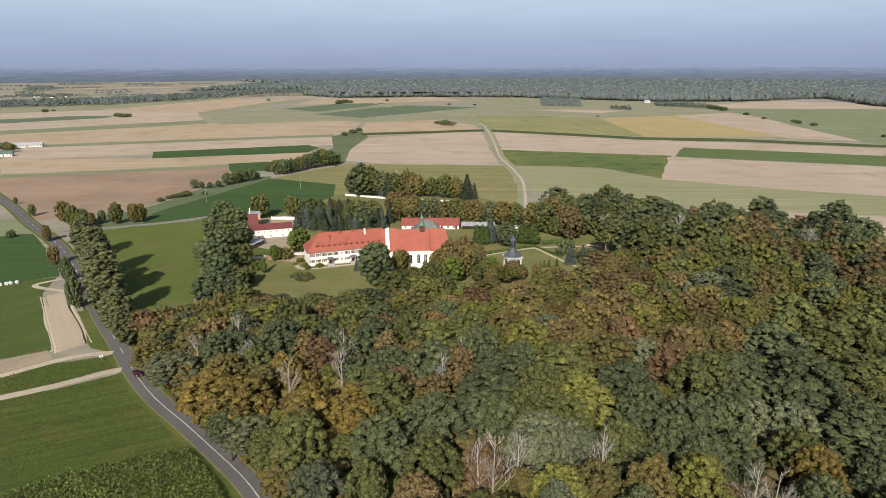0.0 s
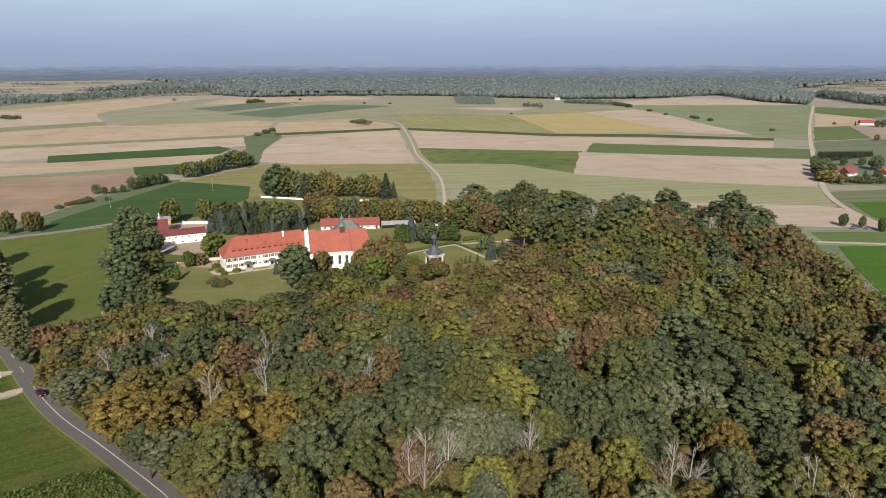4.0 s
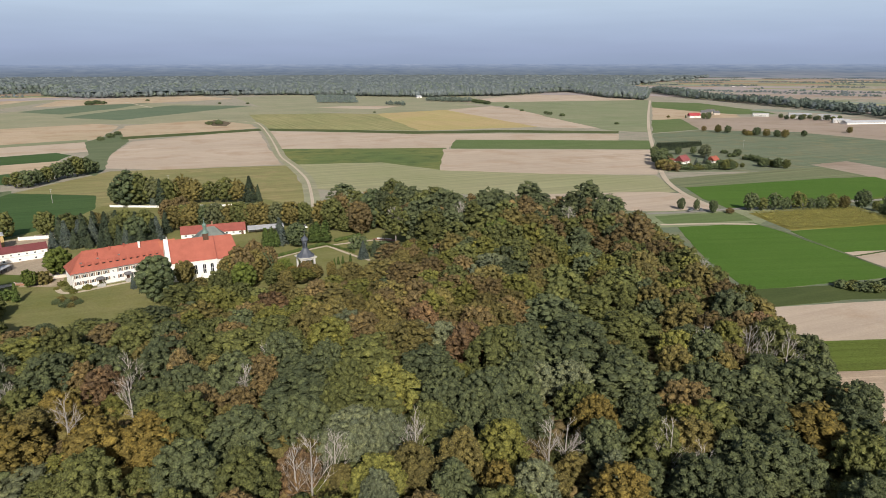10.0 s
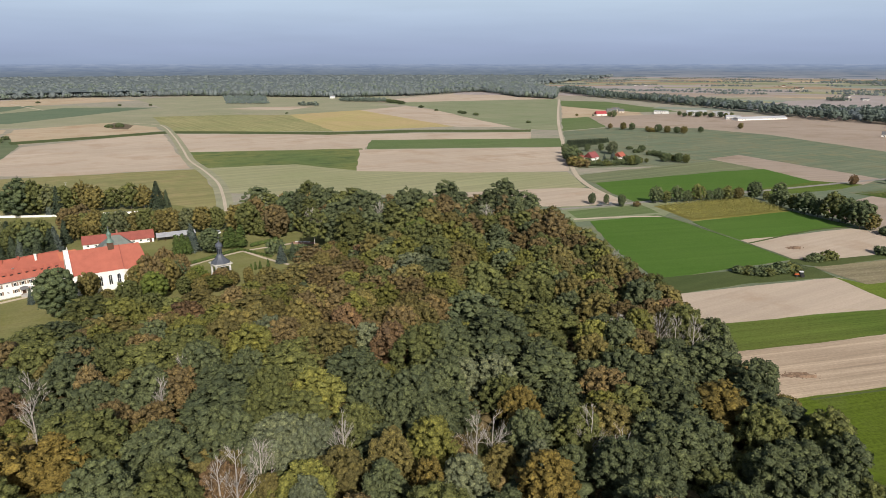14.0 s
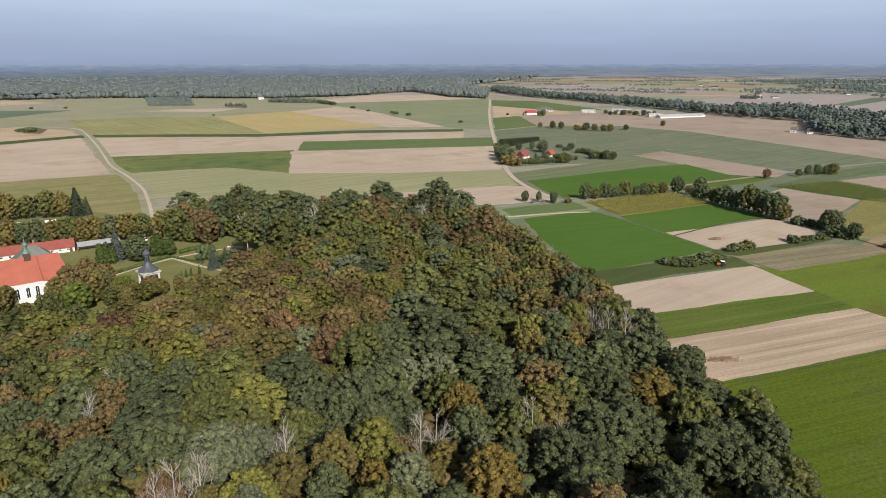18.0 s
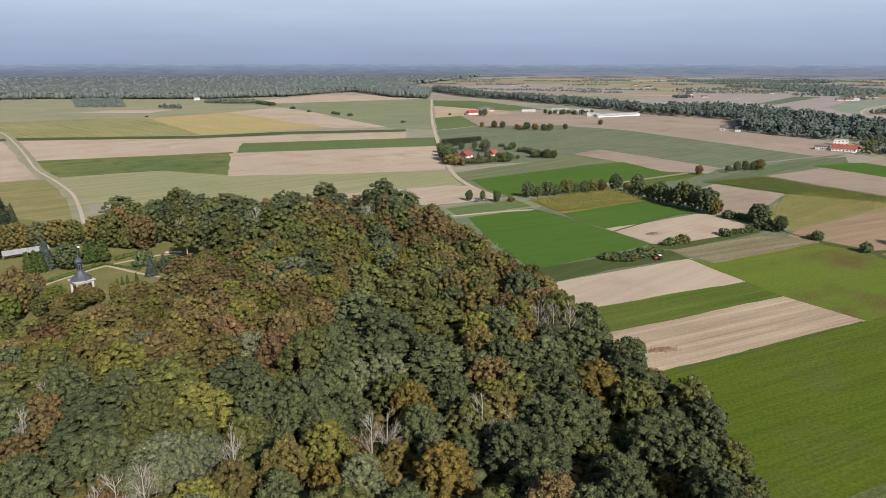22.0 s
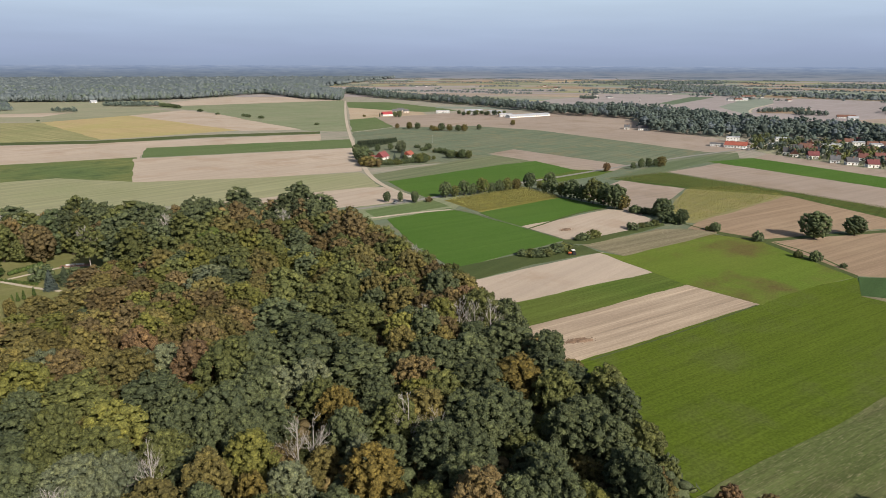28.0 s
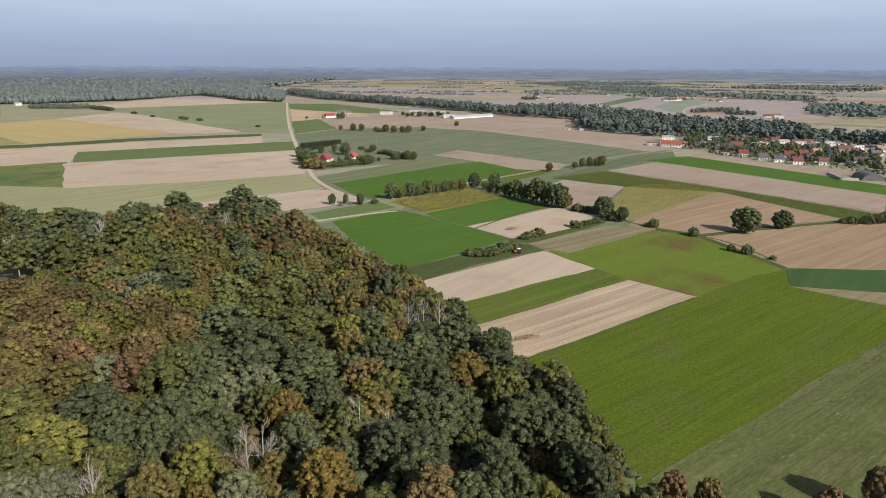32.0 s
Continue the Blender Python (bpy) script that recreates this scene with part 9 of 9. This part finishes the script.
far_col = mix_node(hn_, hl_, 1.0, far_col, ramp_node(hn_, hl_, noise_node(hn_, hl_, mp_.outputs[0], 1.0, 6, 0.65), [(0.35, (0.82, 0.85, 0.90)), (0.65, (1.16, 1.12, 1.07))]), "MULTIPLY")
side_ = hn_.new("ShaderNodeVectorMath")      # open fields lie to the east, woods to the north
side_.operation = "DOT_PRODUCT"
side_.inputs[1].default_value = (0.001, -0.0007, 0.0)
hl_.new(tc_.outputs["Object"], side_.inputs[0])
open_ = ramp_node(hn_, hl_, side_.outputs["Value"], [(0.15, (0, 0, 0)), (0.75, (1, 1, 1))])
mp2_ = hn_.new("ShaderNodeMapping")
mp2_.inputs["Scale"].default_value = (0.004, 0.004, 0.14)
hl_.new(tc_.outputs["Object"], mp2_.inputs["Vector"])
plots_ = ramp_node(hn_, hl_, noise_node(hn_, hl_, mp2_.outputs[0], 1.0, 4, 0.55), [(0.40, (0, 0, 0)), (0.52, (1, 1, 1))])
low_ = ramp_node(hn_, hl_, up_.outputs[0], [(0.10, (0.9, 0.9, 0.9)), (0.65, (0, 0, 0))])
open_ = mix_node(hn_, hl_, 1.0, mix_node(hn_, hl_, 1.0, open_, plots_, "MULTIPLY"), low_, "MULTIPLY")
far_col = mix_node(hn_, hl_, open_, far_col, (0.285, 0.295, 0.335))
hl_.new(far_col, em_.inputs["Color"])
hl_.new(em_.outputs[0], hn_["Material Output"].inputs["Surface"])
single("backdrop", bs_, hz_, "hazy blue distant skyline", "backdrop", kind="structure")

# ---- road markings, vehicles and small things ----
line_, lz_ = LINES["road_main"]
for i_ in range(0, len(line_) - 1):
    p_, q_ = line_[i_], line_[i_ + 1]
    solid_ = p_.y < 178
    if solid_ or i_ % 2 == 0:
        single("road_marking", ribbon([p_, q_ if solid_ else p_.lerp(q_, 0.7)], -0.08, 0.08, lz_ + 0.004), WHITE_PAINT, "white painted centre line on the asphalt", "road marking", kind="structure")
for s_ in (-1, 1):
    single("road_shoulder", ribbon(line_, 2.7 if s_ > 0 else -3.1, 3.1 if s_ > 0 else -2.7, lz_ - 0.001), GRASS_DRY, "dry grass road shoulder", "road shoulder", kind="structure")


def car(x, y, turn, paint, label, z=0.0):
    ob = thing("car", label, "car", pose(x, y, z, 0, 0, turn))
    b = Shape()
    prof = [(-2.1, 0.35), (-2.15, 0.75), (-1.9, 0.95), (-1.2, 1.0), (-0.75, 1.45), (0.75, 1.48), (1.55, 1.02), (2.0, 0.92), (2.1, 0.6), (2.05, 0.35)]
    n = len(prof)
    def wide(z):
        return 0.86 if z < 1.05 else 0.68
    b.add([(px, -wide(pz), pz) for px, pz in prof] + [(px, wide(pz), pz) for px, pz in prof],
          [(i, (i + 1) % n, n + (i + 1) % n, n + i) for i in range(n)] + [tuple(range(n - 1, -1, -1)), tuple(range(n, 2 * n))])
    bo = part("body", b, paint, ob)
    part("windscreen", Shape().add([(0.80, -0.64, 1.47), (1.5, -0.78, 1.06), (1.5, 0.78, 1.06), (0.80, 0.64, 1.47)], [(0, 1, 2, 3)]), GLASS, bo)
    bo.children[0].location = (0.02, 0, 0.02)
    part("rear_window", Shape().add([(-0.78, -0.64, 1.46), (-1.18, -0.75, 1.05), (-1.18, 0.75, 1.05), (-0.78, 0.64, 1.46)], [(3, 2, 1, 0)]), GLASS, bo).location = (-0.03, 0, 0.02)
    for sy in (-1, 1):
        part("side_window", Shape().add([(-1.0, sy * 0.83, 1.06), (1.3, sy * 0.83, 1.06), (0.7, sy * 0.71, 1.42), (-0.7, sy * 0.71, 1.42)], [(0, 1, 2, 3) if sy < 0 else (3, 2, 1, 0)]), GLASS, bo)
        part("headlight", Shape().box(1.95, sy * 0.62 - 0.18, 0.68, 2.08, sy * 0.62 + 0.18, 0.84), WHITE_PAINT, ob)
        for wx in (-1.3, 1.3):
            wh = part("wheel", Shape().lathe([(0.22, -0.1), (0.32, -0.1), (0.32, 0.1), (0.22, 0.1)], 14), RUBBER, ob, "black tyre")
            wh.matrix_local = pose(wx, sy * 0.78, 0.32, 90, 0, 0)
            part("rim", Shape().lathe([(0.2, -0.11), (0.2, 0.11)], 10), METAL, wh)
    return ob


car(-100.6, 172.2, -48, PAINT_RED, "dark red hatchback driving on the asphalt road", lz_ + 0.01)
for i_, (x_, y_) in enumerate(((262.5, 332.0), (270.3, 331.3), (412.2, 265.1), (738, 297), (733, 290), (742, 289), (30, 361), (26, 360.5), (39, 362))):
    car(x_, y_, 20 + 37 * i_, (METAL, METAL, PAINT_RED, PAINT_WHITE)[i_ % 4], "parked car beside the lane", layer_z[0])


def bale(x, y, k):
    ob = single("wrapped_bale", Shape().lathe([(0.45, -0.62), (0.68, -0.58), (0.75, -0.42), (0.75, 0.42), (0.68, 0.58), (0.45, 0.62)], 14), FILM, "white film-wrapped round bale on the grass", "bale",
                pose(x, y, 0.92, 90, 0, 30 + 5 * k), "wrapped bales")
    return ob


for i_ in range(7):
    bale(-205.0 + 1.55 * i_ - (0.5 if i_ % 2 else 0), 247.6 + 1.1 * i_, i_)

# tractor with white cab roof at the field edge
tr_ = thing("tractor", "small orange tractor with white cab roof at the field edge", "tractor", pose(251.2, 177.4, 0.0, 0, 0, 150))
part("bonnet", Shape().soft_box(0.3, -0.4, 0.9, 2.2, 0.4, 1.6, 0.12), PAINT_ORANGE, tr_)
part("cab", Shape().soft_box(-1.2, -0.75, 0.9, 0.3, 0.75, 2.4, 0.1), GLASS, tr_, "glazed cab")
part("cab_roof", Shape().soft_box(-1.35, -0.85, 2.4, 0.45, 0.85, 2.62, 0.08), PAINT_WHITE, tr_)
for wx_, wr_ in ((-0.8, 0.85), (1.6, 0.55)):
    for sy_ in (-1, 1):
        wh_ = part("wheel", Shape().lathe([(wr_ * 0.6, -0.22), (wr_, -0.2), (wr_, 0.2), (wr_ * 0.6, 0.22)], 16), RUBBER, tr_, "black tyre")
        wh_.matrix_local = pose(wx_, sy_ * 0.95, wr_, 90, 0, 0)
        part("rim", Shape().lathe([(wr_ * 0.55, -0.2), (wr_ * 0.55, 0.23)], 10), PAINT_ORANGE, wh_)

# manure heaps and bare patches on the soil
def heap(x, y, rx, ry, h, turn, label):
    """A spread heap: low ragged humps thinning out at the rim, with loose clods round it."""
    n_ = 34
    v, f = [], []
    for i in range(n_):
        for j in range(n_):
            p, q = -1.25 + 2.5 * i / (n_ - 1), -1.25 + 2.5 * j / (n_ - 1)
            r = math.hypot(p, q) + 0.42 * noise.noise((p * 1.7 + x, q * 1.7, 3.1)) + 0.22 * noise.noise((p * 5 + x, q * 5, 8.0))
            rough = 0.55 + 0.55 * noise.noise((p * 3.2 + x, q * 3.2, 1.0)) + 0.45 * noise.noise((p * 8 + x, q * 8, 5.0))
            v.append((p * rx, q * ry, -0.12 if r > 1.0 else 0.04 + h * max(0.0, rough) * min(1.0, (1.0 - r) * 3)))
    for i in range(n_ - 1):
        for j in range(n_ - 1):
            k = i * n_ + j
            if max(v[w][2] for w in (k, k + 1, k + n_, k + n_ + 1)) > 0:
                f.append((k, k + n_, k + n_ + 1, k + 1))
    s = Shape().add(v, f)
    rc = random.Random(int(x * 10))
    for _ in range(40):
        a, d, c = rc.uniform(0, 6.283), rc.uniform(0.75, 1.35), rc.uniform(0.08, 0.26)
        cx, cy = math.cos(a) * d * rx, math.sin(a) * d * ry
        s.soft_box(cx - c, cy - c * 0.8, -0.05, cx + c * 0.9, cy + c, c * 0.9, c * 0.3)
    ob = single("manure_mound", s, HEAP, label, "mound")
    ob.matrix_world = pose(x, y, 0.10, 0, 0, turn)


HEAP = plain_mat("dark_manure", (0.205, 0.138, 0.092), 0.95, var=0.55, scale=1.6, bump=0.6)
heap(168.2, 112.9, 4.2, 1.9, 0.55, -32, "long brown manure mound spread on bare soil")
heap(164.4, 114.6, 2.2, 1.3, 0.35, -20, "small brown manure mound spread on bare soil")
heap(290.0, 210.2, 4.0, 2.2, 0.5, -5, "brown manure mound spread on bare soil")

# raised earth banks round the sandy strip
for x0_, y0_, x1_, y1_, w_ in ((-173.5, 238.0, -135.0, 187.0, 0.8), (-168.0, 244.0, -128.0, 195.0, 0.8), (-175.0, 238.5, -137.0, 188.0, 0.7)):
    d_ = math.hypot(x1_ - x0_, y1_ - y0_)
    s_ = Shape()
    n_ = 26
    for i_ in range(n_ + 1):
        hh_ = 0.14 + 0.08 * noise.noise((i_ * 0.7, x0_, 0))
        o_ = 0.12 * noise.noise((i_ * 0.5, y0_, 4))
        s_.v += [(d_ * i_ / n_, -w_ + o_, 0), (d_ * i_ / n_, o_, hh_), (d_ * i_ / n_, w_ + o_, 0)]
    for i_ in range(n_):
        s_.f += [(3 * i_, 3 * i_ + 1, 3 * i_ + 4, 3 * i_ + 3), (3 * i_ + 1, 3 * i_ + 2, 3 * i_ + 5, 3 * i_ + 4)]
        s_.mi += [0, 0]
    single("earth_bank", s_, SAND, "low pale bank of heaped earth", "earth bank", pose(x0_, y0_, 0.12, 0, 0, math.degrees(math.atan2(y1_ - y0_, x1_ - x0_))), kind="structure")
field("yard_strip", SAND_FLAT, [(-172, 238), (-168, 243), (-129, 195), (-135, 188)], "long strip of levelled pale sand")

# electricity poles in the fields
for x_, y_ in ((-61, 520), (-131.2, 483.2), (-183.5, 429.7), (520, 580)):
    ob_ = thing("utility_pole", "slim grey concrete utility pole in the field", "utility pole", pose(x_, y_, 0), "utility poles")
    part("pole", Shape().limb((0, 0, 0), (0, 0, 9.5), 0.12, 0.08, 7), CONCRETE, ob_)
    part("crossarm", Shape().box(-0.9, -0.06, 9.0, 0.9, 0.06, 9.15), CONCRETE, ob_)
sg_ = thing("road_sign", "small white road sign beside the junction", "road sign", pose(-116.5, 181.0, 0, 0, 0, 40))
part("post", Shape().limb((0, 0, 0), (0, 0, 2.4), 0.04, 0.04, 6), METAL, sg_)
part("board", Shape().box(-0.6, -0.03, 1.7, 0.6, 0.0, 2.4), WHITE_PAINT, sg_)


# ---- maize and weeds ----
def sprouts(name, poly, row, gap, turn, h, size, leaf, label, cards=3, z=0.3, limit=26000):
    """Plants in drill rows over a plot, each of a few upright leaf blades."""
    r = np.random.default_rng(len(poly) * 13 + int(abs(poly[0][0])))
    c, s = math.cos(radians(turn)), math.sin(radians(turn))
    loc = [(x * c + y * s, -x * s + y * c) for x, y in poly]
    xs, ys = [q[0] for q in loc], [q[1] for q in loc]
    gx, gy = np.meshgrid(np.arange(min(xs), max(xs), gap), np.arange(min(ys), max(ys), row))
    gx, gy = gx.ravel() + r.normal(0, gap * 0.25, gx.size), gy.ravel() + r.normal(0, row * 0.08, gx.size)
    keep = np.zeros(gx.size, bool)
    k = len(loc)
    for i in range(k):
        (x0, y0), (x1, y1) = loc[i], loc[(i + 1) % k]
        if y0 != y1:
            keep ^= ((y0 > gy) != (y1 > gy)) & (gx < (x1 - x0) * (gy - y0) / (y1 - y0) + x0)
    gx, gy = gx[keep], gy[keep]
    if len(gx) > limit:
        p = r.permutation(len(gx))[:limit]
        gx, gy = gx[p], gy[p]
    px = np.repeat(np.stack([gx * c - gy * s, gx * s + gy * c], 1), cards, 0)
    n = len(px)
    p3 = np.concatenate([px + r.normal(0, 0.12, (n, 2)), (z + h * r.uniform(0.6, 0.98, n))[:, None]], 1)
    a = r.uniform(0, 6.28, n)
    nrm = np.stack([np.cos(a), np.sin(a), r.uniform(0.5, 1.4, n)], 1)
    v, f = leaf_cards(p3, nrm, size, r, 0.3, 0.3)
    return tagged(new(name, arrays_mesh(name, v, f, [LEAF[leaf]])), label, "crop", kind="stuff")


sprouts("crop_plants", [(-140, 151), (-121, 161), (-109, 171), (-93.5, 155.5), (-78.5, 141.5), (-70, 134), (-79, 129), (-92, 122), (-102, 113), (-112, 108)], 1.1, 0.5, 28, 0.35, 0.16, "weed", "low green crop plants in loose rows", 2, 0.2, 26000)
sprouts("maize_plants", [(-102, 113), (-92, 122), (-79, 128.6), (-68, 133), (-57.5, 122.5), (-50, 112.5), (-49, 106), (-112, 106)], 1.05, 0.26, 28, 1.9, 0.30, "maize", "rows of tall green maize plants", 4, 0.2, 16000)
sprouts("maize_plants", [(-96, 113), (-78, 126), (-68, 131), (-60, 122), (-66, 109)], 2.1, 0.4, 28, 2.2, 0.28, "maize_ripe", "rows of yellowing maize plants by the road", 3, 0.2, 5000)
sprouts("maize_plants", [(296, 316), (371, 312), (363, 270), (287, 276)], 0.9, 0.8, -30, 1.7, 0.30, "maize_dry", "rows of yellowing maize plants", 3, 0.2, 16000)
sprouts("weeds", [(-149, 161), (-132, 177), (-117, 183), (-109, 176), (-121, 166), (-142, 154)], 0.7, 0.6, 10, 0.5, 0.22, "weed", "rough green weeds beside the tracks", 2, 0.15, 12000)
sprouts("maize_plants", [(456, 290), (521, 275), (505, 156), (486, 56), (466, 53), (454, 75), (492, 162), (464, 226)], 1.2, 0.9, 78, 1.5, 0.27, "maize_ripe", "tall strip of green maize plants", 2, 0.2, 15000)
sprouts("maize_plants", [(356, 187), (466, 225), (504, 199), (490, 163), (362, 169)], 1.2, 1.0, -11, 1.2, 0.30, "maize_dry", "yellow-green maize plants", 2, 0.2, 11000)
